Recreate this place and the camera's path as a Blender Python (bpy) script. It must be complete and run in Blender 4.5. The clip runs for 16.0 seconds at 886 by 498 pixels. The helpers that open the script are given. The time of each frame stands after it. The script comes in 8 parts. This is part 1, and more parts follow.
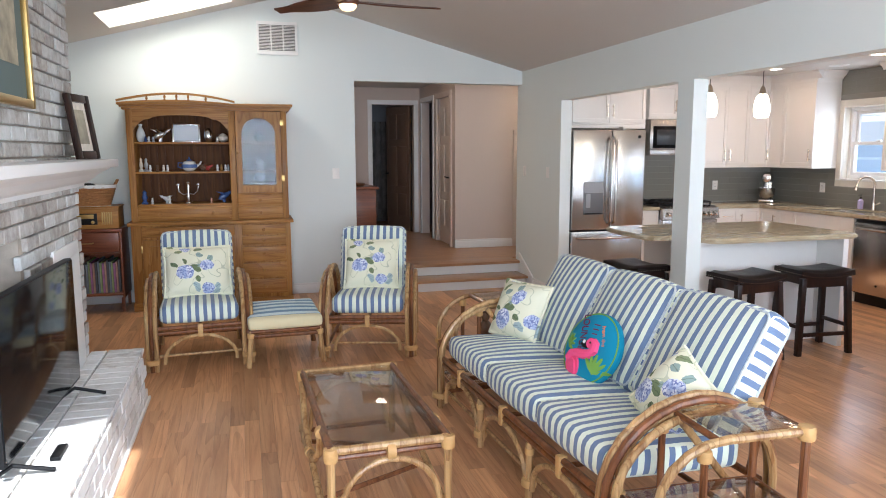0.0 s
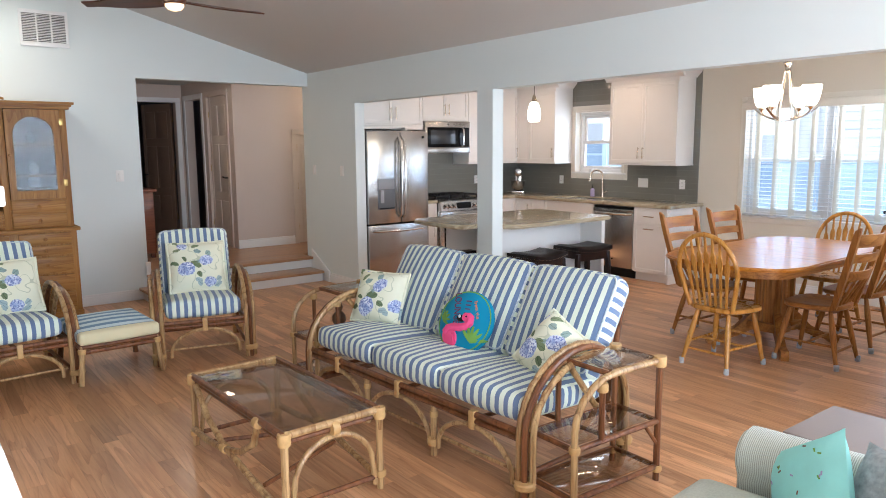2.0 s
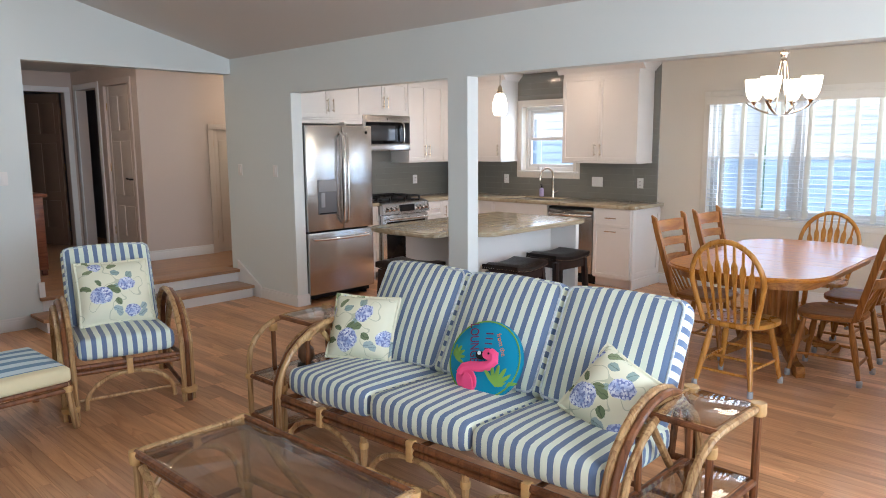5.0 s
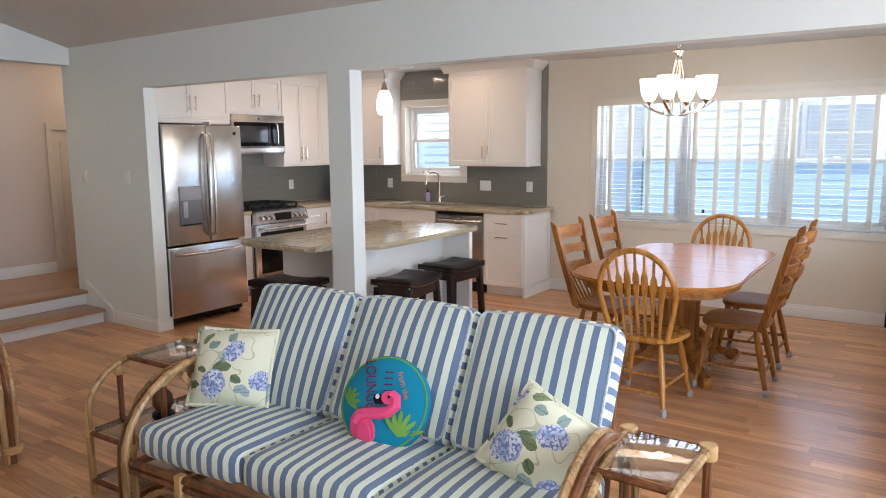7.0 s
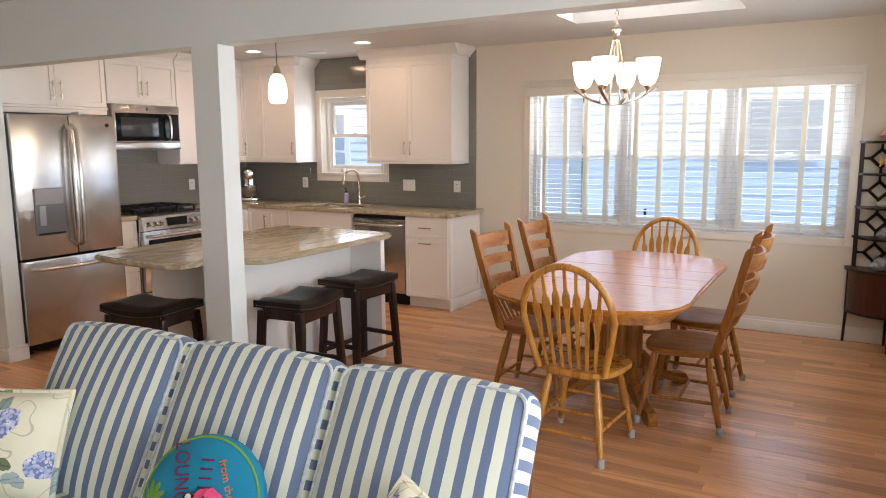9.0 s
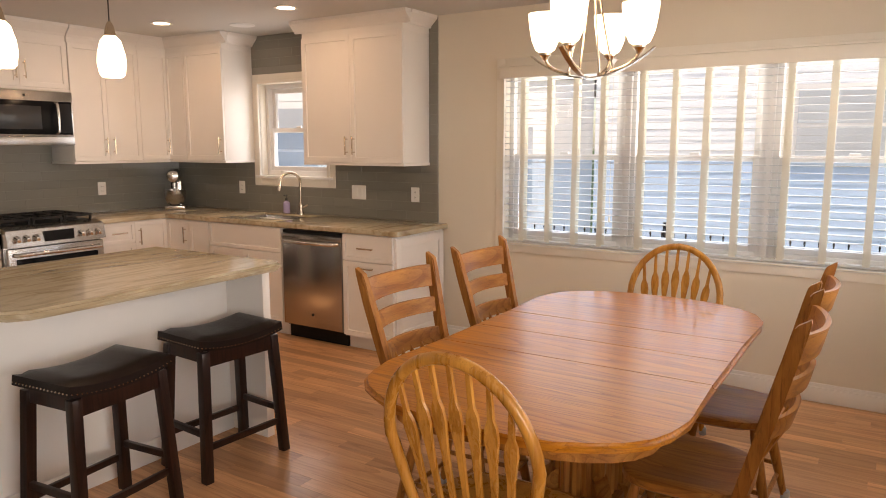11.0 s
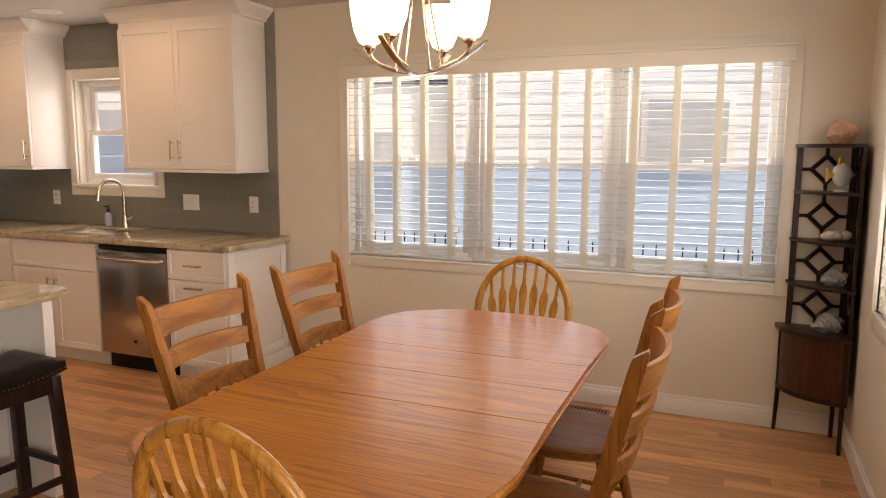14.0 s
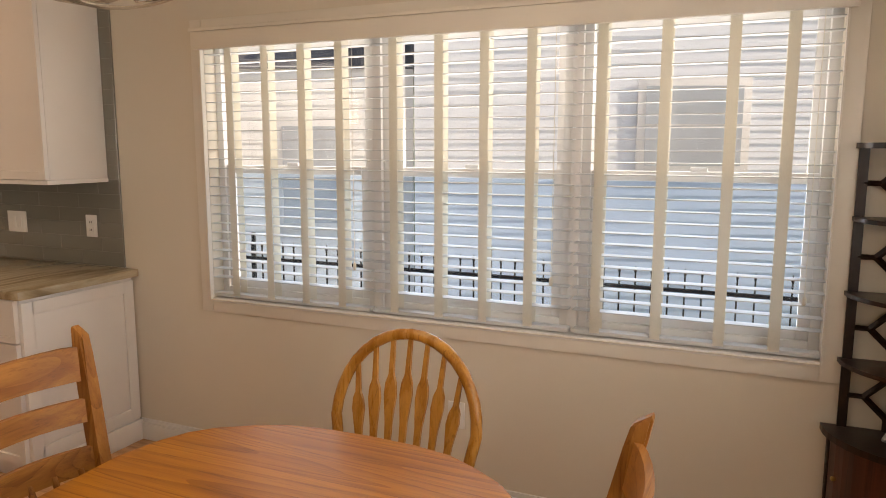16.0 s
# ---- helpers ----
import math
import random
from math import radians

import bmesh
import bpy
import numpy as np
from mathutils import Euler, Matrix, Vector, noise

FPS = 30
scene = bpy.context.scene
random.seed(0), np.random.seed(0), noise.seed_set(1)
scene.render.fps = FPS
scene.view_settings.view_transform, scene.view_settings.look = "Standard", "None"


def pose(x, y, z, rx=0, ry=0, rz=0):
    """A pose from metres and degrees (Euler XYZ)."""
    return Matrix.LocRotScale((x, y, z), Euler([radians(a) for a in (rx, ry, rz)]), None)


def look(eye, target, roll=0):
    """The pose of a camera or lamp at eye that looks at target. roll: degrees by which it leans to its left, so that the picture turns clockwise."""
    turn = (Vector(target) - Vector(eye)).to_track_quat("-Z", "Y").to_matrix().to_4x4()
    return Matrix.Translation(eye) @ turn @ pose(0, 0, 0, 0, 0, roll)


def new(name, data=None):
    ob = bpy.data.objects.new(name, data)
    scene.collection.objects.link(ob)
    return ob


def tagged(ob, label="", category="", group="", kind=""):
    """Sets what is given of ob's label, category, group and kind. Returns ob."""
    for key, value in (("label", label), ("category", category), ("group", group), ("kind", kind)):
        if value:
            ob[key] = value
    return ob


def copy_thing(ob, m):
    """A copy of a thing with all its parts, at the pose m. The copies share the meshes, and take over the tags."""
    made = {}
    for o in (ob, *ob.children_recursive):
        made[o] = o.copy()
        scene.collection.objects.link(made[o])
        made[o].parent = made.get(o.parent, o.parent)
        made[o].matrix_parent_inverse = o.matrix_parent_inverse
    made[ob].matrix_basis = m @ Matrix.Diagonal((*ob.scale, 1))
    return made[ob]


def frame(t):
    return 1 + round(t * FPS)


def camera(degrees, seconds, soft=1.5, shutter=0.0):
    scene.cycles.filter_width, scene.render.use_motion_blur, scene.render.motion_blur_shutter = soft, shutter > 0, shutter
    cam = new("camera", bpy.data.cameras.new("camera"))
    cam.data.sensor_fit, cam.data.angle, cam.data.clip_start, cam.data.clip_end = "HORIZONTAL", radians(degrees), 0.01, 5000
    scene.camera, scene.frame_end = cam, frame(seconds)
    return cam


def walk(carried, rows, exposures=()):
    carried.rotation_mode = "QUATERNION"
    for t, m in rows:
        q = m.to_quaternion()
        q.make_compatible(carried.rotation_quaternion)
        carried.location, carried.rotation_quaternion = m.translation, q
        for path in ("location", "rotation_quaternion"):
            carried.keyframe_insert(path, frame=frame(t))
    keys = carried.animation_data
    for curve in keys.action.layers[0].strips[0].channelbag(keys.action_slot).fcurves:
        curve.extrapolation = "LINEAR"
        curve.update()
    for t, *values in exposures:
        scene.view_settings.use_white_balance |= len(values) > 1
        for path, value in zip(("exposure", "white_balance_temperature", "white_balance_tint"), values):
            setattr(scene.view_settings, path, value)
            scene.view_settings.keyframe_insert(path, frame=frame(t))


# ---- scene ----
cam = camera(64.0, 16.0, soft=1.0)
METRES, EYE, TILT, LEAN, TURN = 7.2, 1.575, 0.0, 0.0, -15.5
ROWS = [
    (0.0, 0.0, 0.0, 0.0, -0.01, -7.88, 0.11),
    (0.5, -0.058, 0.0026, 0.0033, -6.35, -7.98, 0.06),
    (1.0, -0.1035, -0.0141, 0.0096, -12.46, -8.0, 0.24),
    (1.5, -0.1175, -0.0275, 0.0064, -19.53, -8.18, 0.43),
    (2.0, -0.1269, -0.0331, 0.0046, -22.5, -8.22, 0.42),
    (2.5, -0.1335, -0.035, 0.004, -23.54, -8.26, 0.41),
    (3.0, -0.135, -0.0332, 0.004, -24.03, -8.27, 0.38),
    (3.2, -0.1362, -0.0278, 0.0042, -24.09, -8.275, 0.39),
    (5.3, -0.1437, 0.1302, 0.0031, -33.86, -8.41, 0.38),
    (5.5, -0.1379, 0.1439, 0.0025, -36.06, -8.37, 0.36),
    (6.0, -0.1231, 0.1707, 0.0029, -38.67, -8.43, 0.4),
    (6.5, -0.1175, 0.1781, 0.0024, -39.45, -8.3, 0.41),
    (7.0, -0.1132, 0.1758, 0.0025, -40.72, -8.3, 0.43),
    (7.5, -0.1062, 0.1771, 0.002, -42.86, -8.33, 0.4),
    (8.0, -0.087, 0.1906, 0.0024, -44.78, -8.46, 0.39),
    (8.5, -0.0478, 0.2134, 0.0028, -45.09, -8.56, 0.39),
    (9.0, -0.009, 0.2349, -0.0014, -44.99, -8.51, 0.35),
    (9.5, 0.0458, 0.2659, -0.0016, -44.84, -8.67, 0.33),
    (9.7, 0.0669, 0.2754, -0.0037, -44.87, -8.81, 0.39),
    (12.0, 0.2589, 0.3414, -0.0083, -40.4, -7.89, -0.33),
    (12.5, 0.2587, 0.341, -0.0084, -43.19, -7.78, -0.31),
    (13.0, 0.2604, 0.3388, -0.0085, -45.8, -7.78, -0.3),
    (13.5, 0.2631, 0.3382, -0.0087, -49.1, -7.76, -0.26),
    (14.0, 0.2655, 0.3403, -0.009, -52.05, -7.78, -0.26),
    (14.5, 0.2815, 0.3473, -0.0073, -52.83, -7.9, -0.22),
    (15.0, 0.3363, 0.3593, -0.0046, -51.92, -8.12, -0.1),
    (15.5, 0.3971, 0.3799, -0.0049, -51.29, -8.15, -0.12),
    (16.0, 0.4663, 0.4019, -0.0041, -51.25, -8.22, -0.09),
]
EXPOSURES = [(0.0, 0.82, 5550, 10), (2.5, 0.74, 5500, 9), (6.0, 0.63, 5550, 9), (9.5, 0.52, 6500, 14), (12.0, 0.30, 7850, 20), (14.5, 0.25, 7900, 20), (16.0, -0.03, 7750, 17)]
PATH = [(t, pose(0, 0, EYE, TILT, LEAN, TURN) @ pose(METRES * x, METRES * y, METRES * z, 90 + pitch, roll, yaw)) for t, x, y, z, yaw, pitch, roll in ROWS]
walk(cam, PATH, EXPOSURES)

# ---- world, sun, large lights ----
SUN_UP, SUN_TURN = 40.0, 172.0
world = bpy.data.worlds.new("sky")
scene.world = world
world.use_nodes = True
sky = world.node_tree.nodes.new("ShaderNodeTexSky")
sky.sky_type, sky.sun_disc = "NISHITA", False
sky.sun_elevation, sky.sun_rotation = radians(SUN_UP), radians(SUN_TURN)
world.node_tree.links.new(sky.outputs[0], world.node_tree.nodes["Background"].inputs[0])
world.node_tree.nodes["Background"].inputs[1].default_value = 0.15


def lamp(name, kind, m, watts, colour=(1, 1, 1), **settings):
    data = bpy.data.lights.new(name, kind)
    data.energy, data.color = watts, colour
    for key, value in settings.items():
        if key == "size":
            data.shape, data.size, data.size_y = "RECTANGLE", value[0], value[1]
        elif key == "angle":
            data.angle = value
        elif key == "radius":
            data.shadow_soft_size = value
        elif key == "spread":
            data.spread = value
    ob = new(name, data)
    ob.matrix_world = m
    return ob


WARM = (1.0, 0.72, 0.45)
DAY = (0.92, 0.96, 1.0)
sun_way = Vector((math.sin(radians(SUN_TURN)) * math.cos(radians(SUN_UP)), math.cos(radians(SUN_TURN)) * math.cos(radians(SUN_UP)), math.sin(radians(SUN_UP))))
lamp("sun", "SUN", look(sun_way * 30, (0, 0, 0)), 5.0, (1.0, 0.93, 0.82), angle=radians(0.5))
lamp("patio_daylight", "AREA", look((0.4, -2.05, 1.3), (0.1, 3, 0.3)), 158, DAY, size=(3.2, 2.0))
# fill lamp in an added side window that is never in view
lamp("side_fill", "AREA", look((3.12, 0.0, 1.35), (0, 0.4, 1.2)), 24, DAY, size=(1.4, 1.2))
lamp("window_daylight", "AREA", look((6.86, 2.95, 1.45), (3, 2.95, 0.9)), 33, DAY, size=(2.5, 1.2))
lamp("south_window_daylight", "AREA", look((5.1, 1.12, 1.45), (5.1, 4, 0.6)), 34, DAY, size=(1.7, 1.1))
lamp("roof_window_daylight", "AREA", look((-0.66, 7.28, 3.08), (-0.45, 7.5, 2.0)), 12, (1, 0.88, 0.68), size=(0.8, 0.6))
lamp("dining_roof_daylight", "AREA", look((5.57, 2.95, 2.95), (5.57, 2.95, 0)), 2.5, DAY, size=(0.5, 1.1))
lamp("sink_window_daylight", "AREA", look((6.8, 6.36, 1.65), (3, 6.36, 1.2)), 4, DAY, size=(0.6, 0.7))

# ---- materials ----


def nodes_of(name):
    m = bpy.data.materials.new(name)
    m.use_nodes = True
    t = m.node_tree
    return m, t, t.nodes["Principled BSDF"]


def add(t, kind, **values):
    n = t.nodes.new(kind)
    for key, value in values.items():
        if key in n.inputs:
            n.inputs[key].default_value = value
    return n


def maths(t, op, a, b=None):
    n = t.nodes.new("ShaderNodeMath")
    n.operation = op
    for i, v in enumerate((a, b)):
        if v is None:
            continue
        if isinstance(v, (int, float)):
            n.inputs[i].default_value = v
        else:
            t.links.new(v, n.inputs[i])
    return n.outputs[0]


def mix(t, fac, a, b):
    n = t.nodes.new("ShaderNodeMix")
    n.data_type = "RGBA"
    for i, v in ((0, fac), (6, a), (7, b)):
        if isinstance(v, tuple):
            n.inputs[i].default_value = (*v, 1)
        elif isinstance(v, (int, float)):
            n.inputs[i].default_value = v
        else:
            t.links.new(v, n.inputs[i])
    return n.outputs[2]


def ramp(t, fac, stops):
    n = t.nodes.new("ShaderNodeValToRGB")
    el = n.color_ramp.elements
    while len(el) < len(stops):
        el.new(0.5)
    for e, (p, c) in zip(el, stops):
        e.position, e.color = p, (*c, 1)
    t.links.new(fac, n.inputs[0])
    return n.outputs[0]


def coords(t, scale=(1, 1, 1), world_space=False, shift=None):
    if world_space:
        src = t.nodes.new("ShaderNodeNewGeometry").outputs["Position"]
    else:
        src = t.nodes.new("ShaderNodeTexCoord").outputs["Object"]
    if shift is not None:
        v = t.nodes.new("ShaderNodeVectorMath")
        v.operation = "ADD"
        t.links.new(src, v.inputs[0])
        t.links.new(shift, v.inputs[1])
        src = v.outputs[0]
    mp = add(t, "ShaderNodeMapping", Scale=scale)
    t.links.new(src, mp.inputs[0])
    return mp.outputs[0]


def tex(t, kind, vec, **values):
    n = add(t, kind, **values)
    t.links.new(vec, n.inputs["Vector"])
    return n


def bump(t, b, height, strength=0.2, distance=0.01):
    n = add(t, "ShaderNodeBump", Strength=strength, Distance=distance)
    t.links.new(height, n.inputs["Height"])
    t.links.new(n.outputs[0], b.inputs["Normal"])


def shade(c, k):
    return tuple(min(1.0, v * k) for v in c)


def plain(name, colour, rough=0.5, metal=0.0, vary=0.06, scale=6.0, grain=0.15, fine=90.0, coat=0.0):
    """Paint, plastic, metal: colour with slow and fine variation."""
    m, t, b = nodes_of(name)
    vec = coords(t, world_space=False)
    slow = tex(t, "ShaderNodeTexNoise", vec, Scale=scale, Detail=4.0).outputs[0]
    col = mix(t, slow, shade(colour, 1 - vary * 2), shade(colour, 1 + vary * 2))
    t.links.new(col, b.inputs["Base Color"])
    f = tex(t, "ShaderNodeTexNoise", vec, Scale=fine, Detail=3.0).outputs[0]
    bump(t, b, f, grain, 0.002)
    t.links.new(maths(t, "ADD", maths(t, "MULTIPLY", slow, 0.16), rough - 0.08), b.inputs["Roughness"])
    b.inputs["Metallic"].default_value = metal
    b.inputs["Coat Weight"].default_value = coat
    b.inputs["Coat Roughness"].default_value = 0.12
    if metal == 0 and max(colour) < 0.03:
        b.inputs["Specular IOR Level"].default_value = 0.2
    return m


def wood(name, dark, light, axis="x", rough=0.4, size=1.0, coat=0.25, per_piece=False, world_space=False, contrast=1.0, figure=0.16, rings=13.0, pores=0.5):
    """Grained wood, the grain running along the axis."""
    m, t, b = nodes_of(name)
    shift = None
    if per_piece:
        rnd = t.nodes.new("ShaderNodeObjectInfo").outputs["Random"]
        if per_piece == "island":
            rnd = t.nodes.new("ShaderNodeNewGeometry").outputs["Random Per Island"]
        comb = t.nodes.new("ShaderNodeCombineXYZ")
        for i in range(3):
            t.links.new(maths(t, "MULTIPLY", rnd, 37.0 + 11 * i), comb.inputs[i])
        shift = comb.outputs[0]
    long, across = 1.3 * size, 22.0 * size
    s = {"x": (long, across, across), "y": (across, long, across), "z": (across, across, long)}[axis]
    vec = coords(t, s, world_space, shift)
    s2 = {"x": (0.42, 7, 7), "y": (7, 0.42, 7), "z": (7, 7, 0.42)}[axis]
    vec2 = coords(t, tuple(v * size for v in s2), world_space, shift)
    n1 = tex(t, "ShaderNodeTexNoise", vec, Scale=1.0, Detail=6.0, Roughness=0.65, Distortion=0.6).outputs[0]
    w = tex(t, "ShaderNodeTexNoise", vec2, Scale=1.0, Detail=1.0, Distortion=0.3).outputs[0]
    late = maths(t, "POWER", maths(t, "FRACT", maths(t, "MULTIPLY", w, rings)), 3.0)
    f = maths(t, "SUBTRACT", maths(t, "ADD", maths(t, "MULTIPLY", n1, 1 - figure * 0.5), figure * 0.42), maths(t, "MULTIPLY", late, figure))
    mid = tuple((a + c) / 2 for a, c in zip(dark, light))
    col = ramp(t, f, [(0.5 - 0.16 / contrast, dark), (0.5, mid), (0.5 + 0.18 / contrast, light)])
    s3 = {"x": (7, 240, 240), "y": (240, 7, 240), "z": (240, 240, 7)}[axis]
    fleck = tex(t, "ShaderNodeTexNoise", coords(t, s3, world_space, shift), Scale=1.0, Detail=1.0).outputs[0]
    open_pore = maths(t, "MULTIPLY", maths(t, "GREATER_THAN", fleck, 0.60), maths(t, "ADD", maths(t, "MULTIPLY", late, 0.75), 0.25))
    col = mix(t, maths(t, "MULTIPLY", open_pore, pores), col, shade(dark, 0.5))
    if per_piece:
        hue = t.nodes.new("ShaderNodeHueSaturation")
        t.links.new(col, hue.inputs["Color"])
        t.links.new(maths(t, "ADD", maths(t, "MULTIPLY", rnd, 0.46), 0.74), hue.inputs["Value"])
        hue.inputs["Saturation"].default_value = 0.98
        col = hue.outputs[0]
    t.links.new(col, b.inputs["Base Color"])
    t.links.new(maths(t, "ADD", maths(t, "MULTIPLY", n1, 0.2), rough - 0.1), b.inputs["Roughness"])
    bump(t, b, f, 0.08, 0.003)
    b.inputs["Coat Weight"].default_value = coat
    b.inputs["Coat Roughness"].default_value = 0.15
    b.inputs["Specular IOR Level"].default_value = 0.28
    return m


def striped(name, one, two, period=0.054, axis="X", duty=0.5, extra=None):
    """Woven cloth striped across the axis; the end caps carry stripes along the depth."""
    m, t, b = nodes_of(name)
    tc = t.nodes.new("ShaderNodeTexCoord")
    sep = t.nodes.new("ShaderNodeSeparateXYZ")
    t.links.new(tc.outputs["Object"], sep.inputs[0])
    nsep = t.nodes.new("ShaderNodeSeparateXYZ")
    t.links.new(tc.outputs["Normal"], nsep.inputs[0])
    side = maths(t, "GREATER_THAN", maths(t, "ABSOLUTE", nsep.outputs[0]), 0.8)
    along = sep.outputs[1]
    pick = maths(t, "ADD", maths(t, "MULTIPLY", sep.outputs[axis], maths(t, "SUBTRACT", 1.0, side)), maths(t, "MULTIPLY", along, side))
    if axis == "Y":
        pick = sep.outputs[1]
    nz = tex(t, "ShaderNodeTexNoise", coords(t), Scale=9.0, Detail=2.0).outputs[0]
    pick = maths(t, "ADD", pick, maths(t, "MULTIPLY", nz, 0.006))
    fr = maths(t, "FRACT", maths(t, "ADD", maths(t, "DIVIDE", pick, period), 50.0))
    fac = maths(t, "GREATER_THAN", fr, duty)
    col = mix(t, fac, one, two)
    if extra:
        fac2 = maths(t, "LESS_THAN", pick, -0.262)
        col = mix(t, fac2, col, extra)
    weave = tex(t, "ShaderNodeTexNoise", coords(t, (500, 500, 500)), Scale=1.0, Detail=2.0).outputs[0]
    col = mix(t, maths(t, "MULTIPLY", weave, 0.16), col, shade(one, 0.75))
    t.links.new(col, b.inputs["Base Color"])
    b.inputs["Roughness"].default_value = 0.9
    b.inputs["Sheen Weight"].default_value = 0.2
    bump(t, b, maths(t, "ADD", weave, maths(t, "MULTIPLY", nz, 3.0)), 0.25, 0.004)
    return m


def floral(name):
    """Cream chintz: hydrangea heads, grey-green leaves and thin stems, laid out anew on each piece."""
    m, t, b = nodes_of(name)
    rnd = t.nodes.new("ShaderNodeObjectInfo").outputs["Random"]
    turn = t.nodes.new("ShaderNodeCombineXYZ")
    t.links.new(maths(t, "MULTIPLY", maths(t, "SUBTRACT", rnd, 0.5), 0.9), turn.inputs[2])
    mp = t.nodes.new("ShaderNodeMapping")
    t.links.new(coords(t), mp.inputs[0])
    t.links.new(turn.outputs[0], mp.inputs["Rotation"])
    vec = mp.outputs[0]
    warp = tex(t, "ShaderNodeTexNoise", vec, Scale=26.0, Detail=4.0, Roughness=0.6)
    add_v = t.nodes.new("ShaderNodeVectorMath")
    add_v.operation = "MULTIPLY_ADD"
    t.links.new(warp.outputs["Color"], add_v.inputs[0])
    add_v.inputs[1].default_value = (0.030, 0.030, 0.0)
    t.links.new(vec, add_v.inputs[2])
    sep = t.nodes.new("ShaderNodeSeparateXYZ")
    t.links.new(add_v.outputs[0], sep.inputs[0])
    px, py = sep.outputs[0], sep.outputs[1]

    def spot(cx, cy, rx, ry, deg):
        """How far from the middle of a turned ellipse, one at its rim."""
        c, s = math.cos(radians(deg)), math.sin(radians(deg))
        dx, dy = maths(t, "SUBTRACT", px, cx + 0.015), maths(t, "SUBTRACT", py, cy + 0.015)
        u = maths(t, "ADD", maths(t, "MULTIPLY", dx, c / rx), maths(t, "MULTIPLY", dy, s / rx))
        v = maths(t, "ADD", maths(t, "MULTIPLY", dx, -s / ry), maths(t, "MULTIPLY", dy, c / ry))
        return maths(t, "ADD", maths(t, "MULTIPLY", u, u), maths(t, "MULTIPLY", v, v)), v

    col = (0.83, 0.82, 0.63)
    line = tex(t, "ShaderNodeTexNoise", vec, Scale=7.0, Detail=1.0).outputs[0]
    stem = maths(t, "LESS_THAN", maths(t, "ABSOLUTE", maths(t, "SUBTRACT", line, 0.5)), 0.007)
    col = mix(t, maths(t, "MULTIPLY", stem, 0.55), col, (0.36, 0.40, 0.26))
    heads = ((-0.075, -0.06, 0.060), (0.055, 0.045, 0.048), (0.125, -0.115, 0.042), (-0.15, 0.125, 0.036))
    layout = random.Random(11)
    for i in range(17):
        hx, hy, hr = heads[i % 4]
        a = layout.uniform(0, 360)
        far = hr + layout.uniform(0.015, 0.06)
        d, v = spot(hx + far * math.cos(radians(a)), hy + far * math.sin(radians(a)), layout.uniform(0.022, 0.034), layout.uniform(0.013, 0.020), a + layout.uniform(-50, 50))
        tone = ((0.17, 0.22, 0.11), (0.30, 0.40, 0.36), (0.40, 0.50, 0.50), (0.24, 0.29, 0.15))[i % 4]
        vein = maths(t, "LESS_THAN", maths(t, "ABSOLUTE", v), 0.10)
        col = mix(t, maths(t, "LESS_THAN", d, 1.0), col, mix(t, vein, tone, shade(tone, 0.6)))
    petal = tex(t, "ShaderNodeTexVoronoi", vec, Scale=95.0)
    tone = tex(t, "ShaderNodeTexNoise", vec, Scale=30.0, Detail=2.0).outputs[0]
    pale = mix(t, ramp(t, tone, [(0.35, (0.0, 0.0, 0.0)), (0.65, (1.0, 1.0, 1.0))]), (0.33, 0.41, 0.68), (0.80, 0.83, 0.90))
    blue = mix(t, maths(t, "GREATER_THAN", petal.outputs["Distance"], 0.60), pale, (0.20, 0.24, 0.48))
    for hx, hy, hr in heads:
        d, v = spot(hx, hy, hr * 1.1, hr * 0.9, 20)
        col = mix(t, maths(t, "LESS_THAN", d, 1.0), col, blue)
    t.links.new(col, b.inputs["Base Color"])
    b.inputs["Roughness"].default_value = 0.85
    weave = tex(t, "ShaderNodeTexNoise", coords(t, (400, 400, 400)), Scale=1.0).outputs[0]
    folds = tex(t, "ShaderNodeTexNoise", coords(t), Scale=11.0, Detail=2.0).outputs[0]
    bump(t, b, maths(t, "ADD", weave, maths(t, "MULTIPLY", folds, 6.0)), 0.3, 0.004)
    return m


def brushed(name, colour=(0.50, 0.485, 0.47), rough=0.23, axis="z"):
    m, t, b = nodes_of(name)
    s = {"x": (3, 400, 400), "y": (400, 3, 400), "z": (400, 400, 3)}[axis]
    n = tex(t, "ShaderNodeTexNoise", coords(t, s), Scale=1.0, Detail=2.0).outputs[0]
    slow = tex(t, "ShaderNodeTexNoise", coords(t), Scale=3.0).outputs[0]
    t.links.new(mix(t, slow, shade(colour, 0.9), shade(colour, 1.1)), b.inputs["Base Color"])
    t.links.new(maths(t, "ADD", maths(t, "MULTIPLY", n, 0.05), rough - 0.025), b.inputs["Roughness"])
    b.inputs["Metallic"].default_value = 1.0
    b.inputs["Anisotropic"].default_value = 0.3
    bump(t, b, slow, 0.05, 0.02)
    return m


def glowing(name, colour, strength):
    m, t, b = nodes_of(name)
    b.inputs["Base Color"].default_value = (0.9, 0.88, 0.84, 1)
    b.inputs["Emission Color"].default_value = (*colour, 1)
    b.inputs["Emission Strength"].default_value = strength
    b.inputs["Roughness"].default_value = 0.3
    return m


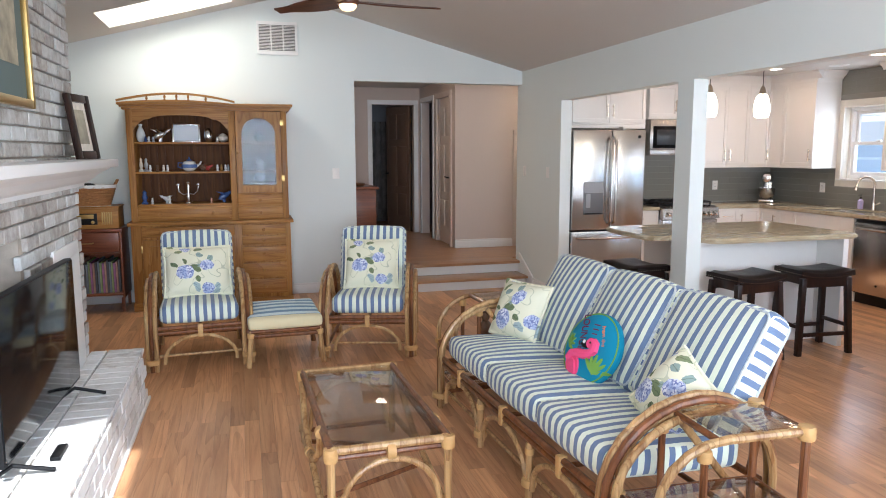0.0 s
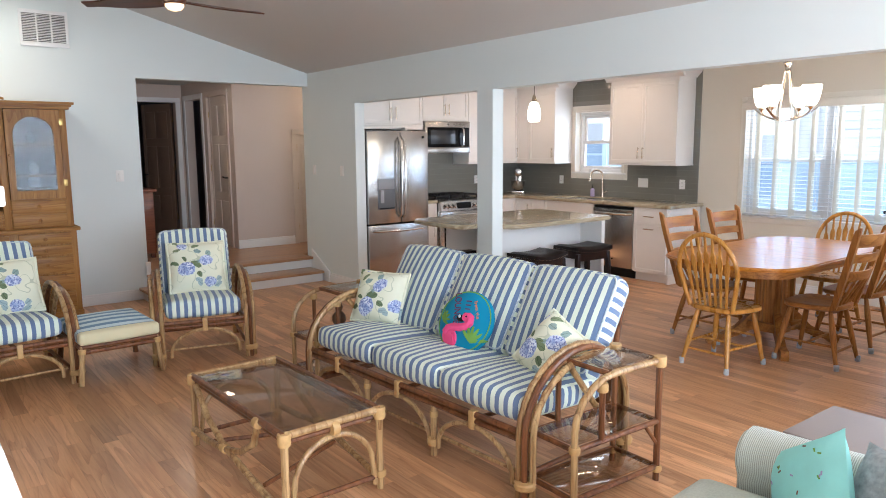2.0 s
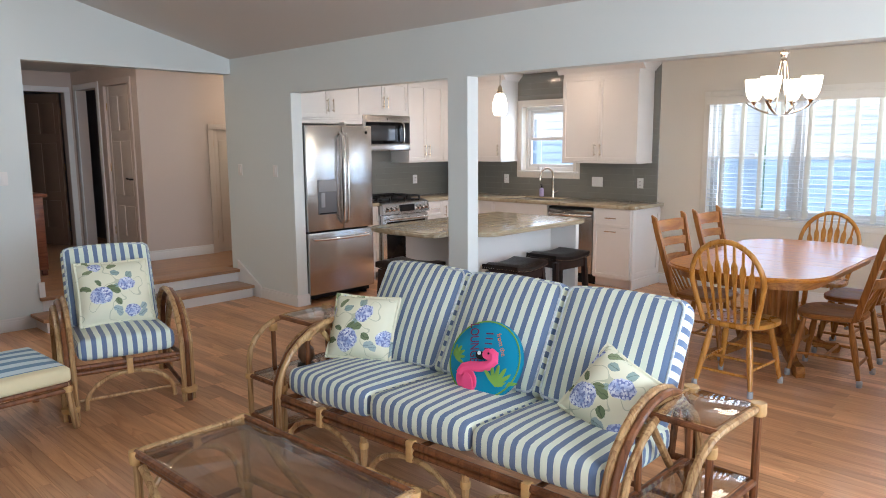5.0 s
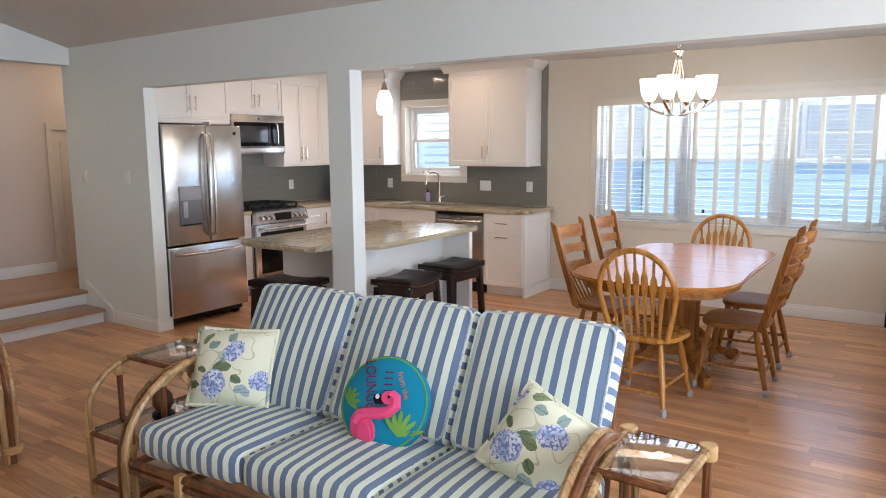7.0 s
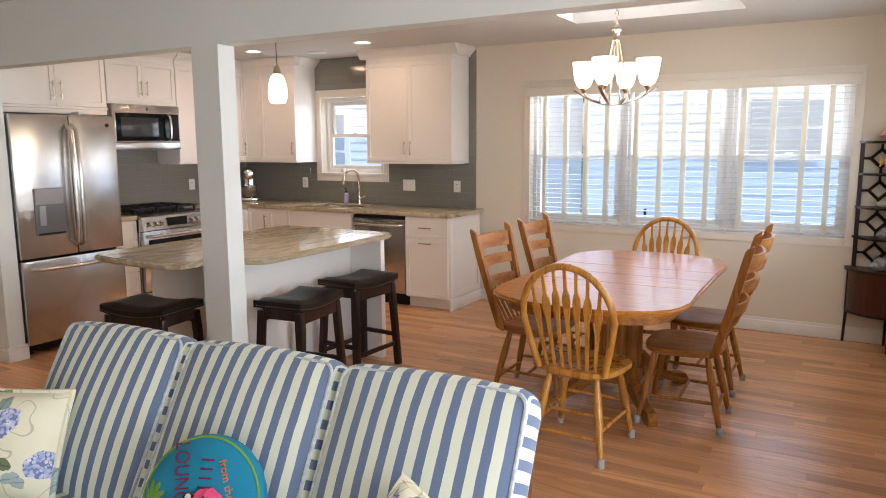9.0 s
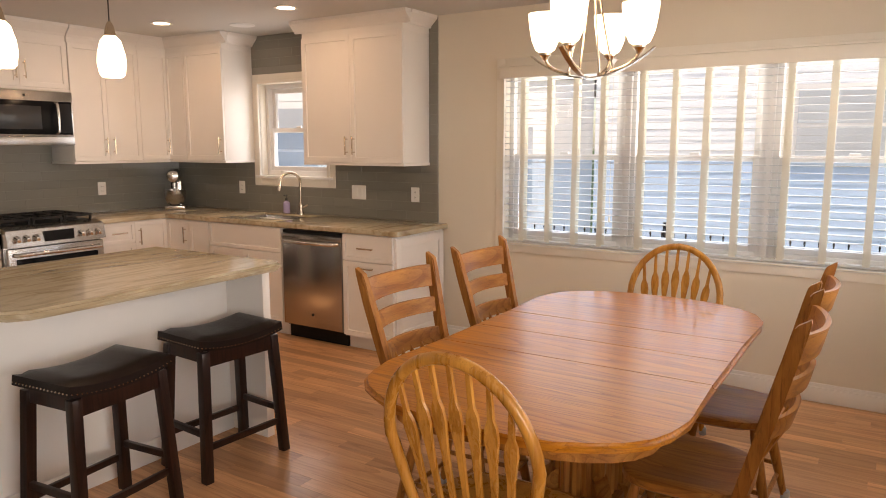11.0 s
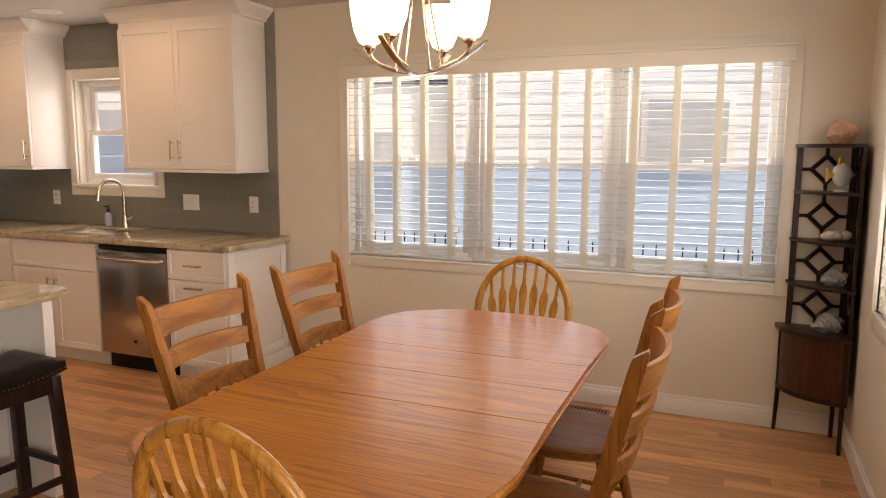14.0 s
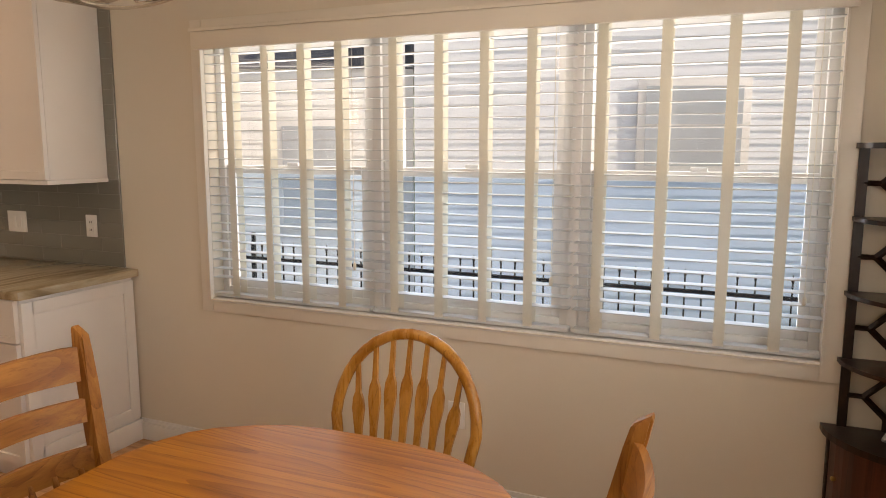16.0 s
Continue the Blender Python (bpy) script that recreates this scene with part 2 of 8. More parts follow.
def glassy(name, tint=(1, 1, 1), mirror=0.03):
    """Thin pane: clear with a reflecting skin."""
    m = bpy.data.materials.new(name)
    m.use_nodes = True
    t = m.node_tree
    t.nodes.clear()
    out = t.nodes.new("ShaderNodeOutputMaterial")
    a = add(t, "ShaderNodeBsdfTransparent", Color=(*tint, 1))
    g = add(t, "ShaderNodeBsdfGlossy", Roughness=0.02)
    lw = add(t, "ShaderNodeLayerWeight", Blend=0.5)
    fres = maths(t, "ADD", maths(t, "MULTIPLY", maths(t, "POWER", lw.outputs["Facing"], 4.0), 0.8), mirror)
    mx = t.nodes.new("ShaderNodeMixShader")
    t.links.new(fres, mx.inputs[0])
    t.links.new(a.outputs[0], mx.inputs[1])
    t.links.new(g.outputs[0], mx.inputs[2])
    t.links.new(mx.outputs[0], out.inputs[0])
    return m


def frosted(name):
    """Milky acrylic that spreads the daylight."""
    m = bpy.data.materials.new(name)
    m.use_nodes = True
    t = m.node_tree
    t.nodes.clear()
    out = t.nodes.new("ShaderNodeOutputMaterial")
    n = tex(t, "ShaderNodeTexNoise", coords(t), Scale=4.0, Detail=3.0).outputs[0]
    a = t.nodes.new("ShaderNodeBsdfTranslucent")
    t.links.new(mix(t, n, (0.84, 0.78, 0.66), (0.92, 0.88, 0.78)), a.inputs["Color"])
    t.links.new(a.outputs[0], out.inputs[0])
    return m


def sheer(name, colour):
    """Thin woven tape: half of the light that meets it goes through."""
    m, t, b = nodes_of(name)
    n = tex(t, "ShaderNodeTexNoise", coords(t, (300, 300, 300)), Scale=1.0, Detail=2.0).outputs[0]
    col = mix(t, n, shade(colour, 0.9), shade(colour, 1.08))
    t.links.new(col, b.inputs["Base Color"])
    b.inputs["Roughness"].default_value = 0.9
    a = t.nodes.new("ShaderNodeBsdfTranslucent")
    t.links.new(col, a.inputs["Color"])
    mx = add(t, "ShaderNodeMixShader")
    mx.inputs[0].default_value = 0.5
    t.links.new(b.outputs[0], mx.inputs[1])
    t.links.new(a.outputs[0], mx.inputs[2])
    t.links.new(mx.outputs[0], t.nodes["Material Output"].inputs[0])
    return m


def stone(name):
    """Pale veined counter stone."""
    m, t, b = nodes_of(name)
    vec = coords(t, (0.8, 4.5, 4.5))
    n = tex(t, "ShaderNodeTexNoise", vec, Scale=1.6, Detail=8.0, Roughness=0.6, Distortion=2.2).outputs[0]
    col = ramp(t, n, [(0.30, (0.27, 0.20, 0.115)), (0.44, (0.40, 0.325, 0.21)), (0.56, (0.52, 0.45, 0.32)), (0.70, (0.34, 0.27, 0.17))])
    t.links.new(col, b.inputs["Base Color"])
    b.inputs["Roughness"].default_value = 0.12
    return m


def brickwork(name, stops):
    """Whitewashed brick, patchy grey and cream."""
    m, t, b = nodes_of(name)
    rnd = t.nodes.new("ShaderNodeObjectInfo").outputs["Random"]
    comb = t.nodes.new("ShaderNodeCombineXYZ")
    for i in range(3):
        t.links.new(maths(t, "MULTIPLY", rnd, 23.0 + 7 * i), comb.inputs[i])
    vec = coords(t, (1, 1, 1), False, comb.outputs[0])
    n = tex(t, "ShaderNodeTexNoise", vec, Scale=14.0, Detail=6.0, Roughness=0.7).outputs[0]
    f = maths(t, "ADD", maths(t, "MULTIPLY", n, 0.7), maths(t, "MULTIPLY", rnd, 0.3))
    col = ramp(t, f, stops)
    t.links.new(col, b.inputs["Base Color"])
    b.inputs["Roughness"].default_value = 0.85
    bump(t, b, n, 0.6, 0.006)
    return m


M = {
    "wall": plain("wall_paint", (0.75, 0.795, 0.775), 0.75, vary=0.012, scale=1.2, grain=0.12, fine=240),
    "ceil": plain("ceiling_paint", (0.64, 0.63, 0.60), 0.85, vary=0.012, scale=1.0, grain=0.1, fine=200),
    "trim": plain("trim_paint", (0.83, 0.82, 0.80), 0.4, vary=0.012, grain=0.05),
    "dining": plain("dining_paint", (0.74, 0.685, 0.585), 0.75, vary=0.012, scale=1.2, grain=0.12, fine=240),
    "cab": plain("cabinet_paint", (0.84, 0.81, 0.77), 0.35, vary=0.01, grain=0.03, coat=0.15),
    "oak": wood("oak", (0.24, 0.086, 0.016), (0.44, 0.19, 0.042), "x", 0.46, coat=0.04),
    "oak_z": wood("oak_upright", (0.24, 0.086, 0.016), (0.44, 0.19, 0.042), "z", 0.46, coat=0.04),
    "oak_y": wood("oak_deep", (0.24, 0.086, 0.016), (0.44, 0.19, 0.042), "y", 0.46, coat=0.04),
    "honey": wood("honey_oak", (0.36, 0.145, 0.022), (0.60, 0.285, 0.055), "z", 0.28, coat=0.45, figure=0.06),
    "hutch": wood("hutch_oak", (0.27, 0.115, 0.024), (0.47, 0.235, 0.058), "z", 0.5, coat=0.06),
    "hutch_x": wood("hutch_oak_wide", (0.27, 0.115, 0.024), (0.47, 0.235, 0.058), "x", 0.5, coat=0.06),
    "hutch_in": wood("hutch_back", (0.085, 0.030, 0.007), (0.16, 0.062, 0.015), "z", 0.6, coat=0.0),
    "table": wood("table_oak", (0.34, 0.108, 0.007), (0.58, 0.228, 0.022), "y", 0.34, size=0.9, coat=0.14, figure=0.24, contrast=0.8, rings=17.0, pores=0.55),
    "plank": wood("floor_plank", (0.50, 0.238, 0.100), (0.73, 0.398, 0.192), "y", 0.34, per_piece=True, world_space=True, coat=0.22, contrast=0.9, figure=0.20, pores=0.35),
    "planks": wood("floor_planks", (0.50, 0.238, 0.100), (0.73, 0.398, 0.192), "y", 0.34, per_piece="island", world_space=True, coat=0.22, contrast=0.9, figure=0.20, pores=0.35),
    "stair": wood("stair_oak", (0.34, 0.18, 0.09), (0.52, 0.30, 0.16), "x", 0.35),
    "cherry": wood("cherry_wood", (0.13, 0.035, 0.015), (0.24, 0.075, 0.03), "x", 0.35),
    "walnut": wood("dark_walnut", (0.012, 0.005, 0.0035), (0.034, 0.013, 0.008), "z", 0.35),
    "fanwood": wood("fan_wood", (0.06, 0.022, 0.012), (0.16, 0.06, 0.03), "x", 0.4),
    "rattan": wood("rattan", (0.25, 0.125, 0.045), (0.60, 0.39, 0.175), "z", 0.42, size=0.9),
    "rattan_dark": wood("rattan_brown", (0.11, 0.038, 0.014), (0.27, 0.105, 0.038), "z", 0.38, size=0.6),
    "cane": plain("cane_wrap", (0.56, 0.34, 0.13), 0.5, vary=0.12, scale=40, grain=0.4, fine=160),
    "stripe": striped("striped_cloth", (0.80, 0.86, 0.72), (0.112, 0.175, 0.325), 0.056, duty=0.52),
    "stripe_o": striped("ottoman_cloth", (0.66, 0.79, 0.84), (0.10, 0.25, 0.42), 0.125, axis="Y", duty=0.52, extra=(0.78, 0.68, 0.40)),
    "floral": floral("floral_cloth"),
    "piping": plain("piping_cloth", (0.55, 0.60, 0.62), 0.9, vary=0.3, scale=60, grain=0.3),
    "steel": brushed("stainless_steel"),
    "steel_x": brushed("steel_front", axis="x"),
    "smoked_pane": plain("smoked_pane", (0.035, 0.038, 0.042), 0.15, vary=0.05, grain=0.0),
    "steel_h": brushed("steel_handle", (0.66, 0.64, 0.61), 0.22, "x"),
    "nickel": plain("brushed_nickel", (0.60, 0.52, 0.43), 0.22, metal=1.0, vary=0.03, grain=0.02),
    "chrome": plain("polished_steel", (0.75, 0.74, 0.72), 0.12, metal=1.0, vary=0.02, grain=0.01),
    "brass": plain("aged_brass", (0.50, 0.34, 0.12), 0.35, metal=1.0, vary=0.06),
    "black": plain("black_plastic", (0.010, 0.010, 0.011), 0.4, vary=0.1, grain=0.05),
    "iron": plain("cast_iron", (0.025, 0.024, 0.024), 0.55, vary=0.1, grain=0.4),
    "screen": plain("screen_glass", (0.006, 0.0065, 0.0075), 0.09, vary=0.05, grain=0.0),
    "dark_glass": plain("dark_glass", (0.006, 0.0065, 0.0075), 0.12, vary=0.05, grain=0.0),
    "leather": plain("dark_leather", (0.014, 0.008, 0.0065), 0.36, vary=0.15, scale=14, grain=0.35, fine=220),
    "stone": stone("counter_stone"),
    "tile": plain("grey_glass_tile", (0.225, 0.22, 0.19), 0.10, vary=0.02, scale=1.5, grain=0.02, coat=0.4),
    "grout": plain("grout", (0.235, 0.23, 0.20), 0.5),
    "brick": brickwork("whitewashed_brick", [(0.28, (0.30, 0.26, 0.23)), (0.42, (0.45, 0.42, 0.38)), (0.55, (0.58, 0.57, 0.54)), (0.74, (0.73, 0.73, 0.71))]),
    "hearth_brick": brickwork("white_hearth_brick", [(0.25, (0.46, 0.43, 0.40)), (0.40, (0.66, 0.65, 0.63)), (0.55, (0.76, 0.76, 0.75)), (0.75, (0.82, 0.82, 0.81))]),
    "mortar": plain("mortar", (0.46, 0.40, 0.33), 0.9, vary=0.12, scale=20, grain=0.6, fine=120),
    "glass": glassy("clear_glass"),
    "smoke": glassy("smoked_glass", (0.87, 0.84, 0.79), 0.06),
    "blind": plain("blind_slat", (0.62, 0.64, 0.65), 0.45, vary=0.01, grain=0.03),
    "plate": plain("switch_plate", (0.84, 0.83, 0.80), 0.35, vary=0.01, grain=0.0),
    "shade": glowing("opal_shade", (1.0, 0.82, 0.58), 5.0),
    "bulb": glowing("lamp_face", (1.0, 0.78, 0.52), 14.0),
    "fan_bulb": glowing("fan_lamp_face", (1.0, 0.62, 0.26), 1.2),
    "mint": plain("mint_cloth", (0.34, 0.72, 0.66), 0.9, vary=0.06, scale=9, grain=0.3),
    "sage": plain("sage_weave", (0.50, 0.52, 0.44), 0.95, vary=0.1, scale=120, grain=0.9, fine=260),
    "pink": plain("pink_felt", (0.86, 0.085, 0.24), 0.9, vary=0.05, grain=0.4),
    "turq": plain("turquoise_felt", (0.012, 0.24, 0.40), 0.9, vary=0.06, grain=0.4),
    "leafy": plain("green_felt", (0.20, 0.38, 0.06), 0.9, vary=0.15, grain=0.4),
    "orange": plain("orange_thread", (0.80, 0.22, 0.06), 0.8),
    "white": plain("white_glaze", (0.80, 0.80, 0.78), 0.25, vary=0.03, grain=0.02),
    "blue": plain("blue_glaze", (0.07, 0.12, 0.30), 0.25, vary=0.2, scale=30, grain=0.02),
    "shell": plain("shell_pink", (0.72, 0.42, 0.30), 0.5, vary=0.2, scale=25, grain=0.3),
    "shell_w": plain("shell_white", (0.76, 0.70, 0.60), 0.6, vary=0.15, scale=30, grain=0.4),
    "shell_g": plain("shell_grey", (0.36, 0.37, 0.38), 0.5, vary=0.3, scale=40, grain=0.4),
    "wicker": plain("wicker", (0.40, 0.19, 0.07), 0.7, vary=0.25, scale=60, grain=0.8, fine=120),
    "siding": plain("siding_paint", (0.82, 0.86, 0.91), 0.6, vary=0.03, scale=1.5),
    # lighter copy of the siding, brightness put into the colour against shade
    "shade_lifted_siding": plain("shade_lifted_siding_paint", (0.90, 0.90, 0.88), 0.6, vary=0.02, scale=1.5),
    "roofing": plain("roof_shingle", (0.10, 0.10, 0.11), 0.9, vary=0.2, scale=8, grain=0.6),
    "grass": plain("lawn", (0.08, 0.12, 0.04), 0.95, vary=0.3, scale=2, grain=0.8, fine=30),
    "concrete": plain("concrete", (0.74, 0.73, 0.71), 0.9, vary=0.08, scale=3, grain=0.4, fine=60),
    "hall": plain("hall_paint", (0.64, 0.545, 0.48), 0.75, vary=0.012, scale=1.2, grain=0.12, fine=240),
    # door paint darkened in colour to carry the doorway's shade
    "door_shade": plain("door_paint_with_shade", (0.20, 0.13, 0.09), 0.5, vary=0.05),
    "door": plain("door_paint", (0.70, 0.62, 0.55), 0.45, vary=0.015, grain=0.04),
    "marble": plain("grey_marbled_cloth", (0.20, 0.19, 0.18), 0.8, vary=0.3, scale=7, grain=0.2),
    "dim": plain("room_paint_with_shade", (0.30, 0.30, 0.32), 0.8, vary=0.05),
    "picture": plain("picture_paint", (0.38, 0.34, 0.24), 0.5, vary=0.45, scale=14, grain=0.1),
    "matte": plain("picture_mount", (0.13, 0.17, 0.16), 0.7, vary=0.06),
    "silver": plain("silver", (0.72, 0.72, 0.72), 0.25, metal=1.0, vary=0.05),
    "brown": plain("brown_glaze", (0.16, 0.08, 0.04), 0.4, vary=0.2, scale=20),
    "lilac": plain("lilac_soap", (0.42, 0.36, 0.55), 0.25, vary=0.05, grain=0.0),
    "yellow": plain("yellow_glaze", (0.75, 0.45, 0.06), 0.35, vary=0.1),
    "red": plain("red_glaze", (0.45, 0.05, 0.04), 0.35, vary=0.1),
    "sleeve_a": plain("record_sleeve", (0.30, 0.28, 0.25), 0.6, vary=0.2, scale=9),
    "grey_top": plain("grey_tabletop", (0.27, 0.22, 0.20), 0.55, vary=0.06, scale=3),
}
MORE = {
    # reflected sky and pale blinds of the far windows, put in as colour
    "far_pane": plain("sky_lit_pane", (0.50, 0.54, 0.58), 0.1, vary=0.1, scale=2, grain=0.0),
    "driftwood": wood("driftwood", (0.26, 0.15, 0.07), (0.52, 0.36, 0.20), "z", 0.8, size=1.6, coat=0.0),
    "sage_rib": striped("sage_rib", (0.60, 0.61, 0.53), (0.33, 0.34, 0.28), 0.0065, axis="Y", duty=0.55),
    "casing": plain("casing_paint", (0.80, 0.76, 0.68), 0.4, vary=0.012, grain=0.05),
    "dark_cherry": wood("dark_cherry_wood", (0.045, 0.013, 0.007), (0.085, 0.025, 0.012), "z", 0.35),
    "steel_dim": plain("grey_lever", (0.30, 0.30, 0.31), 0.35, vary=0.04, grain=0.0),
    "disp": plain("grey_dispenser", (0.13, 0.13, 0.135), 0.35, vary=0.06, grain=0.02),
    "frost": frosted("frosted_dome"),
    "screen_mesh": glassy("screen_mesh", (0.76, 0.85, 0.95), 0.0),
    "tape": sheer("blind_tape", (0.82, 0.79, 0.71)),
    "maroon": plain("maroon_thread", (0.16, 0.02, 0.07), 0.8, vary=0.02, grain=0.0),
    "ink": plain("navy_ink", (0.05, 0.06, 0.25), 0.8, vary=0.02, grain=0.0),
}
M.update(MORE)

# ---- building blocks ----


def box(bm, x0, x1, y0, y1, z0, z1, edge=0.0, m=None):
    lo, hi = Vector((min(x0, x1), min(y0, y1), min(z0, z1))), Vector((max(x0, x1), max(y0, y1), max(z0, z1)))
    mat = Matrix.Translation((lo + hi) / 2) @ Matrix.Diagonal((*(hi - lo), 1))
    r = bmesh.ops.create_cube(bm, size=1.0, matrix=mat)
    if edge:
        es = list({e for v in r["verts"] for e in v.link_edges})
        rr = bmesh.ops.bevel(bm, geom=es, offset=edge, segments=2, affect="EDGES", profile=0.6)
        vs = list({v for f in rr["faces"] for v in f.verts})
    else:
        vs = r["verts"]
    if m is not None:
        bmesh.ops.transform(bm, matrix=m, verts=vs)
    return vs


def tube(bm, pts, r, n=8, closed=False, r2=None, knots=0):
    """A round bar along the points; r2: the radius at its end; knots: swellings like those of cane."""
    pts = [Vector(p) for p in pts]
    if knots:
        fine = []
        for a, c in zip(pts, pts[1:]):
            fine += [a.lerp(c, 0.0), a.lerp(c, 0.5)]
        pts = fine + [pts[-1]]
    rings, count = [], len(pts)
    ref = None
    for i, p in enumerate(pts):
        a, c = pts[i - 1] if (i or closed) else p, pts[(i + 1) % count] if (i + 1 < count or closed) else p
        d = (c - a).normalized()
        if ref is None:
            ref = Vector((0, 0, 1)) if abs(d.z) < 0.9 else Vector((1, 0, 0))
        u = d.cross(ref).normalized()
        w = u.cross(d).normalized()
        ref = w
        k = r + ((r2 if r2 is not None else r) - r) * i / max(1, count - 1)
        if knots and i % knots == 0:
            k *= 1.09
        rings.append([bm.verts.new(p + u * k * math.cos(2 * math.pi * j / n) + w * k * math.sin(2 * math.pi * j / n)) for j in range(n)])
    for i in range(count if closed else count - 1):
        q, s = rings[i], rings[(i + 1) % count]
        for j in range(n):
            bm.faces.new((q[j], q[(j + 1) % n], s[(j + 1) % n], s[j]))
    if not closed:
        bm.faces.new(rings[0][::-1])
        bm.faces.new(rings[-1])


def lathe(bm, profile, n=16, at=(0, 0, 0), m=None, cap=True):
    """Turn the profile of (radius, height) round the upright axis at the point."""
    rings = []
    for r, z in profile:
        ring = []
        for j in range(n):
            a = 2 * math.pi * j / n
            v = Vector((at[0] + r * math.cos(a), at[1] + r * math.sin(a), at[2] + z))
            ring.append(bm.verts.new(m @ v if m is not None else v))
        rings.append(ring)
    for q, s in zip(rings, rings[1:]):
        for j in range(n):
            bm.faces.new((q[j], q[(j + 1) % n], s[(j + 1) % n], s[j]))
    if cap:
        bm.faces.new(rings[0][::-1])
        bm.faces.new(rings[-1])


def prism(bm, outline, h0, h1, m=None):
    """A flat outline of (x, y) raised from h0 to h1 along z, then placed by m."""
    lo = [bm.verts.new((x, y, h0)) for x, y in outline]
    hi = [bm.verts.new((x, y, h1)) for x, y in outline]
    n = len(lo)
    bm.faces.new(lo[::-1])
    bm.faces.new(hi)
    for i in range(n):
        bm.faces.new((lo[i], lo[(i + 1) % n], hi[(i + 1) % n], hi[i]))
    if m is not None:
        bmesh.ops.transform(bm, matrix=m, verts=lo + hi)


def pillow(bm, w, d, h, n=14, puff=0.5, sharp=3.0, m=None):
    """A stuffed cushion, w by d by h, round its middle."""
    rows = {}
    for s in (1, -1):
        for i in range(n + 1):
            for j in range(n + 1):
                u, v = 2 * i / n - 1, 2 * j / n - 1
                rim = i in (0, n) or j in (0, n)
                if s < 0 and rim:
                    rows[s, i, j] = rows[1, i, j]
                    continue
                f = (max(0.0, (1 - abs(u) ** sharp) * (1 - abs(v) ** sharp))) ** puff
                pinch = 1 - 0.05 * (1 - abs(u) ** 2) * (abs(v) ** 4)
                pinch2 = 1 - 0.05 * (1 - abs(v) ** 2) * (abs(u) ** 4)
                rows[s, i, j] = bm.verts.new((u * w / 2 * pinch2, v * d / 2 * pinch, s * f * h / 2))
    for s in (1, -1):
        for i in range(n):
            for j in range(n):
                q = [rows[s, i, j], rows[s, i + 1, j], rows[s, i + 1, j + 1], rows[s, i, j + 1]]
                bm.faces.new(q if s > 0 else q[::-1])
    if m is not None:
        bmesh.ops.transform(bm, matrix=m, verts=list({v for v in rows.values()}))


def soft_box(bm, w, d, h, r=0.03, crown=0.012, m=None, n=8):
    """A boxed cushion: rounded edges, faces slightly domed."""
    b2 = bmesh.new()
    bmesh.ops.create_cube(b2, size=1.0, matrix=Matrix.Diagonal((w, d, h, 1)))
    bmesh.ops.bevel(b2, geom=list(b2.edges), offset=r, segments=3, affect="EDGES", profile=0.5)
    bmesh.ops.subdivide_edges(b2, edges=[e for e in b2.edges if e.calc_length() > 0.1], cuts=n, use_grid_fill=True)
    for v in b2.verts:
        x, y = 2 * v.co.x / w, 2 * v.co.y / d
        v.co.z += math.copysign(crown * max(0.0, (1 - x * x)) * max(0.0, (1 - y * y)) * 1.6, v.co.z) if abs(v.co.z) > h * 0.4 else 0
        v.co.y += math.copysign(crown * 0.6 * max(0.0, 1 - x * x), v.co.y) if abs(v.co.y) > d * 0.45 else 0
    if m is not None:
        bmesh.ops.transform(b2, matrix=m, verts=b2.verts)
    me = bpy.data.meshes.new("tmp")
    b2.to_mesh(me)
    b2.free()
    bm.from_mesh(me)
    bpy.data.meshes.remove(me)


def part(name, bm, material, parent=None, label="", smooth=True, m=None):
    """Link a bmesh as one mesh object, under its thing."""
    bmesh.ops.recalc_face_normals(bm, faces=bm.faces)
    me = bpy.data.meshes.new(name)
    bm.to_mesh(me)
    bm.free()
    me.materials.append(M[material] if isinstance(material, str) else material)
    if smooth:
        me.shade_smooth()
        me.set_sharp_from_angle(angle=radians(38))
    ob = new(name, me)
    if parent is not None:
        ob.parent = parent
    if m is not None:
        ob.matrix_basis = m
    if label:
        ob["label"] = label
    return ob


def thing(name, label, category, m=None, group="", kind=""):
    ob = new(name)
    ob.empty_display_size = 0.1
    if m is not None:
        ob.matrix_basis = m
    return tagged(ob, label, category, group, kind)


def boxes(name, material, parent, specs, edge=0.0, label=""):
    bm = bmesh.new()
    for s in specs:
        box(bm, *s, edge)
    return part(name, bm, material, parent, label)


def one(name, material, parent, *s, edge=0.004, label=""):
    bm = bmesh.new()
    box(bm, *s, edge)
    return part(name, bm, material, parent, label)


def bar(name, material, parent, pts, r, n=8, label="", **more):
    bm = bmesh.new()
    tube(bm, pts, r, n, **more)
    return part(name, bm, material, parent, label)


def turned(name, material, parent, profile, n=16, at=(0, 0, 0), label="", m=None):
    bm = bmesh.new()
    lathe(bm, profile, n, at, m)
    return part(name, bm, material, parent, label)


def arc(c, r, a0, a1, n, plane="xz"):
    """Points of an arc round c; the angle from the first axis of the plane; r may be (rx, ry)."""
    rx, ry = r if isinstance(r, tuple) else (r, r)
    out = []
    for i in range(n + 1):
        a = radians(a0 + (a1 - a0) * i / n)
        u, v = rx * math.cos(a), ry * math.sin(a)
        out.append({"xz": (c[0] + u, c[1], c[2] + v), "yz": (c[0], c[1] + u, c[2] + v), "xy": (c[0] + u, c[1] + v, c[2])}[plane])
    return out


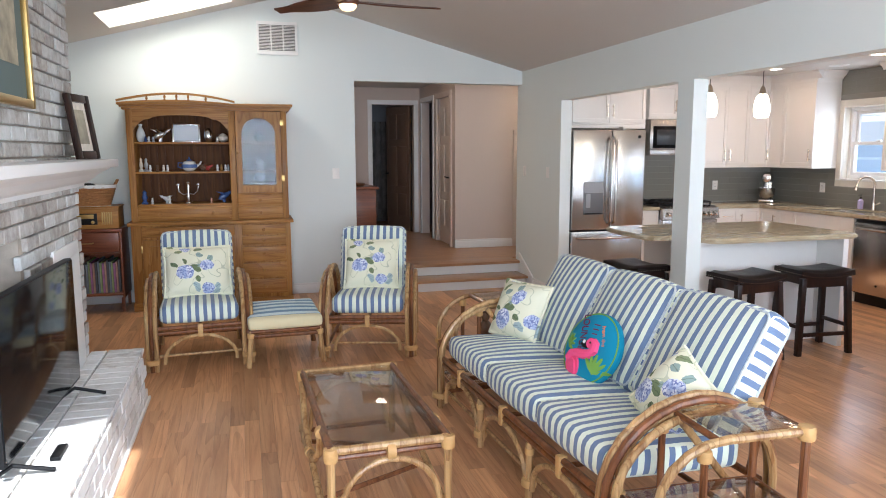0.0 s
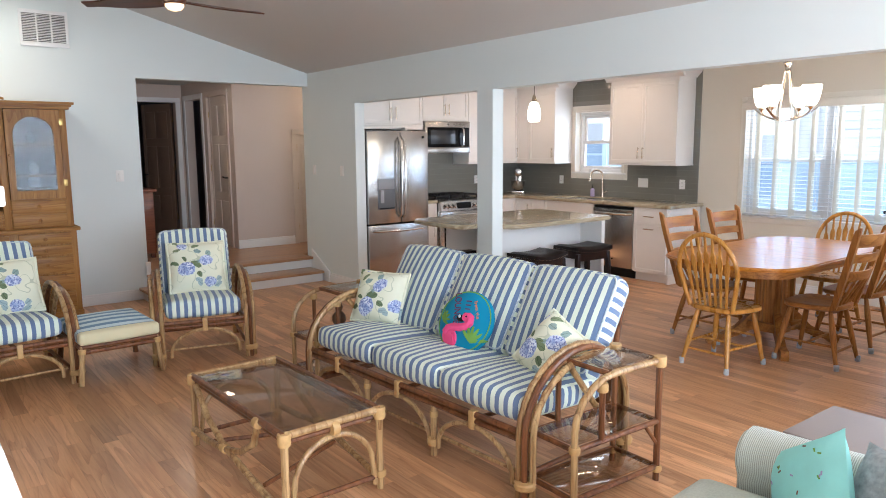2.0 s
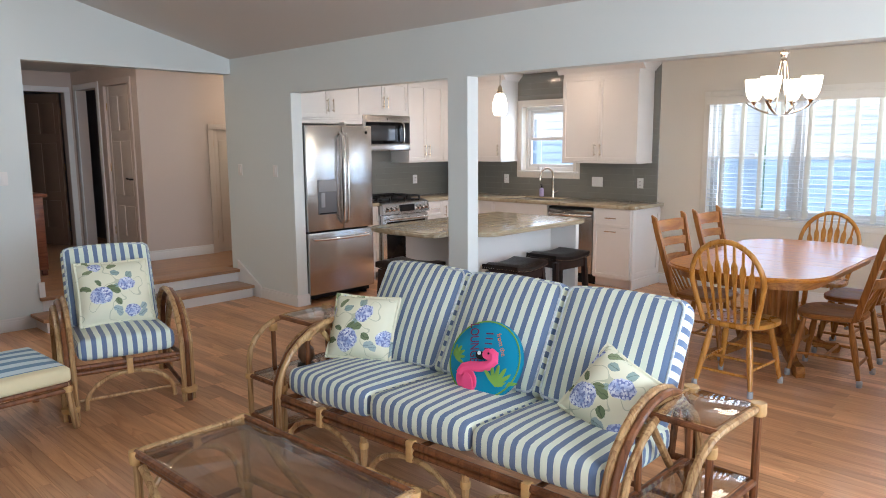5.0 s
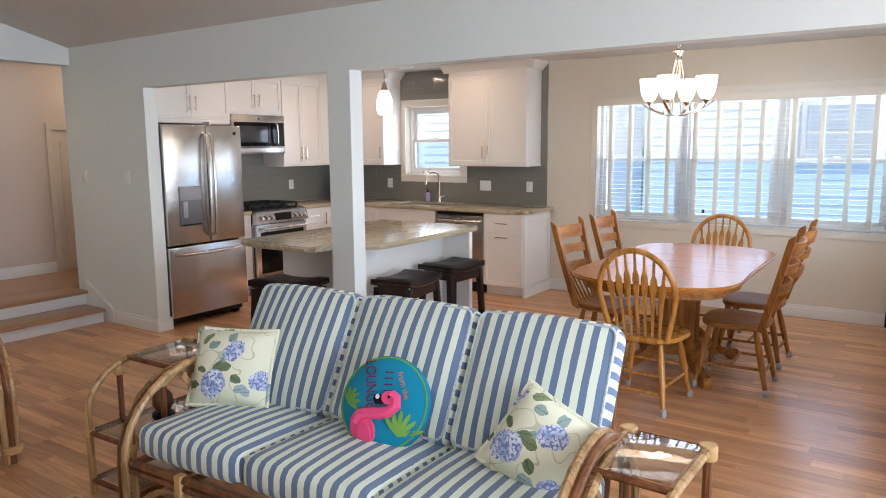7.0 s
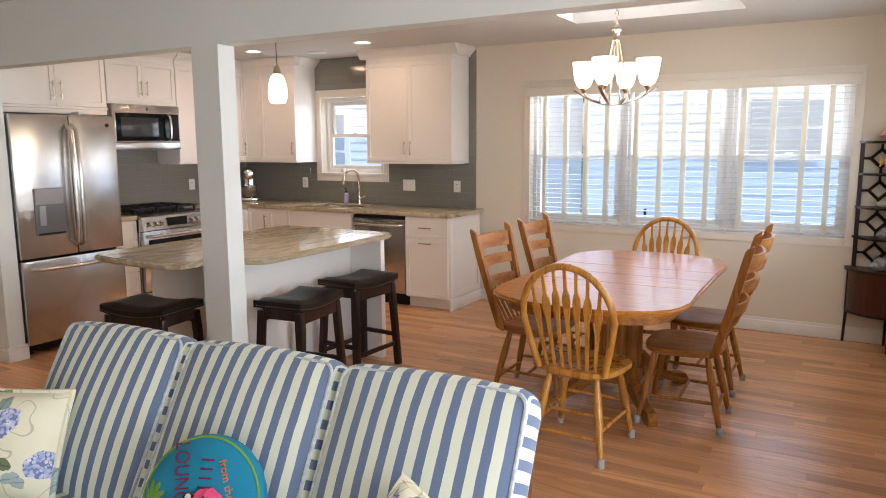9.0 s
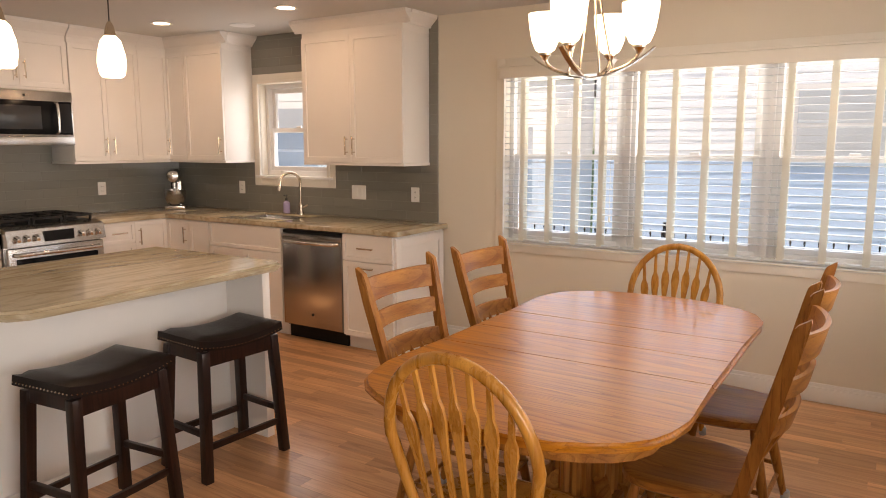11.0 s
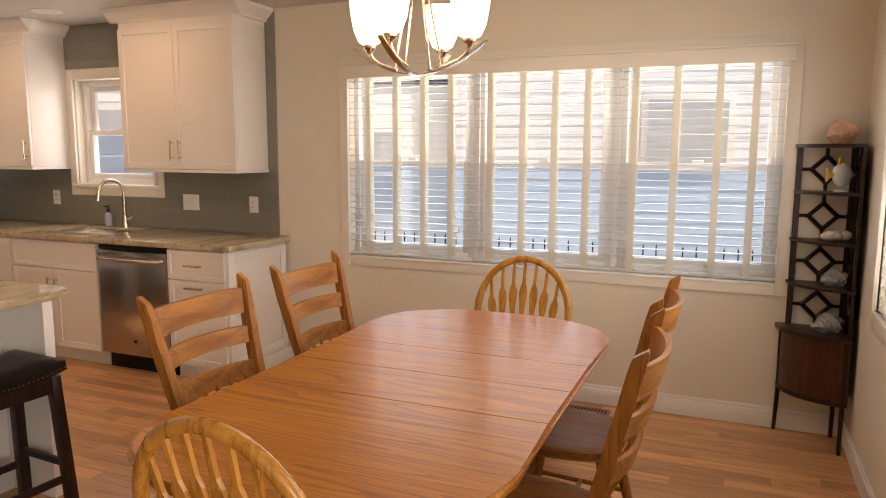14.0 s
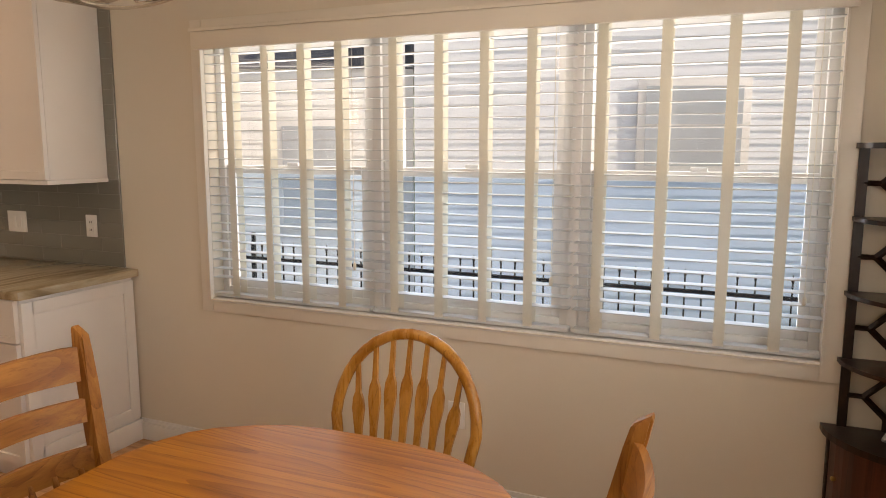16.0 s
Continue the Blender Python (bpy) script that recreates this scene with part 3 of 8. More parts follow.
def cells(a0, a1, c0, c1, holes):
    """Rectangles that fill a face but for its holes (a, a, c, c)."""
    aa = sorted({a0, a1, *[h[i] for h in holes for i in (0, 1)]})
    out = []
    for p, q in zip(aa, aa[1:]):
        cuts = sorted((h[2], h[3]) for h in holes if h[0] < q - 1e-6 and h[1] > p + 1e-6)
        z = c0
        for lo, hi in cuts:
            if lo > z + 1e-6:
                out.append((p, q, z, lo))
            z = max(z, hi)
        if z < c1 - 1e-6:
            out.append((p, q, z, c1))
    return out


def wall(name, axis, p0, p1, a0, a1, z0, z1, holes=(), material="wall", label=""):
    bm = bmesh.new()
    for a, c, lo, hi in cells(a0, a1, z0, z1, holes):
        if axis == "x":
            box(bm, p0, p1, a, c, lo, hi)
        else:
            box(bm, a, c, p0, p1, lo, hi)
    bmesh.ops.remove_doubles(bm, verts=bm.verts, dist=1e-5)
    return tagged(part(name, bm, material, None, "", False), label or "painted plaster wall", "wall", kind="structure")


# ---- the large structure ----
BX0, BX1 = 3.17, 3.29
RIDGE_X, RIDGE_Z, SLOPE = 0.5, 3.2, 0.265
WEST, SOUTH, NORTH, EAST, DSOUTH = -2.3, -2.2, 7.94, 6.70, 1.25
HALL = 0.26
KZ = 2.48

sub = tagged(one("floor", "mortar", None, WEST - 0.2, EAST + 0.2, SOUTH - 0.2, 7.95, -0.15, -0.021, edge=0), "warm oak strip floor through the open rooms", "floor", kind="structure")
wall("wall_north", "y", NORTH, NORTH + 0.14, WEST - 0.2, BX1, -0.02, 2.34, [(1.19, BX0, -0.02, 2.34)], label="white plaster wall with a wide hall opening")
bm = bmesh.new()
prism(bm, [(WEST - 0.2, 2.34), (BX1, 2.34), (BX1, 2.56), (BX0 + 0.02, RIDGE_Z - SLOPE * (BX0 - RIDGE_X) + 0.02), (RIDGE_X, RIDGE_Z + 0.03), (WEST - 0.2, RIDGE_Z - SLOPE * (RIDGE_X - WEST + 0.2) + 0.03)], 0, 0.14, Matrix(((1, 0, 0, 0), (0, 0, 1, NORTH), (0, 1, 0, 0), (0, 0, 0, 1))))
tagged(part("wall_gable", bm, "wall", None, "", False), "white plaster gable wall under the sloping ceiling", "wall", kind="structure")
wall("wall_kitchen", "y", NORTH, NORTH + 0.14, BX1, EAST + 0.2, -0.02, 2.6, label="kitchen back wall behind grey tile")
wall("wall_divide", "x", BX0, BX1, 6.85, NORTH, -0.02, 2.56, label="short white wall beside the hall steps")
wall("beam", "x", BX0, BX1, DSOUTH, 6.85, 2.09, 2.56, label="white boxed beam between living room and kitchen")
wall("post", "x", BX0, BX1, 4.59, 4.79, -0.02, 2.09, label="white square post under the beam")
wall("wall_living_east", "x", BX0, BX1, SOUTH, DSOUTH, -0.02, 2.56, [(-0.75, 0.75, 0.7, 2.0)], label="white wall with an unseen side window, added for daylight")
wall("wall_living_west", "x", WEST - 0.14, WEST, SOUTH, NORTH, -0.02, 2.6)
wall("wall_living_south", "y", SOUTH - 0.14, SOUTH, WEST - 0.14, BX1, -0.02, 3.4, [(-1.3, 2.1, 0.02, 2.1)], label="white wall with a wide patio door")
wall("wall_east", "x", EAST, EAST + 0.2, DSOUTH - 0.14, NORTH + 0.14, -0.02, 2.6, [(1.63, 4.265, 0.81, 2.06), (5.96, 6.76, 1.24, 2.06)], "dining", "cream wall with a wide window and a sink window")
wall("wall_dining_south", "y", DSOUTH - 0.14, DSOUTH, BX1, EAST, -0.02, 2.6, [(4.2, 6.0, 0.83, 2.05)], "dining", "cream wall with a window in blinds")


def slab(name, a0, a1, y0, y1, holes, thick, m, material="ceil", label=""):
    bm = bmesh.new()
    for p, q, lo, hi in cells(a0, a1, y0, y1, holes):
        box(bm, p, q, lo, hi, 0, thick)
    bmesh.ops.transform(bm, matrix=m, verts=bm.verts)
    bmesh.ops.remove_doubles(bm, verts=bm.verts, dist=1e-5)
    return tagged(part(name, bm, material, None, "", False), label, "ceiling", kind="structure")


tilt = math.degrees(math.atan(SLOPE))
C = math.cos(math.atan(SLOPE))
SKY_A, SKY_B = (-1.70 / C, -0.56 / C), (6.85, 7.62)
# unseen opening, placed so that the sun falls on the hearth
HEARTH_SUN_GAP = (-1.75, 0.32)
slab("ceiling_west", -3.1, 0, SOUTH - 0.2, NORTH + 0.1, [(*SKY_A, *SKY_B), (-1.25 / C, -0.42 / C, *HEARTH_SUN_GAP)], 0.28, pose(RIDGE_X, 0, RIDGE_Z, 0, -tilt, 0), label="sloping ceiling with a roof window and an unseen opening for the hearth sun")
slab("ceiling_east", 0, (BX0 - RIDGE_X + 0.1) / C, SOUTH - 0.2, NORTH + 0.1, [], 0.28, pose(RIDGE_X, 0, RIDGE_Z, 0, tilt, 0), label="sloping greige ceiling")
slab("ceiling_kitchen", BX1, EAST + 0.2, DSOUTH - 0.14, NORTH + 0.14, [(5.25, 5.9, 2.33, 3.56)], 0.5, pose(0, 0, KZ), label="flat ceiling over kitchen and dining place, with a roof window")

# ---- hall behind the opening ----
one_s = lambda name, material, *s, label, cat, edge=0.0: tagged(one(name, material, None, *s, edge=edge), label, cat, kind="structure")
steps = thing("stairs", "two low oak-capped steps with white risers up to the hall", "stairs", kind="structure")
boxes("riser", "trim", steps, [(1.12, 3.13, 7.63, 7.93, -0.02, 0.10)])
one("tread", "stair", steps, 1.08, 3.13, 7.58, 7.93, 0.10, 0.13, edge=0.006)
boxes("riser", "trim", steps, [(1.19, 3.16, 7.935, 7.95, 0.13, 0.23)])
one("tread", "stair", steps, 1.17, 3.16, 7.90, 8.20, 0.23, 0.262, edge=0.006)
bm = bmesh.new()
prism(bm, [(7.50, 0.0), (7.938, 0.0), (7.938, 0.355), (7.50, 0.122)], 3.150, 3.168, Matrix(((0, 0, 1, 0), (1, 0, 0, 0), (0, 1, 0, 0), (0, 0, 0, 1))))
part("skirt", bm, "trim", steps, "sloping white skirt board", False)
tagged(one("hall_floor", "stair", None, 0.3, 4.6, 8.20, 14.0, 0.10, 0.26, edge=0), "oak floor of the raised hall", "floor", kind="structure")
wall("hall_wall_east", "y", 9.2, 9.32, 2.72, 4.6, 0.26, 2.7, [(3.62, 4.25, 0.26, 1.79)], "hall", "beige hall wall with a low closet door")
wall("hall_wall_side", "x", 2.72, 2.84, 9.32, 11.2, 0.26, 2.7, [(9.42, 10.12, 0.26, 2.32), (10.36, 11.04, 0.26, 2.32)], "hall", "beige hall wall with two doorways")
wall("hall_wall_north", "y", 11.2, 11.32, 1.1, 2.84, 0.26, 2.7, [(1.95, 2.62, 0.26, 2.30)], "hall", "beige hall wall with a dark doorway")
wall("hall_wall_west", "x", 1.02, 1.14, 8.08, 11.32, 0.1, 2.7, (), "hall")
wall("hall_end_east", "x", 4.6, 4.7, 8.08, 9.32, 0.1, 2.7, (), "hall")
one_s("hall_ceiling", "ceil", 0.9, 4.7, 8.08, 14.2, 2.56, 2.7, label="plain hall ceiling", cat="ceiling")
# far room walls: the unlit room's darkness is in their grey paint
wall("far_room_wall", "y", 13.2, 13.3, 1.0, 4.6, 0.1, 2.6, (), "dim", "wall of the far room, its dimness put into the paint")
wall("far_room_side", "x", 1.0, 1.1, 11.32, 13.2, 0.1, 2.6, (), "dim", "wall of the far room, its dimness put into the paint")
wall("far_room_east", "x", 3.2, 3.3, 11.2, 13.2, 0.1, 2.6, (), "dim", "wall of the far room, its dimness put into the paint")
wall("side_room_wall", "x", 4.3, 4.4, 9.32, 11.2, 0.1, 2.6, (), "trim", "white wall of the side room")


def casing(name, axis, p, a0, a1, z0, z1, w=0.07, depth=0.018, material="trim", sides="lrt"):
    """Flat casing round an opening, on the face at p, towards the sign of depth."""
    t = thing(name, "painted flat door casing", "casing", kind="structure")
    q = p + depth
    bits = {"l": (a0 - w, a0, z0, z1), "r": (a1, a1 + w, z0, z1), "t": (a0 - w, a1 + w, z1, z1 + w), "b": (a0 - w, a1 + w, z0 - w, z0)}
    for k in sides:
        a, c, lo, hi = bits[k]
        s = (p, q, a, c, lo, hi) if axis == "x" else (a, c, p, q, lo, hi)
        one("casing", material, t, *s, edge=0.004)
    return t


def panel_door(name, w, h, m, material="door", label="six-panel painted door, closed", handle=True, rows=((0.12, 0.30), (0.36, 0.68), (0.74, 0.94)), kind="structure"):
    """A panelled leaf: width along x, its faces at y 0 and 0.035."""
    t = thing(name, label, "door", m, kind=kind)
    one("leaf", material, t, 0, w, 0.006, 0.03, 0, h, edge=0.002)
    for lo, hi in rows:
        for a, c in ((0.12, 0.46), (0.54, 0.88)):
            bm = bmesh.new()
            box(bm, a * w, c * w, -0.002, 0.038, lo * h, hi * h, 0.008)
            part("panel", bm, material, t)
    one("rim", material, t, 0, 0.09 * w, 0.0, 0.036, 0, h, edge=0.002)
    one("rim", material, t, 0.91 * w, w, 0.0, 0.036, 0, h, edge=0.002)
    if handle:
        bar("door_handle", "iron", t, [(0.93 * w, 0.0, 0.46 * h), (0.93 * w, -0.05, 0.46 * h), (0.80 * w, -0.055, 0.465 * h)], 0.011, label="dark lever handle")
        bar("door_handle", "iron", t, [(0.93 * w, 0.03, 0.46 * h), (0.93 * w, 0.08, 0.46 * h), (0.80 * w, 0.085, 0.465 * h)], 0.011, label="dark lever handle")
    for z in (0.12, 0.5, 0.86):
        one("hinge", "brass", t, -0.006, 0.012, -0.006, 0.0, z * h, z * h + 0.09, edge=0.001)
    return t


panel_door("door_1", 0.70, 2.05, pose(2.735, 10.12, 0.265, 0, 0, -90), label="beige six-panel door with a dark lever, closed")
casing("door_casing", "x", 2.72, 9.42, 10.12, 0.26, 2.32, depth=-0.018, material="hall")
casing("door_casing", "x", 2.72, 10.36, 11.04, 0.26, 2.32, depth=-0.018, material="trim")
casing("door_casing", "y", 11.2, 1.95, 2.62, 0.26, 2.30, depth=-0.018, material="trim")
panel_door("door_2", 0.66, 2.03, pose(2.60, 11.33, 0.265, 0, 0, 112), "door_shade", label="panel door standing open into a dark room, shade put into its brown paint")
panel_door("door_3", 0.62, 1.52, pose(3.625, 9.215, 0.265), label="low white closet door, closed", rows=((0.08, 0.92),), handle=False)
casing("door_casing", "y", 9.2, 3.62, 4.25, 0.26, 1.79, depth=-0.018, material="door")
bm = bmesh.new()
fold = [(1.5 + i * 0.0125, 12.9 + 0.028 * math.sin(i * 0.785)) for i in range(105)]
prism(bm, fold + [(x, y + 0.006) for x, y in fold[::-1]], 0.3, 2.1)
tagged(part("shower_curtain", bm, "marble", None), "grey marbled curtain hanging in the dark room", "curtain")
dresser = thing("dresser", "dark reddish-brown wooden dresser in the hall", "dresser")
one("body", "cherry", dresser, 1.16, 1.62, 9.1, 9.95, 0.32, 1.08, edge=0.006)
one("top", "cherry", dresser, 1.15, 1.66, 9.08, 9.97, 1.08, 1.115, edge=0.008)
for y in (9.14, 9.88):
    for x in (1.20, 1.57):
        one("foot", "cherry", dresser, x, x + 0.05, y, y + 0.05, 0.26, 0.32)
for z in (0.38, 0.62, 0.86):
    one("drawer", "cherry", dresser, 1.62, 1.632, 9.14, 9.91, z, z + 0.2, edge=0.004)
    for y in (9.32, 9.72):
        turned("knob", "brass", dresser, [(0.008, 0), (0.016, 0.012), (0.012, 0.02)], 10, m=pose(1.632, y, z + 0.1, 0, 90, 0))
hl = thing("hall_light", "unseen round white flush ceiling light in the hall, lit", "ceiling light", pose(4.1, 8.65, 2.56))
turned("dome", "bulb", hl, [(0.13, -0.001), (0.125, -0.04), (0.07, -0.07), (0.004, -0.075)], 20)
lamp("unseen_hall_lamp", "POINT", pose(4.1, 8.65, 2.40), 1.7, (1.0, 0.74, 0.56), radius=0.1)
# second light added behind the lintel, out of sight, to brighten the doors
hl = thing("hall_light", "unseen round white flush ceiling light in the hall, lit", "ceiling light", pose(1.75, 8.75, 2.56))
turned("dome", "bulb", hl, [(0.13, -0.001), (0.125, -0.03), (0.07, -0.05), (0.004, -0.055)], 20)
lamp("unseen_hall_lamp", "POINT", pose(1.75, 8.75, 2.42), 1.6, (1.0, 0.76, 0.58), radius=0.1)
hat = tagged(turned("bowl", "brown", None, [(0.03, 0), (0.07, 0.01), (0.09, 0.035), (0.07, 0.045), (0.02, 0.03)], 18, (1.42, 9.25, 1.117)), "small dark bowl on the hall dresser", "bowl")

# ---- skirting, casings, switches ----


def skirting(axis, p, sign, a0, a1, z=0.0, h=0.115, material="trim"):
    bm = bmesh.new()
    q = p + sign * 0.016
    q2 = p + sign * 0.009
    for (f, g, lo, hi) in ((p, q, 0.0, h * 0.8), (p, q2, h * 0.8, h)):
        s = (f, g, a0, a1, z + lo, z + hi) if axis == "x" else (a0, a1, f, g, z + lo, z + hi)
        box(bm, *s, 0.003)
    return tagged(part("baseboard", bm, material, None), "white stepped baseboard", "baseboard", kind="structure")


skirting("y", NORTH, -1, 0.47, 1.12)
skirting("y", NORTH, -1, -2.3, -1.15)
skirting("x", BX0, -1, 6.85, 7.50)
skirting("y", 6.85, -1, BX0 - 0.016, BX1 + 0.016)
skirting("y", 9.2, -1, 2.72, 3.55, 0.26)
skirting("x", EAST, -1, DSOUTH, 4.79)
skirting("y", DSOUTH, 1, BX1, EAST)
skirting("x", 1.19, 1, 7.95, 8.07, 0.26)
one_s("jamb_trim", "trim", 1.165, 1.215, 7.915, 7.938, 0.262, 0.40, label="small white plinth at the hall opening", cat="trim", edge=0.004)


def plate(m, kind="switch", label="white wall switch plate", gang=1):
    t = thing(kind, label, kind, m)
    w = 0.036 * gang + 0.002
    one("plate", "plate", t, -w, w, -0.006, 0, -0.058, 0.058, edge=0.002)
    for g in range(gang):
        x = (g - (gang - 1) / 2) * 0.046
        if kind == "switch":
            one("rocker", "plate", t, x - 0.015, x + 0.015, -0.010, -0.006, -0.032, 0.032, edge=0.002)
        else:
            for z in (-0.02, 0.02):
                one("socket", "plate", t, x - 0.015, x + 0.015, -0.009, -0.006, z - 0.014, z + 0.014, edge=0.002)
                for dx in (-0.006, 0.006):
                    one("slot", "black", t, x + dx - 0.0012, x + dx + 0.0012, -0.0105, -0.009, z - 0.005, z + 0.005, edge=0)
    return t


plate(pose(0.97, NORTH - 0.001, 1.33), label="white switch plate on the hutch wall")
plate(pose(BX0 - 0.001, 7.82, 1.34, 0, 0, -90), label="white switch plate near the hall steps")
plate(pose(BX0 - 0.001, 7.16, 1.34, 0, 0, -90), label="white switch plate at the wall's end")
vent = thing("return_vent", "white louvred air grille high on the wall", "vent", pose(0.38, NORTH - 0.001, 2.76))
one("backing", "black", vent, -0.19, 0.19, -0.004, 0, -0.15, 0.15, edge=0)
for s in ((-0.21, 0.21, -0.016, 0, 0.135, 0.17), (-0.21, 0.21, -0.016, 0, -0.17, -0.135), (-0.21, -0.185, -0.016, 0, -0.135, 0.135), (0.185, 0.21, -0.016, 0, -0.135, 0.135), (-0.07, -0.056, -0.016, 0, -0.135, 0.135), (0.056, 0.07, -0.016, 0, -0.135, 0.135)):
    one("frame", "trim", vent, *s, edge=0.002)
for i in range(18):
    bm = bmesh.new()
    box(bm, -0.185, 0.185, -0.012, 0.0, -0.0025, 0.0025, 0, pose(0, -0.004, -0.127 + i * 0.015, 30))
    part("slat", bm, "trim", vent)

# ---- windows ----


def sash_unit(t, y0, y1, z0, z1, x):
    """Double-hung unit in a wall across x: outer frame, two sashes, glass."""
    for s in ((y0, y0 + 0.035, z0, z1), (y1 - 0.035, y1, z0, z1), (y0 + 0.035, y1 - 0.035, z1 - 0.04, z1), (y0 + 0.035, y1 - 0.035, z0, z0 + 0.05)):
        one("window_frame", "trim", t, x, x + 0.10, *s, edge=0.003)
    mid = (z0 + z1) / 2
    a, c = y0 + 0.035, y1 - 0.035
    for lo, hi, dx in ((z0 + 0.05, mid + 0.02, 0.012), (mid - 0.02, z1 - 0.04, 0.05)):
        w = 0.038
        for s in ((a, a + w, lo, hi), (c - w, c, lo, hi), (a + w, c - w, lo, lo + w), (a + w, c - w, hi - w, hi)):
            one("sash", "trim", t, x + dx, x + dx + 0.032, *s, edge=0.003)
        g = one("pane", "glass", t, x + dx + 0.013, x + dx + 0.017, a + w - 0.004, c - w + 0.004, lo + w - 0.004, hi - w + 0.004, edge=0)
        g.visible_shadow = False
    net = one("insect_screen", "screen_mesh", t, x + 0.092, x + 0.094, a, c, z0 + 0.05, mid, edge=0, label="fine grey insect screen")
    net.visible_shadow = False
    one("latch", "plate", t, x - 0.002, x + 0.012, (y0 + y1) / 2 - 0.03, (y0 + y1) / 2 + 0.03, mid + 0.02, mid + 0.036, edge=0.003)


def frame_round(t, p, sign, axis, a0, a1, z0, z1, w=0.09, sill=True):
    """Stepped casing on the room side."""
    for inset, d in ((0.0, 0.014), (0.022, 0.022), (0.06, 0.028)):
        u = w - inset
        for s in ((a0 - u, a0, z0 - u, z1 + u), (a1, a1 + u, z0 - u, z1 + u), (a0, a1, z1, z1 + u), (a0, a1, z0 - u, z0)):
            b = (p, p + sign * d, *s) if axis == "x" else (s[0], s[1], p, p + sign * d, s[2], s[3])
            if inset in (0.0, 0.06):
                one("window_casing", "casing", t, *b, edge=0.004)


WY = [(1.63, 2.49), (2.53, 3.365), (3.405, 4.265)]
win1 = thing("window_1", "wide white triple double-hung dining window", "window", kind="structure")
frame_round(win1, EAST, -1, "x", 1.63, 4.265, 0.81, 2.06, 0.066)
for a, c in WY:
    sash_unit(win1, a, c, 0.81, 2.06, EAST + 0.07)
for y in (2.51, 3.38):
    one("mullion", "trim", win1, EAST + 0.05, EAST + 0.19, y - 0.02, y + 0.02, 0.81, 2.06)
one("window_sill", "trim", win1, EAST - 0.02, EAST + 0.07, 1.63, 4.265, 0.796, 0.814)
win2 = thing("window_2", "small white double-hung window over the sink", "window", kind="structure")
frame_round(win2, EAST, -1, "x", 5.96, 6.76, 1.24, 2.06, 0.085)
sash_unit(win2, 5.96, 6.76, 1.24, 2.06, EAST + 0.07)
one("window_sill", "trim", win2, EAST - 0.03, EAST + 0.07, 5.90, 6.82, 1.225, 1.245)


def blind(m, w, z0, z1, tapes, label):
    """Horizontal slat blind, open, with cloth ladder tapes; w along local x, room towards -y."""
    t = thing("window_blind", label, "blind", m, group="window blinds")
    one("headrail", "blind", t, -w / 2, w / 2, -0.028, 0.028, z1 - 0.055, z1, edge=0.004)
    n = int((z1 - z0 - 0.10) / 0.044)
    me = None
    for i in range(n):
        z = z1 - 0.085 - i * 0.044
        if me is None:
            bm = bmesh.new()
            box(bm, -w / 2, w / 2, -0.025, 0.025, -0.0015, 0.0015, 0, pose(0, 0, 0, 1))
            ob = part("slat", bm, "blind", t, smooth=False)
            me = ob.data
            ob.location.z = z
        else:
            ob = new("slat", me)
            ob.parent = t
            ob.location.z = z
    one("bottom_rail", "blind", t, -w / 2, w / 2, -0.025, 0.025, z0, z0 + 0.018, edge=0.004)
    for x in tapes:
        for y in (-0.028, 0.027):
            one("tape", "tape", t, x - 0.019, x + 0.019, y, y + 0.001, z0 + 0.01, z1 - 0.05, edge=0)
    bar("cord", "tape", t, [(w / 2 - 0.07, -0.034, z1 - 0.05), (w / 2 - 0.07, -0.034, z0 + 0.22)], 0.0015, 5)
    turned("tassel", "tape", t, [(0.003, 0.03), (0.007, 0.02), (0.008, 0.0), (0.004, -0.005)], 8, (w / 2 - 0.07, -0.034, z0 + 0.19))
    return t


TAPES = ((-0.348, -0.123, 0.10, 0.283), (-0.327, -0.119, 0.077, 0.27), (-0.292, -0.089, 0.106, 0.298))
for i, (a, c) in enumerate(WY):
    w = c - a + (0.036 if i == 1 else 0.016)
    blind(pose(EAST + 0.025, (a + c) / 2, 0, 0, 0, -90), w, 0.82, 2.055, TAPES[i], "white slat blind with cream tapes, slats open")
val = thing("valance", "white moulded valance over the dining blinds", "valance")
one("board", "casing", val, EAST - 0.055, EAST - 0.029, 1.60, 4.29, 1.985, 2.065, edge=0.006)
one("cap", "casing", val, EAST - 0.062, EAST - 0.029, 1.59, 4.30, 2.065, 2.082, edge=0.004)

win3 = thing("window_3", "white window in the dining place's south wall", "window", kind="structure")
frame_round(win3, DSOUTH, 1, "y", 4.2, 6.0, 0.83, 2.05)
for a, c in ((4.2, 5.1), (5.1, 6.0)):
    for s in ((a, a + 0.06, 0.83, 2.05), (c - 0.06, c, 0.83, 2.05), (a + 0.06, c - 0.06, 0.83, 0.89), (a + 0.06, c - 0.06, 1.99, 2.05), (a + 0.06, c - 0.06, 1.41, 1.47)):
        one("sash", "trim", win3, s[0], s[1], DSOUTH - 0.12, DSOUTH - 0.08, s[2], s[3])
    blind(pose((a + c) / 2, DSOUTH - 0.02, 0, 0, 0, 180), c - a - 0.02, 0.84, 2.045, (-0.30, 0.0, 0.30), "white slat blind on the south window")
# window out of view, added as an opening for the side fill
win4 = thing("window_4", "unseen white side window, added to the living room for daylight", "window", kind="structure")
frame_round(win4, BX0, -1, "x", -0.75, 0.75, 0.7, 2.0)
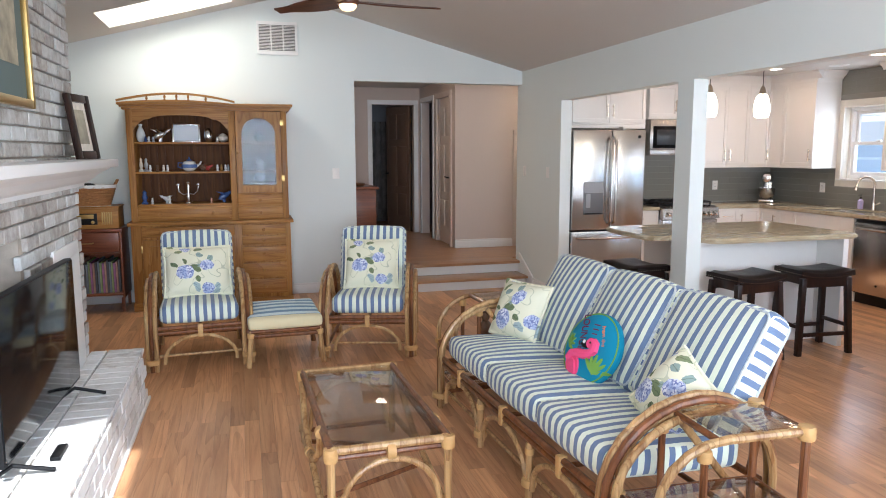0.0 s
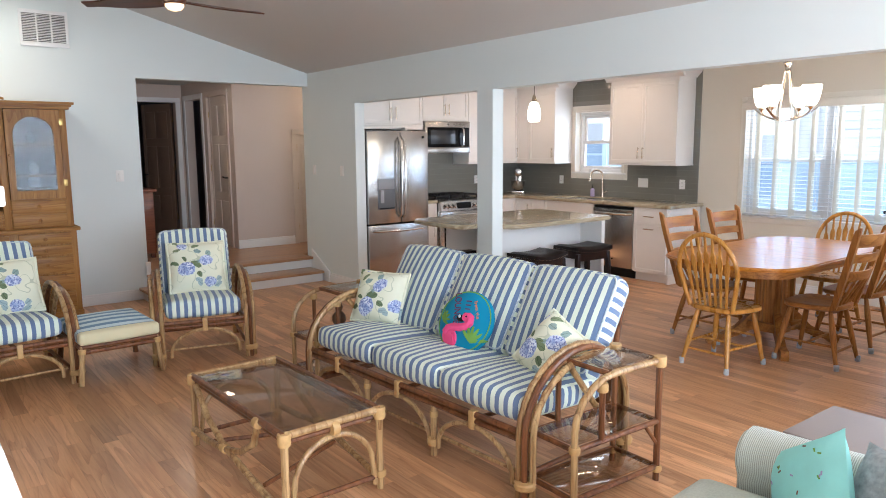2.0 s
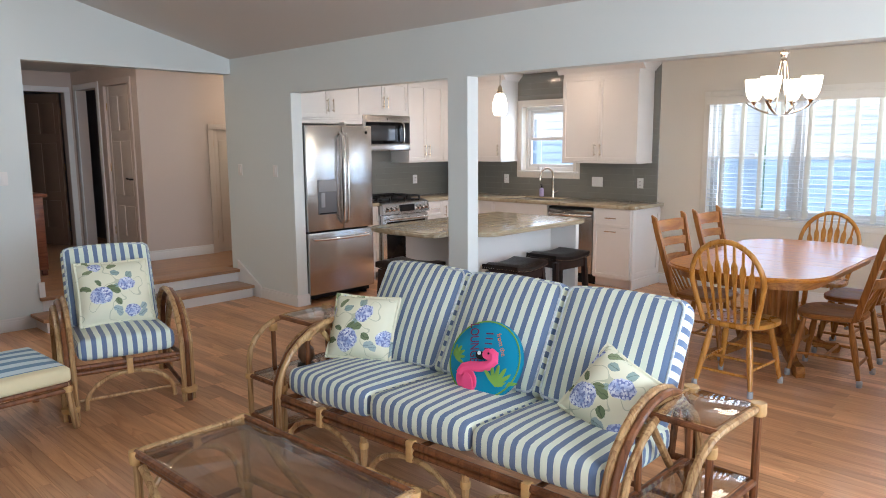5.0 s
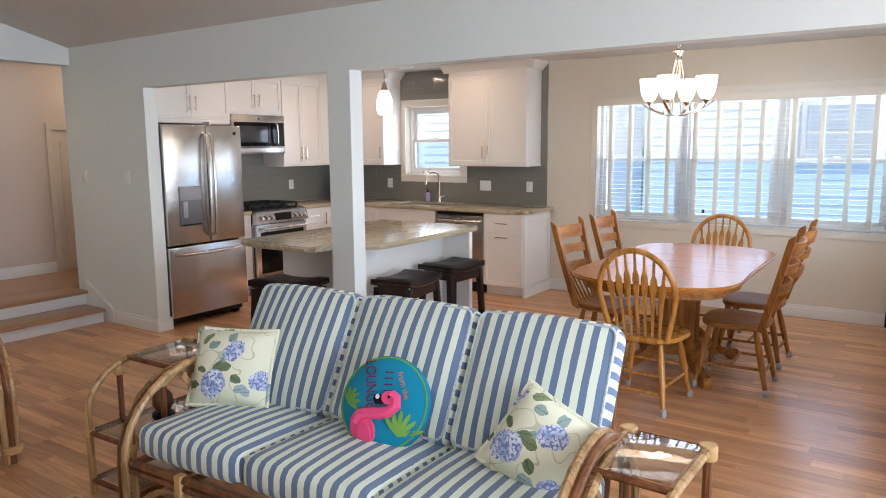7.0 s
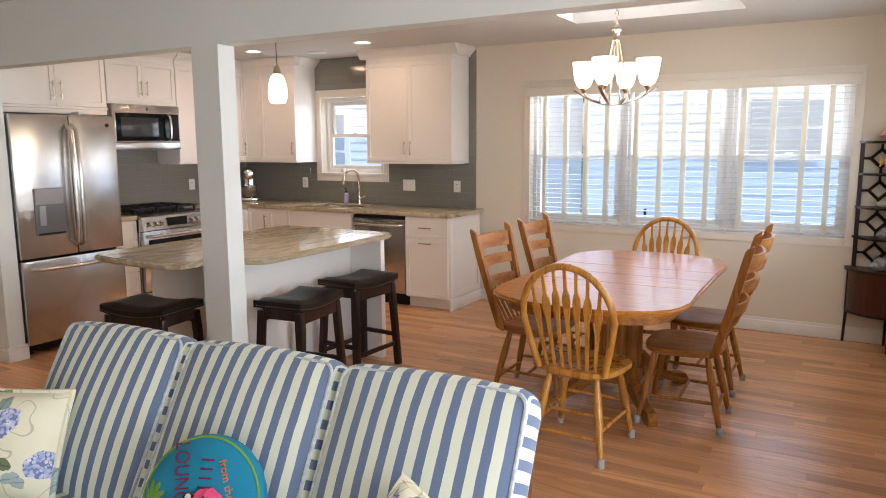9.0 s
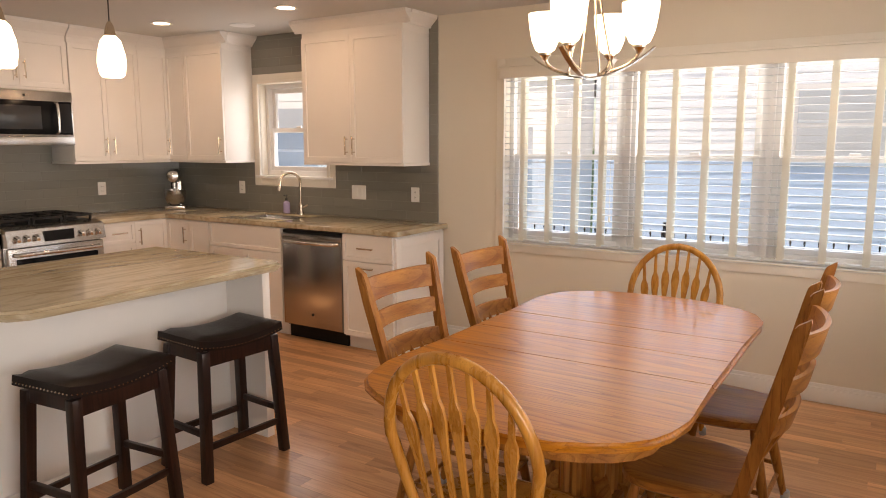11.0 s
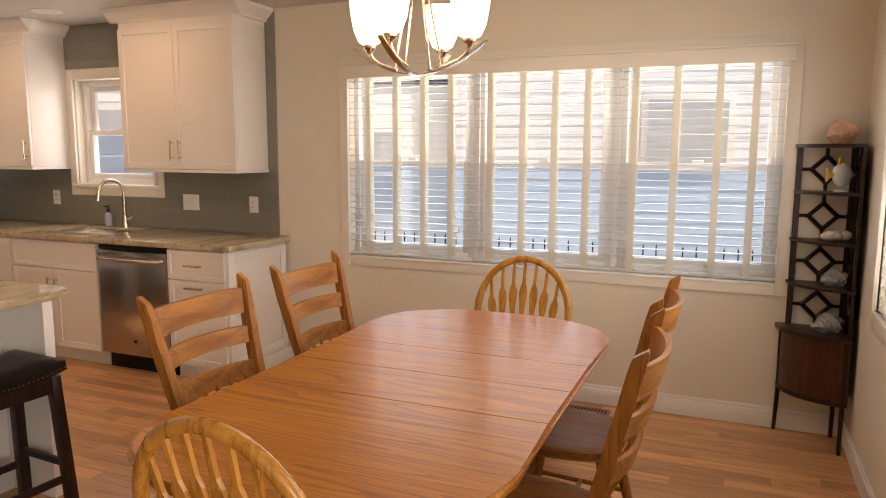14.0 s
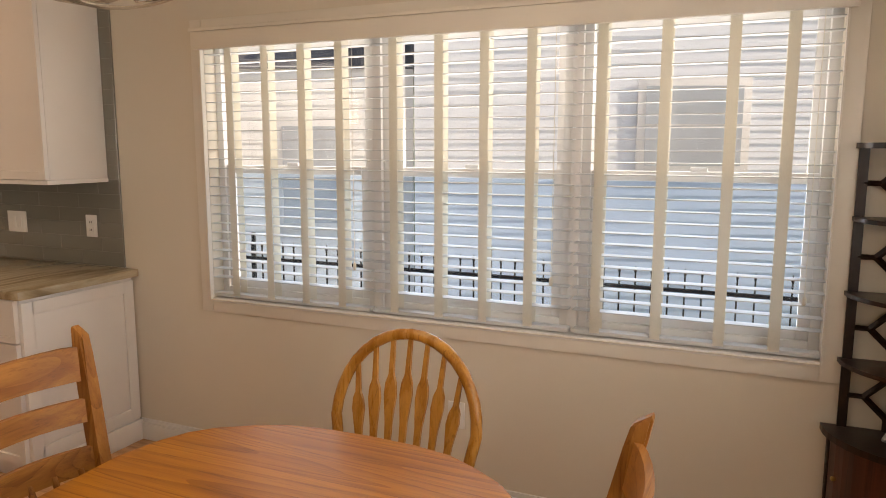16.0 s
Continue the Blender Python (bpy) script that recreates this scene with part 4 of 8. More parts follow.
for s in ((-0.75, -0.69, 0.7, 2.0), (0.69, 0.75, 0.7, 2.0), (-0.03, 0.03, 0.7, 2.0), (-0.69, -0.03, 0.7, 0.76), (0.03, 0.69, 0.7, 0.76), (-0.69, -0.03, 1.94, 2.0), (0.03, 0.69, 1.94, 2.0)):
    one("sash", "trim", win4, BX0 + 0.04, BX0 + 0.08, *s)
door4 = thing("patio_door", "wide white-framed glass patio door", "patio door", kind="structure")
for x in (-1.3, -0.2, 0.95, 2.04):
    one("stile", "trim", door4, x, x + 0.06, SOUTH - 0.1, SOUTH - 0.04, 0.02, 2.1)
for z in (0.02, 2.02):
    for a, c in ((-1.24, -0.2), (-0.14, 0.95), (1.01, 2.04)):
        one("rail", "trim", door4, a, c, SOUTH - 0.1, SOUTH - 0.04, z, z + 0.08)

# roof windows: lining and frame; the near one is unseen, added for the sun patch
for yy, a0, a1 in ((SKY_B, SKY_A[0], SKY_A[1]), (HEARTH_SUN_GAP, -1.25 / C, -0.42 / C)):
    t = thing("roof_window", "white-lined roof window in the sloping ceiling", "roof window", pose(RIDGE_X, 0, RIDGE_Z, 0, -tilt, 0), kind="structure")
    for s in ((a0, a0 + 0.03, *yy), (a1 - 0.03, a1, *yy), (a0 + 0.03, a1 - 0.03, yy[0], yy[0] + 0.03), (a0 + 0.03, a1 - 0.03, yy[1] - 0.03, yy[1])):
        one("frame", "trim", t, *s, 0.20, 0.32)
    if yy == SKY_B:
        one("pane", "frost", t, a0 + 0.03, a1 - 0.03, yy[0] + 0.03, yy[1] - 0.03, 0.27, 0.275, edge=0, label="milky acrylic pane")
t = thing("roof_window", "white-lined roof window over the dining table", "roof window", kind="structure")
for s in ((5.25, 5.29, 2.33, 3.56), (5.86, 5.9, 2.33, 3.56), (5.29, 5.86, 2.33, 2.37), (5.29, 5.86, 3.52, 3.56)):
    one("frame", "trim", t, *s, 2.90, 3.02)

# ---- outside ----
one_s("ground", "grass", -400, 400, -400, 400, -0.75, -0.55, label="lawn and drive around the house", cat="ground")
# unseen pale strip, made wide and bright to bounce sun onto the siding
one_s("drive", "concrete", 6.95, 10.5, -14, 20, -0.548, -0.53, label="unseen pale concrete drive, added to bounce sun onto the house fronts", cat="drive")


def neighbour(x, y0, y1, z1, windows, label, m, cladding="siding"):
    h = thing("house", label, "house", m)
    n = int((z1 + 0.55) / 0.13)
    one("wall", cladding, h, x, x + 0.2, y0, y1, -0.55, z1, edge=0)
    me = None
    for i in range(n):
        z = -0.5 + i * 0.13
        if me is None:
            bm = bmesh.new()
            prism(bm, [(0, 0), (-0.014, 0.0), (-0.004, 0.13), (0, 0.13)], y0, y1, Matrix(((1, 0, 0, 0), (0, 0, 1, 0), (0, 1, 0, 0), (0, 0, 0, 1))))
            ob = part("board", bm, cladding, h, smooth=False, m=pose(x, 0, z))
            me = ob.data
        else:
            ob = new("board", me)
            ob.parent = h
            ob.matrix_basis = pose(x, 0, z)
    for (a, c, lo, hi) in windows:
        w = one("window", "trim", h, x - 0.05, x - 0.03, a - 0.08, c + 0.08, lo - 0.08, hi + 0.08)
        one("pane", "far_pane", w, x - 0.056, x - 0.05, a, c, lo, (lo + hi) / 2 - 0.02, edge=0)
        one("pane", "far_pane", w, x - 0.056, x - 0.05, a, c, (lo + hi) / 2 + 0.02, hi, edge=0)
    bm = bmesh.new()
    prism(bm, [(-0.05, z1 - 0.02), (0.2, z1 + 0.10), (4.0, z1 + 0.9), (4.0, z1)], y0 - 0.4, y1 + 0.4, Matrix(((1, 0, 0, x), (0, 0, 1, 0), (0, 1, 0, 0), (0, 0, 0, 1))))
    part("roof", bm, "roofing", h, smooth=False)
    return h


neighbour(0, -8.5, 2.6, 3.7, [(-0.64, 0.3, 1.36, 2.14), (-5.2, -4.1, 1.2, 2.4)], "neighbouring house with pale blue-white lap siding", pose(11.5, 2.6, 0, 0, 0, 20))
# this house's siding colour is raised to make up for its shade
neighbour(0, 0.0, 9.0, 2.35, [(0.75, 1.35, 0.75, 1.75), (3.6, 4.5, 0.9, 2.0)], "farther pale house, siding lightened against its shade, with a dark shingled eave", pose(10.74, 5.12, 0, 0, 0, 24), "shade_lifted_siding")
fence = thing("fence", "black iron picket fence along the drive", "fence")
for z in (0.02, 0.44):
    one("rail", "iron", fence, 9.70, 9.73, -3.0, 9.0, z - 0.015, z + 0.015)
me = None
for i in range(96):
    y = -2.95 + i * 0.125
    if me is None:
        bm = bmesh.new()
        box(bm, -0.006, 0.006, -0.006, 0.006, -0.55, 0.55)
        lathe(bm, [(0.007, 0.55), (0.012, 0.57), (0.001, 0.62)], 6)
        ob = part("picket", bm, "iron", fence, m=pose(9.715, y, 0))
        me = ob.data
    else:
        ob = new("picket", me)
        ob.parent = fence
        ob.matrix_basis = pose(9.715, y, 0)
for y in (-1.1, 1.4, 3.9, 6.4):
    one("fence_post", "iron", fence, 9.70, 9.73, y - 0.016, y + 0.016, -0.55, 0.70)

# ---- kitchen ----
FX = 6.07  # front of the base cabinets by the window wall
BY = 7.33  # front of the base cabinets by the back wall


def shaker(parent, w, h, m, handle="none", drawer=False, name="door"):
    """A framed cabinet front, w by h, in local x and z, its face towards -y."""
    bm = bmesh.new()
    r = 0.055 if h > 0.25 else 0.035
    box(bm, 0.0015, w - 0.0015, -0.021, 0, 0.0015, h - 0.0015)
    front = [f for f in bm.faces if abs(sum(v.co.y for v in f.verts) / 4 + 0.021) < 1e-5]
    bmesh.ops.inset_region(bm, faces=front, thickness=r, depth=0.0)
    bmesh.ops.inset_region(bm, faces=front, thickness=0.003, depth=-0.009)
    d = part(name, bm, "cab", parent, m=m)
    if handle != "none":
        bm = bmesh.new()
        if handle == "flat":
            c, L = (w / 2, h / 2), min(0.14, w * 0.5)
            tube(bm, [(c[0] - L / 2, -0.052, c[1]), (c[0] + L / 2, -0.052, c[1])], 0.006, 8)
            ends = [(c[0] - L * 0.35, c[1]), (c[0] + L * 0.35, c[1])]
        else:
            x = 0.035 if "l" in handle else w - 0.035
            z0 = 0.06 if "b" in handle else h - 0.20
            tube(bm, [(x, -0.052, z0), (x, -0.052, z0 + 0.14)], 0.006, 8)
            ends = [(x, z0 + 0.02), (x, z0 + 0.12)]
        for x, z in ends:
            tube(bm, [(x, -0.02, z), (x, -0.052, z)], 0.0045, 6)
        part("handle", bm, "nickel", d, "brushed bar handle")
    return d


def cabinet(name, label, w, depth, z0, z1, m, fronts, toe=0.0):
    """A box of width w (local x), its front at y=0 and its body behind; fronts: (x, z, w, h, handle)."""
    t = thing(name, label, "cabinet", m)
    one("body", "cab", t, 0, w, 0.001, depth, z0 + toe, z1, edge=0.002)
    if toe:
        one("plinth", "cab", t, 0.0, w, 0.05, depth, z0, z0 + toe, edge=0.002)
    for x, z, fw, fh, hd in fronts:
        shaker(t, fw, fh, pose(x, 0, z), hd)
    return t


E_ = lambda y, x=FX: pose(x, y, 0, 0, 0, -90)
# window wall, local x runs towards -y
endcab = cabinet("base_cabinet", "white shaker base cabinet with two drawers at the counter's end", 0.46, 0.62, 0, 0.88, E_(5.27), [(0, 0.68, 0.46, 0.195, "flat"), (0, 0.11, 0.46, 0.565, "none")], 0.10)
bar("handle", "nickel", endcab, [(0.16, -0.052, 0.63), (0.30, -0.052, 0.63)], 0.006, label="brushed bar handle")
for x in (0.18, 0.28):
    bar("handle_foot", "nickel", endcab, [(x, -0.02, 0.63), (x, -0.052, 0.63)], 0.0045, 6)
one("end_panel", "cab", endcab, 0.46, 0.472, 0.0, 0.62, 0.0, 0.88, edge=0.002)
for s in ((0.05, 0.57, 0.80, 0.86), (0.05, 0.57, 0.12, 0.18), (0.0, 0.06, 0.12, 0.86), (0.56, 0.62, 0.12, 0.86)):
    one("end_rail", "cab", endcab, 0.472, 0.481, s[0], s[1], s[2], s[3], edge=0.002)
one("end_plinth", "cab", endcab, 0.472, 0.492, -0.01, 0.62, 0.0, 0.11, edge=0.004)
cabinet("base_cabinet", "white shaker sink cabinet with a false drawer front", 0.84, 0.62, 0, 0.88, E_(6.74), [(0, 0.68, 0.84, 0.195, "none"), (0, 0.11, 0.42, 0.565, "tr"), (0.42, 0.11, 0.42, 0.565, "tl")], 0.10)
cabinet("base_cabinet", "white shaker corner base cabinet", 0.58, 0.62, 0, 0.88, E_(7.325), [(0.02, 0.11, 0.30, 0.765, "tr"), (0.32, 0.11, 0.26, 0.765, "none")], 0.10)
B_ = lambda x, y=BY: pose(x, y, 0)
cabinet("base_cabinet", "white shaker drawer cabinet beside the range", 0.32, 0.60, 0, 0.88, B_(5.42), [(0, 0.70, 0.32, 0.175, "flat"), (0, 0.11, 0.32, 0.585, "flat")], 0.10)
cabinet("base_cabinet", "white shaker base cabinet in the back corner", 0.32, 0.60, 0, 0.88, B_(5.74), [(0, 0.11, 0.32, 0.765, "tl")], 0.10)
cabinet("base_cabinet", "narrow white base cabinet beside the fridge", 0.57, 0.60, 0, 0.88, B_(4.08), [(0.0, 0.70, 0.57, 0.175, "flat"), (0.0, 0.40, 0.57, 0.295, "flat"), (0, 0.11, 0.57, 0.285, "flat")], 0.10)

dw = thing("dishwasher", "stainless steel dishwasher under the counter", "dishwasher", E_(5.885))
one("body", "black", dw, 0.002, 0.608, 0.02, 0.60, 0.10, 0.87)
one("door_panel", "steel", dw, 0.004, 0.606, -0.025, 0.02, 0.12, 0.80, edge=0.006)
one("control_strip", "black", dw, 0.004, 0.606, -0.015, 0.02, 0.842, 0.87, edge=0.003)
one("top_rail", "steel", dw, 0.004, 0.606, -0.03, 0.02, 0.80, 0.84, edge=0.004)
one("kick_plate", "black", dw, 0.004, 0.606, 0.04, 0.08, 0.0, 0.10)
bar("handle", "steel_h", dw, [(0.03, -0.028, 0.79), (0.05, -0.062, 0.785), (0.30, -0.068, 0.782), (0.56, -0.062, 0.785), (0.58, -0.028, 0.79)], 0.013, 10)
turned("badge", "black", dw, [(0.012, 0), (0.012, 0.002)], 12, m=pose(0.31, -0.0255, 0.22, 90))

top = thing("counter", "grey-beige veined stone counter with rounded edge", "counter", kind="structure")
one("slab", "stone", top, FX - 0.035, EAST, 4.755, 5.98, 0.88, 0.92, edge=0.008)
one("slab", "stone", top, FX - 0.035, FX + 0.14, 5.981, 6.62, 0.88, 0.92, edge=0.002)
one("slab", "stone", top, 6.58, EAST, 5.981, 6.62, 0.88, 0.92, edge=0.002)
one("slab", "stone", top, FX - 0.035, EAST, 6.621, BY - 0.036, 0.88, 0.92, edge=0.002)
one("slab", "stone", top, 5.42, EAST, BY - 0.035, NORTH, 0.88, 0.92, edge=0.006)
tagged(one("counter_piece", "stone", None, 4.08, 4.655, BY - 0.035, NORTH, 0.88, 0.92, edge=0.006), "short stone counter beside the fridge", "counter", kind="structure")
sink = thing("sink", "stainless steel undermount sink", "sink")
for s in ((6.20, 6.22, 5.99, 6.61), (6.56, 6.58, 5.99, 6.61), (6.22, 6.56, 5.99, 6.01), (6.22, 6.56, 6.59, 6.61)):
    one("side", "steel", sink, *s, 0.70, 0.905, edge=0.002)
one("basin", "steel", sink, 6.20, 6.58, 5.99, 6.61, 0.685, 0.70, edge=0.002)
fau = thing("faucet", "brushed steel gooseneck kitchen faucet", "faucet", pose(6.62, 6.22, 0.92))
turned("base", "nickel", fau, [(0.028, 0), (0.026, 0.02), (0.018, 0.05), (0.022, 0.07), (0.014, 0.10)], 14)
pts = [(0, 0, 0.08), (0, 0, 0.28)] + arc((-0.085, 0, 0.28), 0.085, 0, 165, 12)
bar("neck", "nickel", fau, [(p[0], p[0] * -0.4, p[2]) for p in pts], 0.012, 10)
bar("spray_head", "nickel", fau, [(-0.166, 0.066, 0.305), (-0.175, 0.07, 0.25), (-0.18, 0.072, 0.215)], 0.014, 10, r2=0.018)
bar("lever", "nickel", fau, [(0, -0.02, 0.06), (0.0, -0.06, 0.075), (0.0, -0.085, 0.09)], 0.007, 8)
soap = thing("soap_bottle", "small lilac soap bottle with a dark pump", "bottle", pose(6.63, 6.40, 0.922))
turned("bottle", "lilac", soap, [(0.028, 0), (0.03, 0.01), (0.03, 0.09), (0.012, 0.11)], 14)
turned("pump", "black", soap, [(0.012, 0.11), (0.010, 0.135), (0.004, 0.137), (0.004, 0.155)], 10)
bar("nozzle", "black", soap, [(0.01, 0, 0.157), (-0.035, 0, 0.155)], 0.005, 6)
cup = tagged(turned("small_bowl", "white", None, [(0.015, 0), (0.028, 0.02), (0.032, 0.045), (0.029, 0.045), (0.02, 0.02), (0.005, 0.012)], 14, (6.72, 6.50, 1.247)), "small white cup on the window sill", "cup")


def mixer(m):
    t = thing("stand_mixer", "chrome stand mixer with a glass bowl", "mixer", m)
    bm = bmesh.new()
    box(bm, -0.10, 0.13, -0.09, 0.09, 0, 0.035, 0.012)
    part("base", bm, "chrome", t)
    one("column", "chrome", t, 0.06, 0.13, -0.05, 0.05, 0.035, 0.26, edge=0.02)
    turned("head", "chrome", t, [(0.01, -0.16), (0.05, -0.15), (0.066, -0.08), (0.068, 0.02), (0.06, 0.10), (0.03, 0.13), (0.005, 0.135)], 18, m=pose(0.0, 0, 0.31, 0, 90, 0))
    turned("bowl", "steel", t, [(0.05, 0.04), (0.07, 0.05), (0.095, 0.10), (0.10, 0.18), (0.097, 0.18), (0.09, 0.10), (0.02, 0.055)], 20, (-0.04, 0, 0))
    turned("cap", "silver", t, [(0.045, -0.01), (0.045, 0.01), (0.02, 0.018)], 14, m=pose(-0.165, 0, 0.31, 0, -90, 0))
    bar("whisk_shaft", "chrome", t, [(-0.04, 0, 0.25), (-0.04, 0, 0.16)], 0.012)
    return t


mixer(pose(6.40, 7.62, 0.922, 0, 0, 45))

# uppers


def upper(w, depth, m, fronts, label, z0=1.385, z1=2.345, crown=(True, False)):
    t = cabinet("wall_cabinet", label, w, depth, z0, z1, m, [(x, z0, fw, z1 - z0, h) for x, fw, h in fronts])
    one("light_rail", "cab", t, -0.006, w + 0.006, -0.018, depth, z0 - 0.022, z0 - 0.001, edge=0.004)
    one("soffit", "cab", t, 0, w, -0.01, depth, z1, KZ - 0.06, edge=0.002)
    bm = bmesh.new()
    prof = [(0, 2.39), (-0.018, 2.39), (-0.024, 2.405), (-0.05, 2.43), (-0.075, 2.455), (-0.08, KZ - 0.002), (0, KZ - 0.002)]
    ea, eb = (0.07 if crown[0] else 0.0), (0.07 if crown[1] else 0.0)
    prism(bm, prof, -ea, w + eb, Matrix(((0, 0, 1, 0), (1, 0, 0, 0), (0, 1, 0, 0), (0, 0, 0, 1))))
    part("crown", bm, "cab", t, "stepped white crown moulding", False)
    for on, x, s in ((crown[0], 0, -1), (crown[1], w, 1)):
        if on:
            bm = bmesh.new()
            prism(bm, [(-s * p, z) for p, z in [(q[0], q[1]) for q in prof]], 0.0, depth, Matrix(((1, 0, 0, x), (0, 0, 1, 0), (0, 1, 0, 0), (0, 0, 0, 1))))
            part("crown", bm, "cab", t, "", False)
    return t


upper(0.98, 0.335, pose(6.36, 5.90, 0, 0, 0, -90), [(0, 0.49, "br"), (0.49, 0.49, "bl")], "white two-door wall cabinet beside the sink window", crown=(True, True))
upper(0.765, 0.335, pose(6.36, 7.605, 0, 0, 0, -90), [(0.0, 0.26, "none"), (0.265, 0.50, "br")], "white corner wall cabinet", crown=(False, True))
U_ = lambda x, y: pose(x, y, 0)
upper(0.63, 0.33, U_(5.425, 7.61), [(0, 0.315, "br"), (0.315, 0.315, "bl")], "white two-door wall cabinet beside the microwave", crown=(False, False))
upper(0.30, 0.33, U_(6.056, 7.61), [(0, 0.30, "br")], "white single-door wall cabinet in the corner", crown=(False, False))
upper(0.77, 0.33, U_(4.645, 7.61), [(0, 0.385, "br"), (0.385, 0.385, "bl")], "white cabinet over the microwave", z0=1.968, crown=(False, False))
over = upper(1.115, 0.62, U_(3.31, 7.31), [(0.20, 0.455, "br"), (0.655, 0.455, "bl")], "white cabinet over the fridge", z0=1.885, crown=(False, False))
one("bottom_rail", "cab", over, 0.0, 1.115, -0.012, 0.62, 1.822, 1.862, edge=0.003)
one_s("fridge_panel", "cab", 4.09, 4.11, 7.20, NORTH, 0.925, 1.84, label="white panel beside the fridge", cat="panel")

mw = thing("microwave", "stainless over-range microwave with a dark window", "microwave", pose(4.65, 7.56, 1.517))
one("body", "steel", mw, 0, 0.76, 0.02, 0.37, 0, 0.425)
door = one("door", "steel_x", mw, 0.0, 0.76, -0.014, 0.02, 0.072, 0.423, edge=0.006)
one("window", "dark_glass", door, 0.035, 0.745, -0.018, -0.014, 0.085, 0.345, edge=0.004, label="black glass front")
one("inner_window", "smoked_pane", door, 0.085, 0.50, -0.0195, -0.018, 0.125, 0.305, edge=0.002, label="greyish viewing window")
one("control_panel", "black", door, 0.655, 0.735, -0.0195, -0.018, 0.10, 0.33, edge=0.002)
one("lower_vent", "steel_x", mw, 0.0, 0.76, -0.014, 0.02, 0.002, 0.069, edge=0.004)
bar("handle", "steel_h", door, [(0.615, -0.018, 0.335), (0.612, -0.055, 0.32), (0.61, -0.065, 0.215), (0.612, -0.055, 0.11), (0.615, -0.018, 0.095)], 0.013, 10)
turned("badge", "black", door, [(0.011, 0), (0.011, 0.002)], 12, m=pose(0.38, -0.0145, 0.384, 90))

rng = thing("range", "stainless gas range with black cast-iron grates", "range", pose(4.66, 7.28, 0))
one("body", "steel", rng, 0, 0.76, 0.02, 0.65, 0.02, 0.90)
oven = one("oven_door", "steel_x", rng, 0.01, 0.75, -0.03, 0.02, 0.20, 0.765, edge=0.008)
one("window", "dark_glass", oven, 0.065, 0.695, -0.034, -0.03, 0.235, 0.685, edge=0.004, label="black oven window")
one("drawer", "steel", rng, 0.01, 0.75, -0.025, 0.02, 0.04, 0.19, edge=0.006)
bar("handle", "steel_h", oven, [(0.05, -0.03, 0.72), (0.06, -0.08, 0.72), (0.70, -0.08, 0.72), (0.71, -0.03, 0.72)], 0.014, 10)
bm = bmesh.new()
prism(bm, [(0.02, 0.77), (-0.055, 0.78), (-0.03, 0.90), (0.06, 0.925), (0.06, 0.77)], 0.0, 0.76, Matrix(((0, 0, 1, 0), (1, 0, 0, 0), (0, 1, 0, 0), (0, 0, 0, 1))))
part("control_panel", bm, "steel", rng, smooth=False)
one("display", "black", rng, 0.27, 0.50, -0.052, -0.04, 0.80, 0.88, edge=0.002)
for x in (0.07, 0.14, 0.21, 0.56, 0.63, 0.70):
    turned("knob", "steel_h", rng, [(0.024, 0), (0.024, 0.012), (0.018, 0.02), (0.017, 0.042), (0.012, 0.045)], 14, m=pose(x, -0.044, 0.84, 102))
one("cooktop", "black", rng, 0.01, 0.75, 0.06, 0.64, 0.90, 0.925, edge=0.005)
for gx in (0.03, 0.275, 0.52):
    g = bmesh.new()
    for yy in (0.09, 0.61):
        box(g, gx, gx + 0.21, yy - 0.008, yy + 0.008, 0.955, 0.972)
    for xx in (gx, gx + 0.105, gx + 0.21):
        box(g, xx - 0.008, xx + 0.008, 0.09, 0.61, 0.9551, 0.9721)
    for xx in (gx, gx + 0.21):
        for yy in (0.1, 0.6):
            box(g, xx - 0.008, xx + 0.008, yy - 0.008, yy + 0.008, 0.925, 0.955)
    for yy in (0.23, 0.47):
        box(g, gx, gx + 0.21, yy - 0.006, yy + 0.006, 0.9552, 0.9718)
    part("grate", g, "iron", rng)
for x in (0.135, 0.625):
    for y in (0.2, 0.47):
        turned("burner", "iron", rng, [(0.05, 0.925), (0.05, 0.935), (0.035, 0.945), (0.03, 0.948)], 16, (x, y, 0))

fr = thing("refrigerator", "stainless French-door refrigerator with a dispenser", "refrigerator", pose(3.302, 6.85, 0) @ Matrix.Diagonal((1.10, 1, 1, 1)))
one("case", "black", fr, 0.002, 0.765, 0.06, 0.85, 0.03, 1.78)
for x0, x1 in ((0.0, 0.404), (0.409, 0.768)):
    one("door", "steel", fr, x0, x1, -0.03, 0.055, 0.735, 1.79, edge=0.012)
one("freezer_drawer", "steel", fr, 0.0, 0.768, -0.03, 0.055, 0.09, 0.72, edge=0.012)
for x, s in ((0.385, 1), (0.43, 1)):
    bar("handle", "steel_h", fr, [(x, -0.03, 1.72), (x, -0.075, 1.68), (x, -0.095, 1.30), (x, -0.09, 1.00), (x, -0.075, 0.83), (x, -0.03, 0.80)], 0.014, 10)
bar("handle", "steel_h", fr, [(0.06, -0.03, 0.655), (0.09, -0.075, 0.655), (0.38, -0.092, 0.65), (0.67, -0.075, 0.655), (0.70, -0.03, 0.655)], 0.014, 10)
disp = one("dispenser", "disp", fr, 0.115, 0.325, -0.036, -0.028, 0.90, 1.25, edge=0.004)
one("dispenser_hood", "steel_dim", disp, 0.12, 0.32, -0.044, -0.036, 1.13, 1.245, edge=0.003)
one("paddle", "steel_dim", disp, 0.140, 0.185, -0.048, -0.038, 0.975, 1.12, edge=0.004)
one("tray", "black", disp, 0.13, 0.31, -0.055, -0.036, 0.905, 0.92, edge=0.003)
turned("badge", "black", fr, [(0.016, 0), (0.016, 0.002)], 14, m=pose(0.70, -0.0305, 1.72, 90))
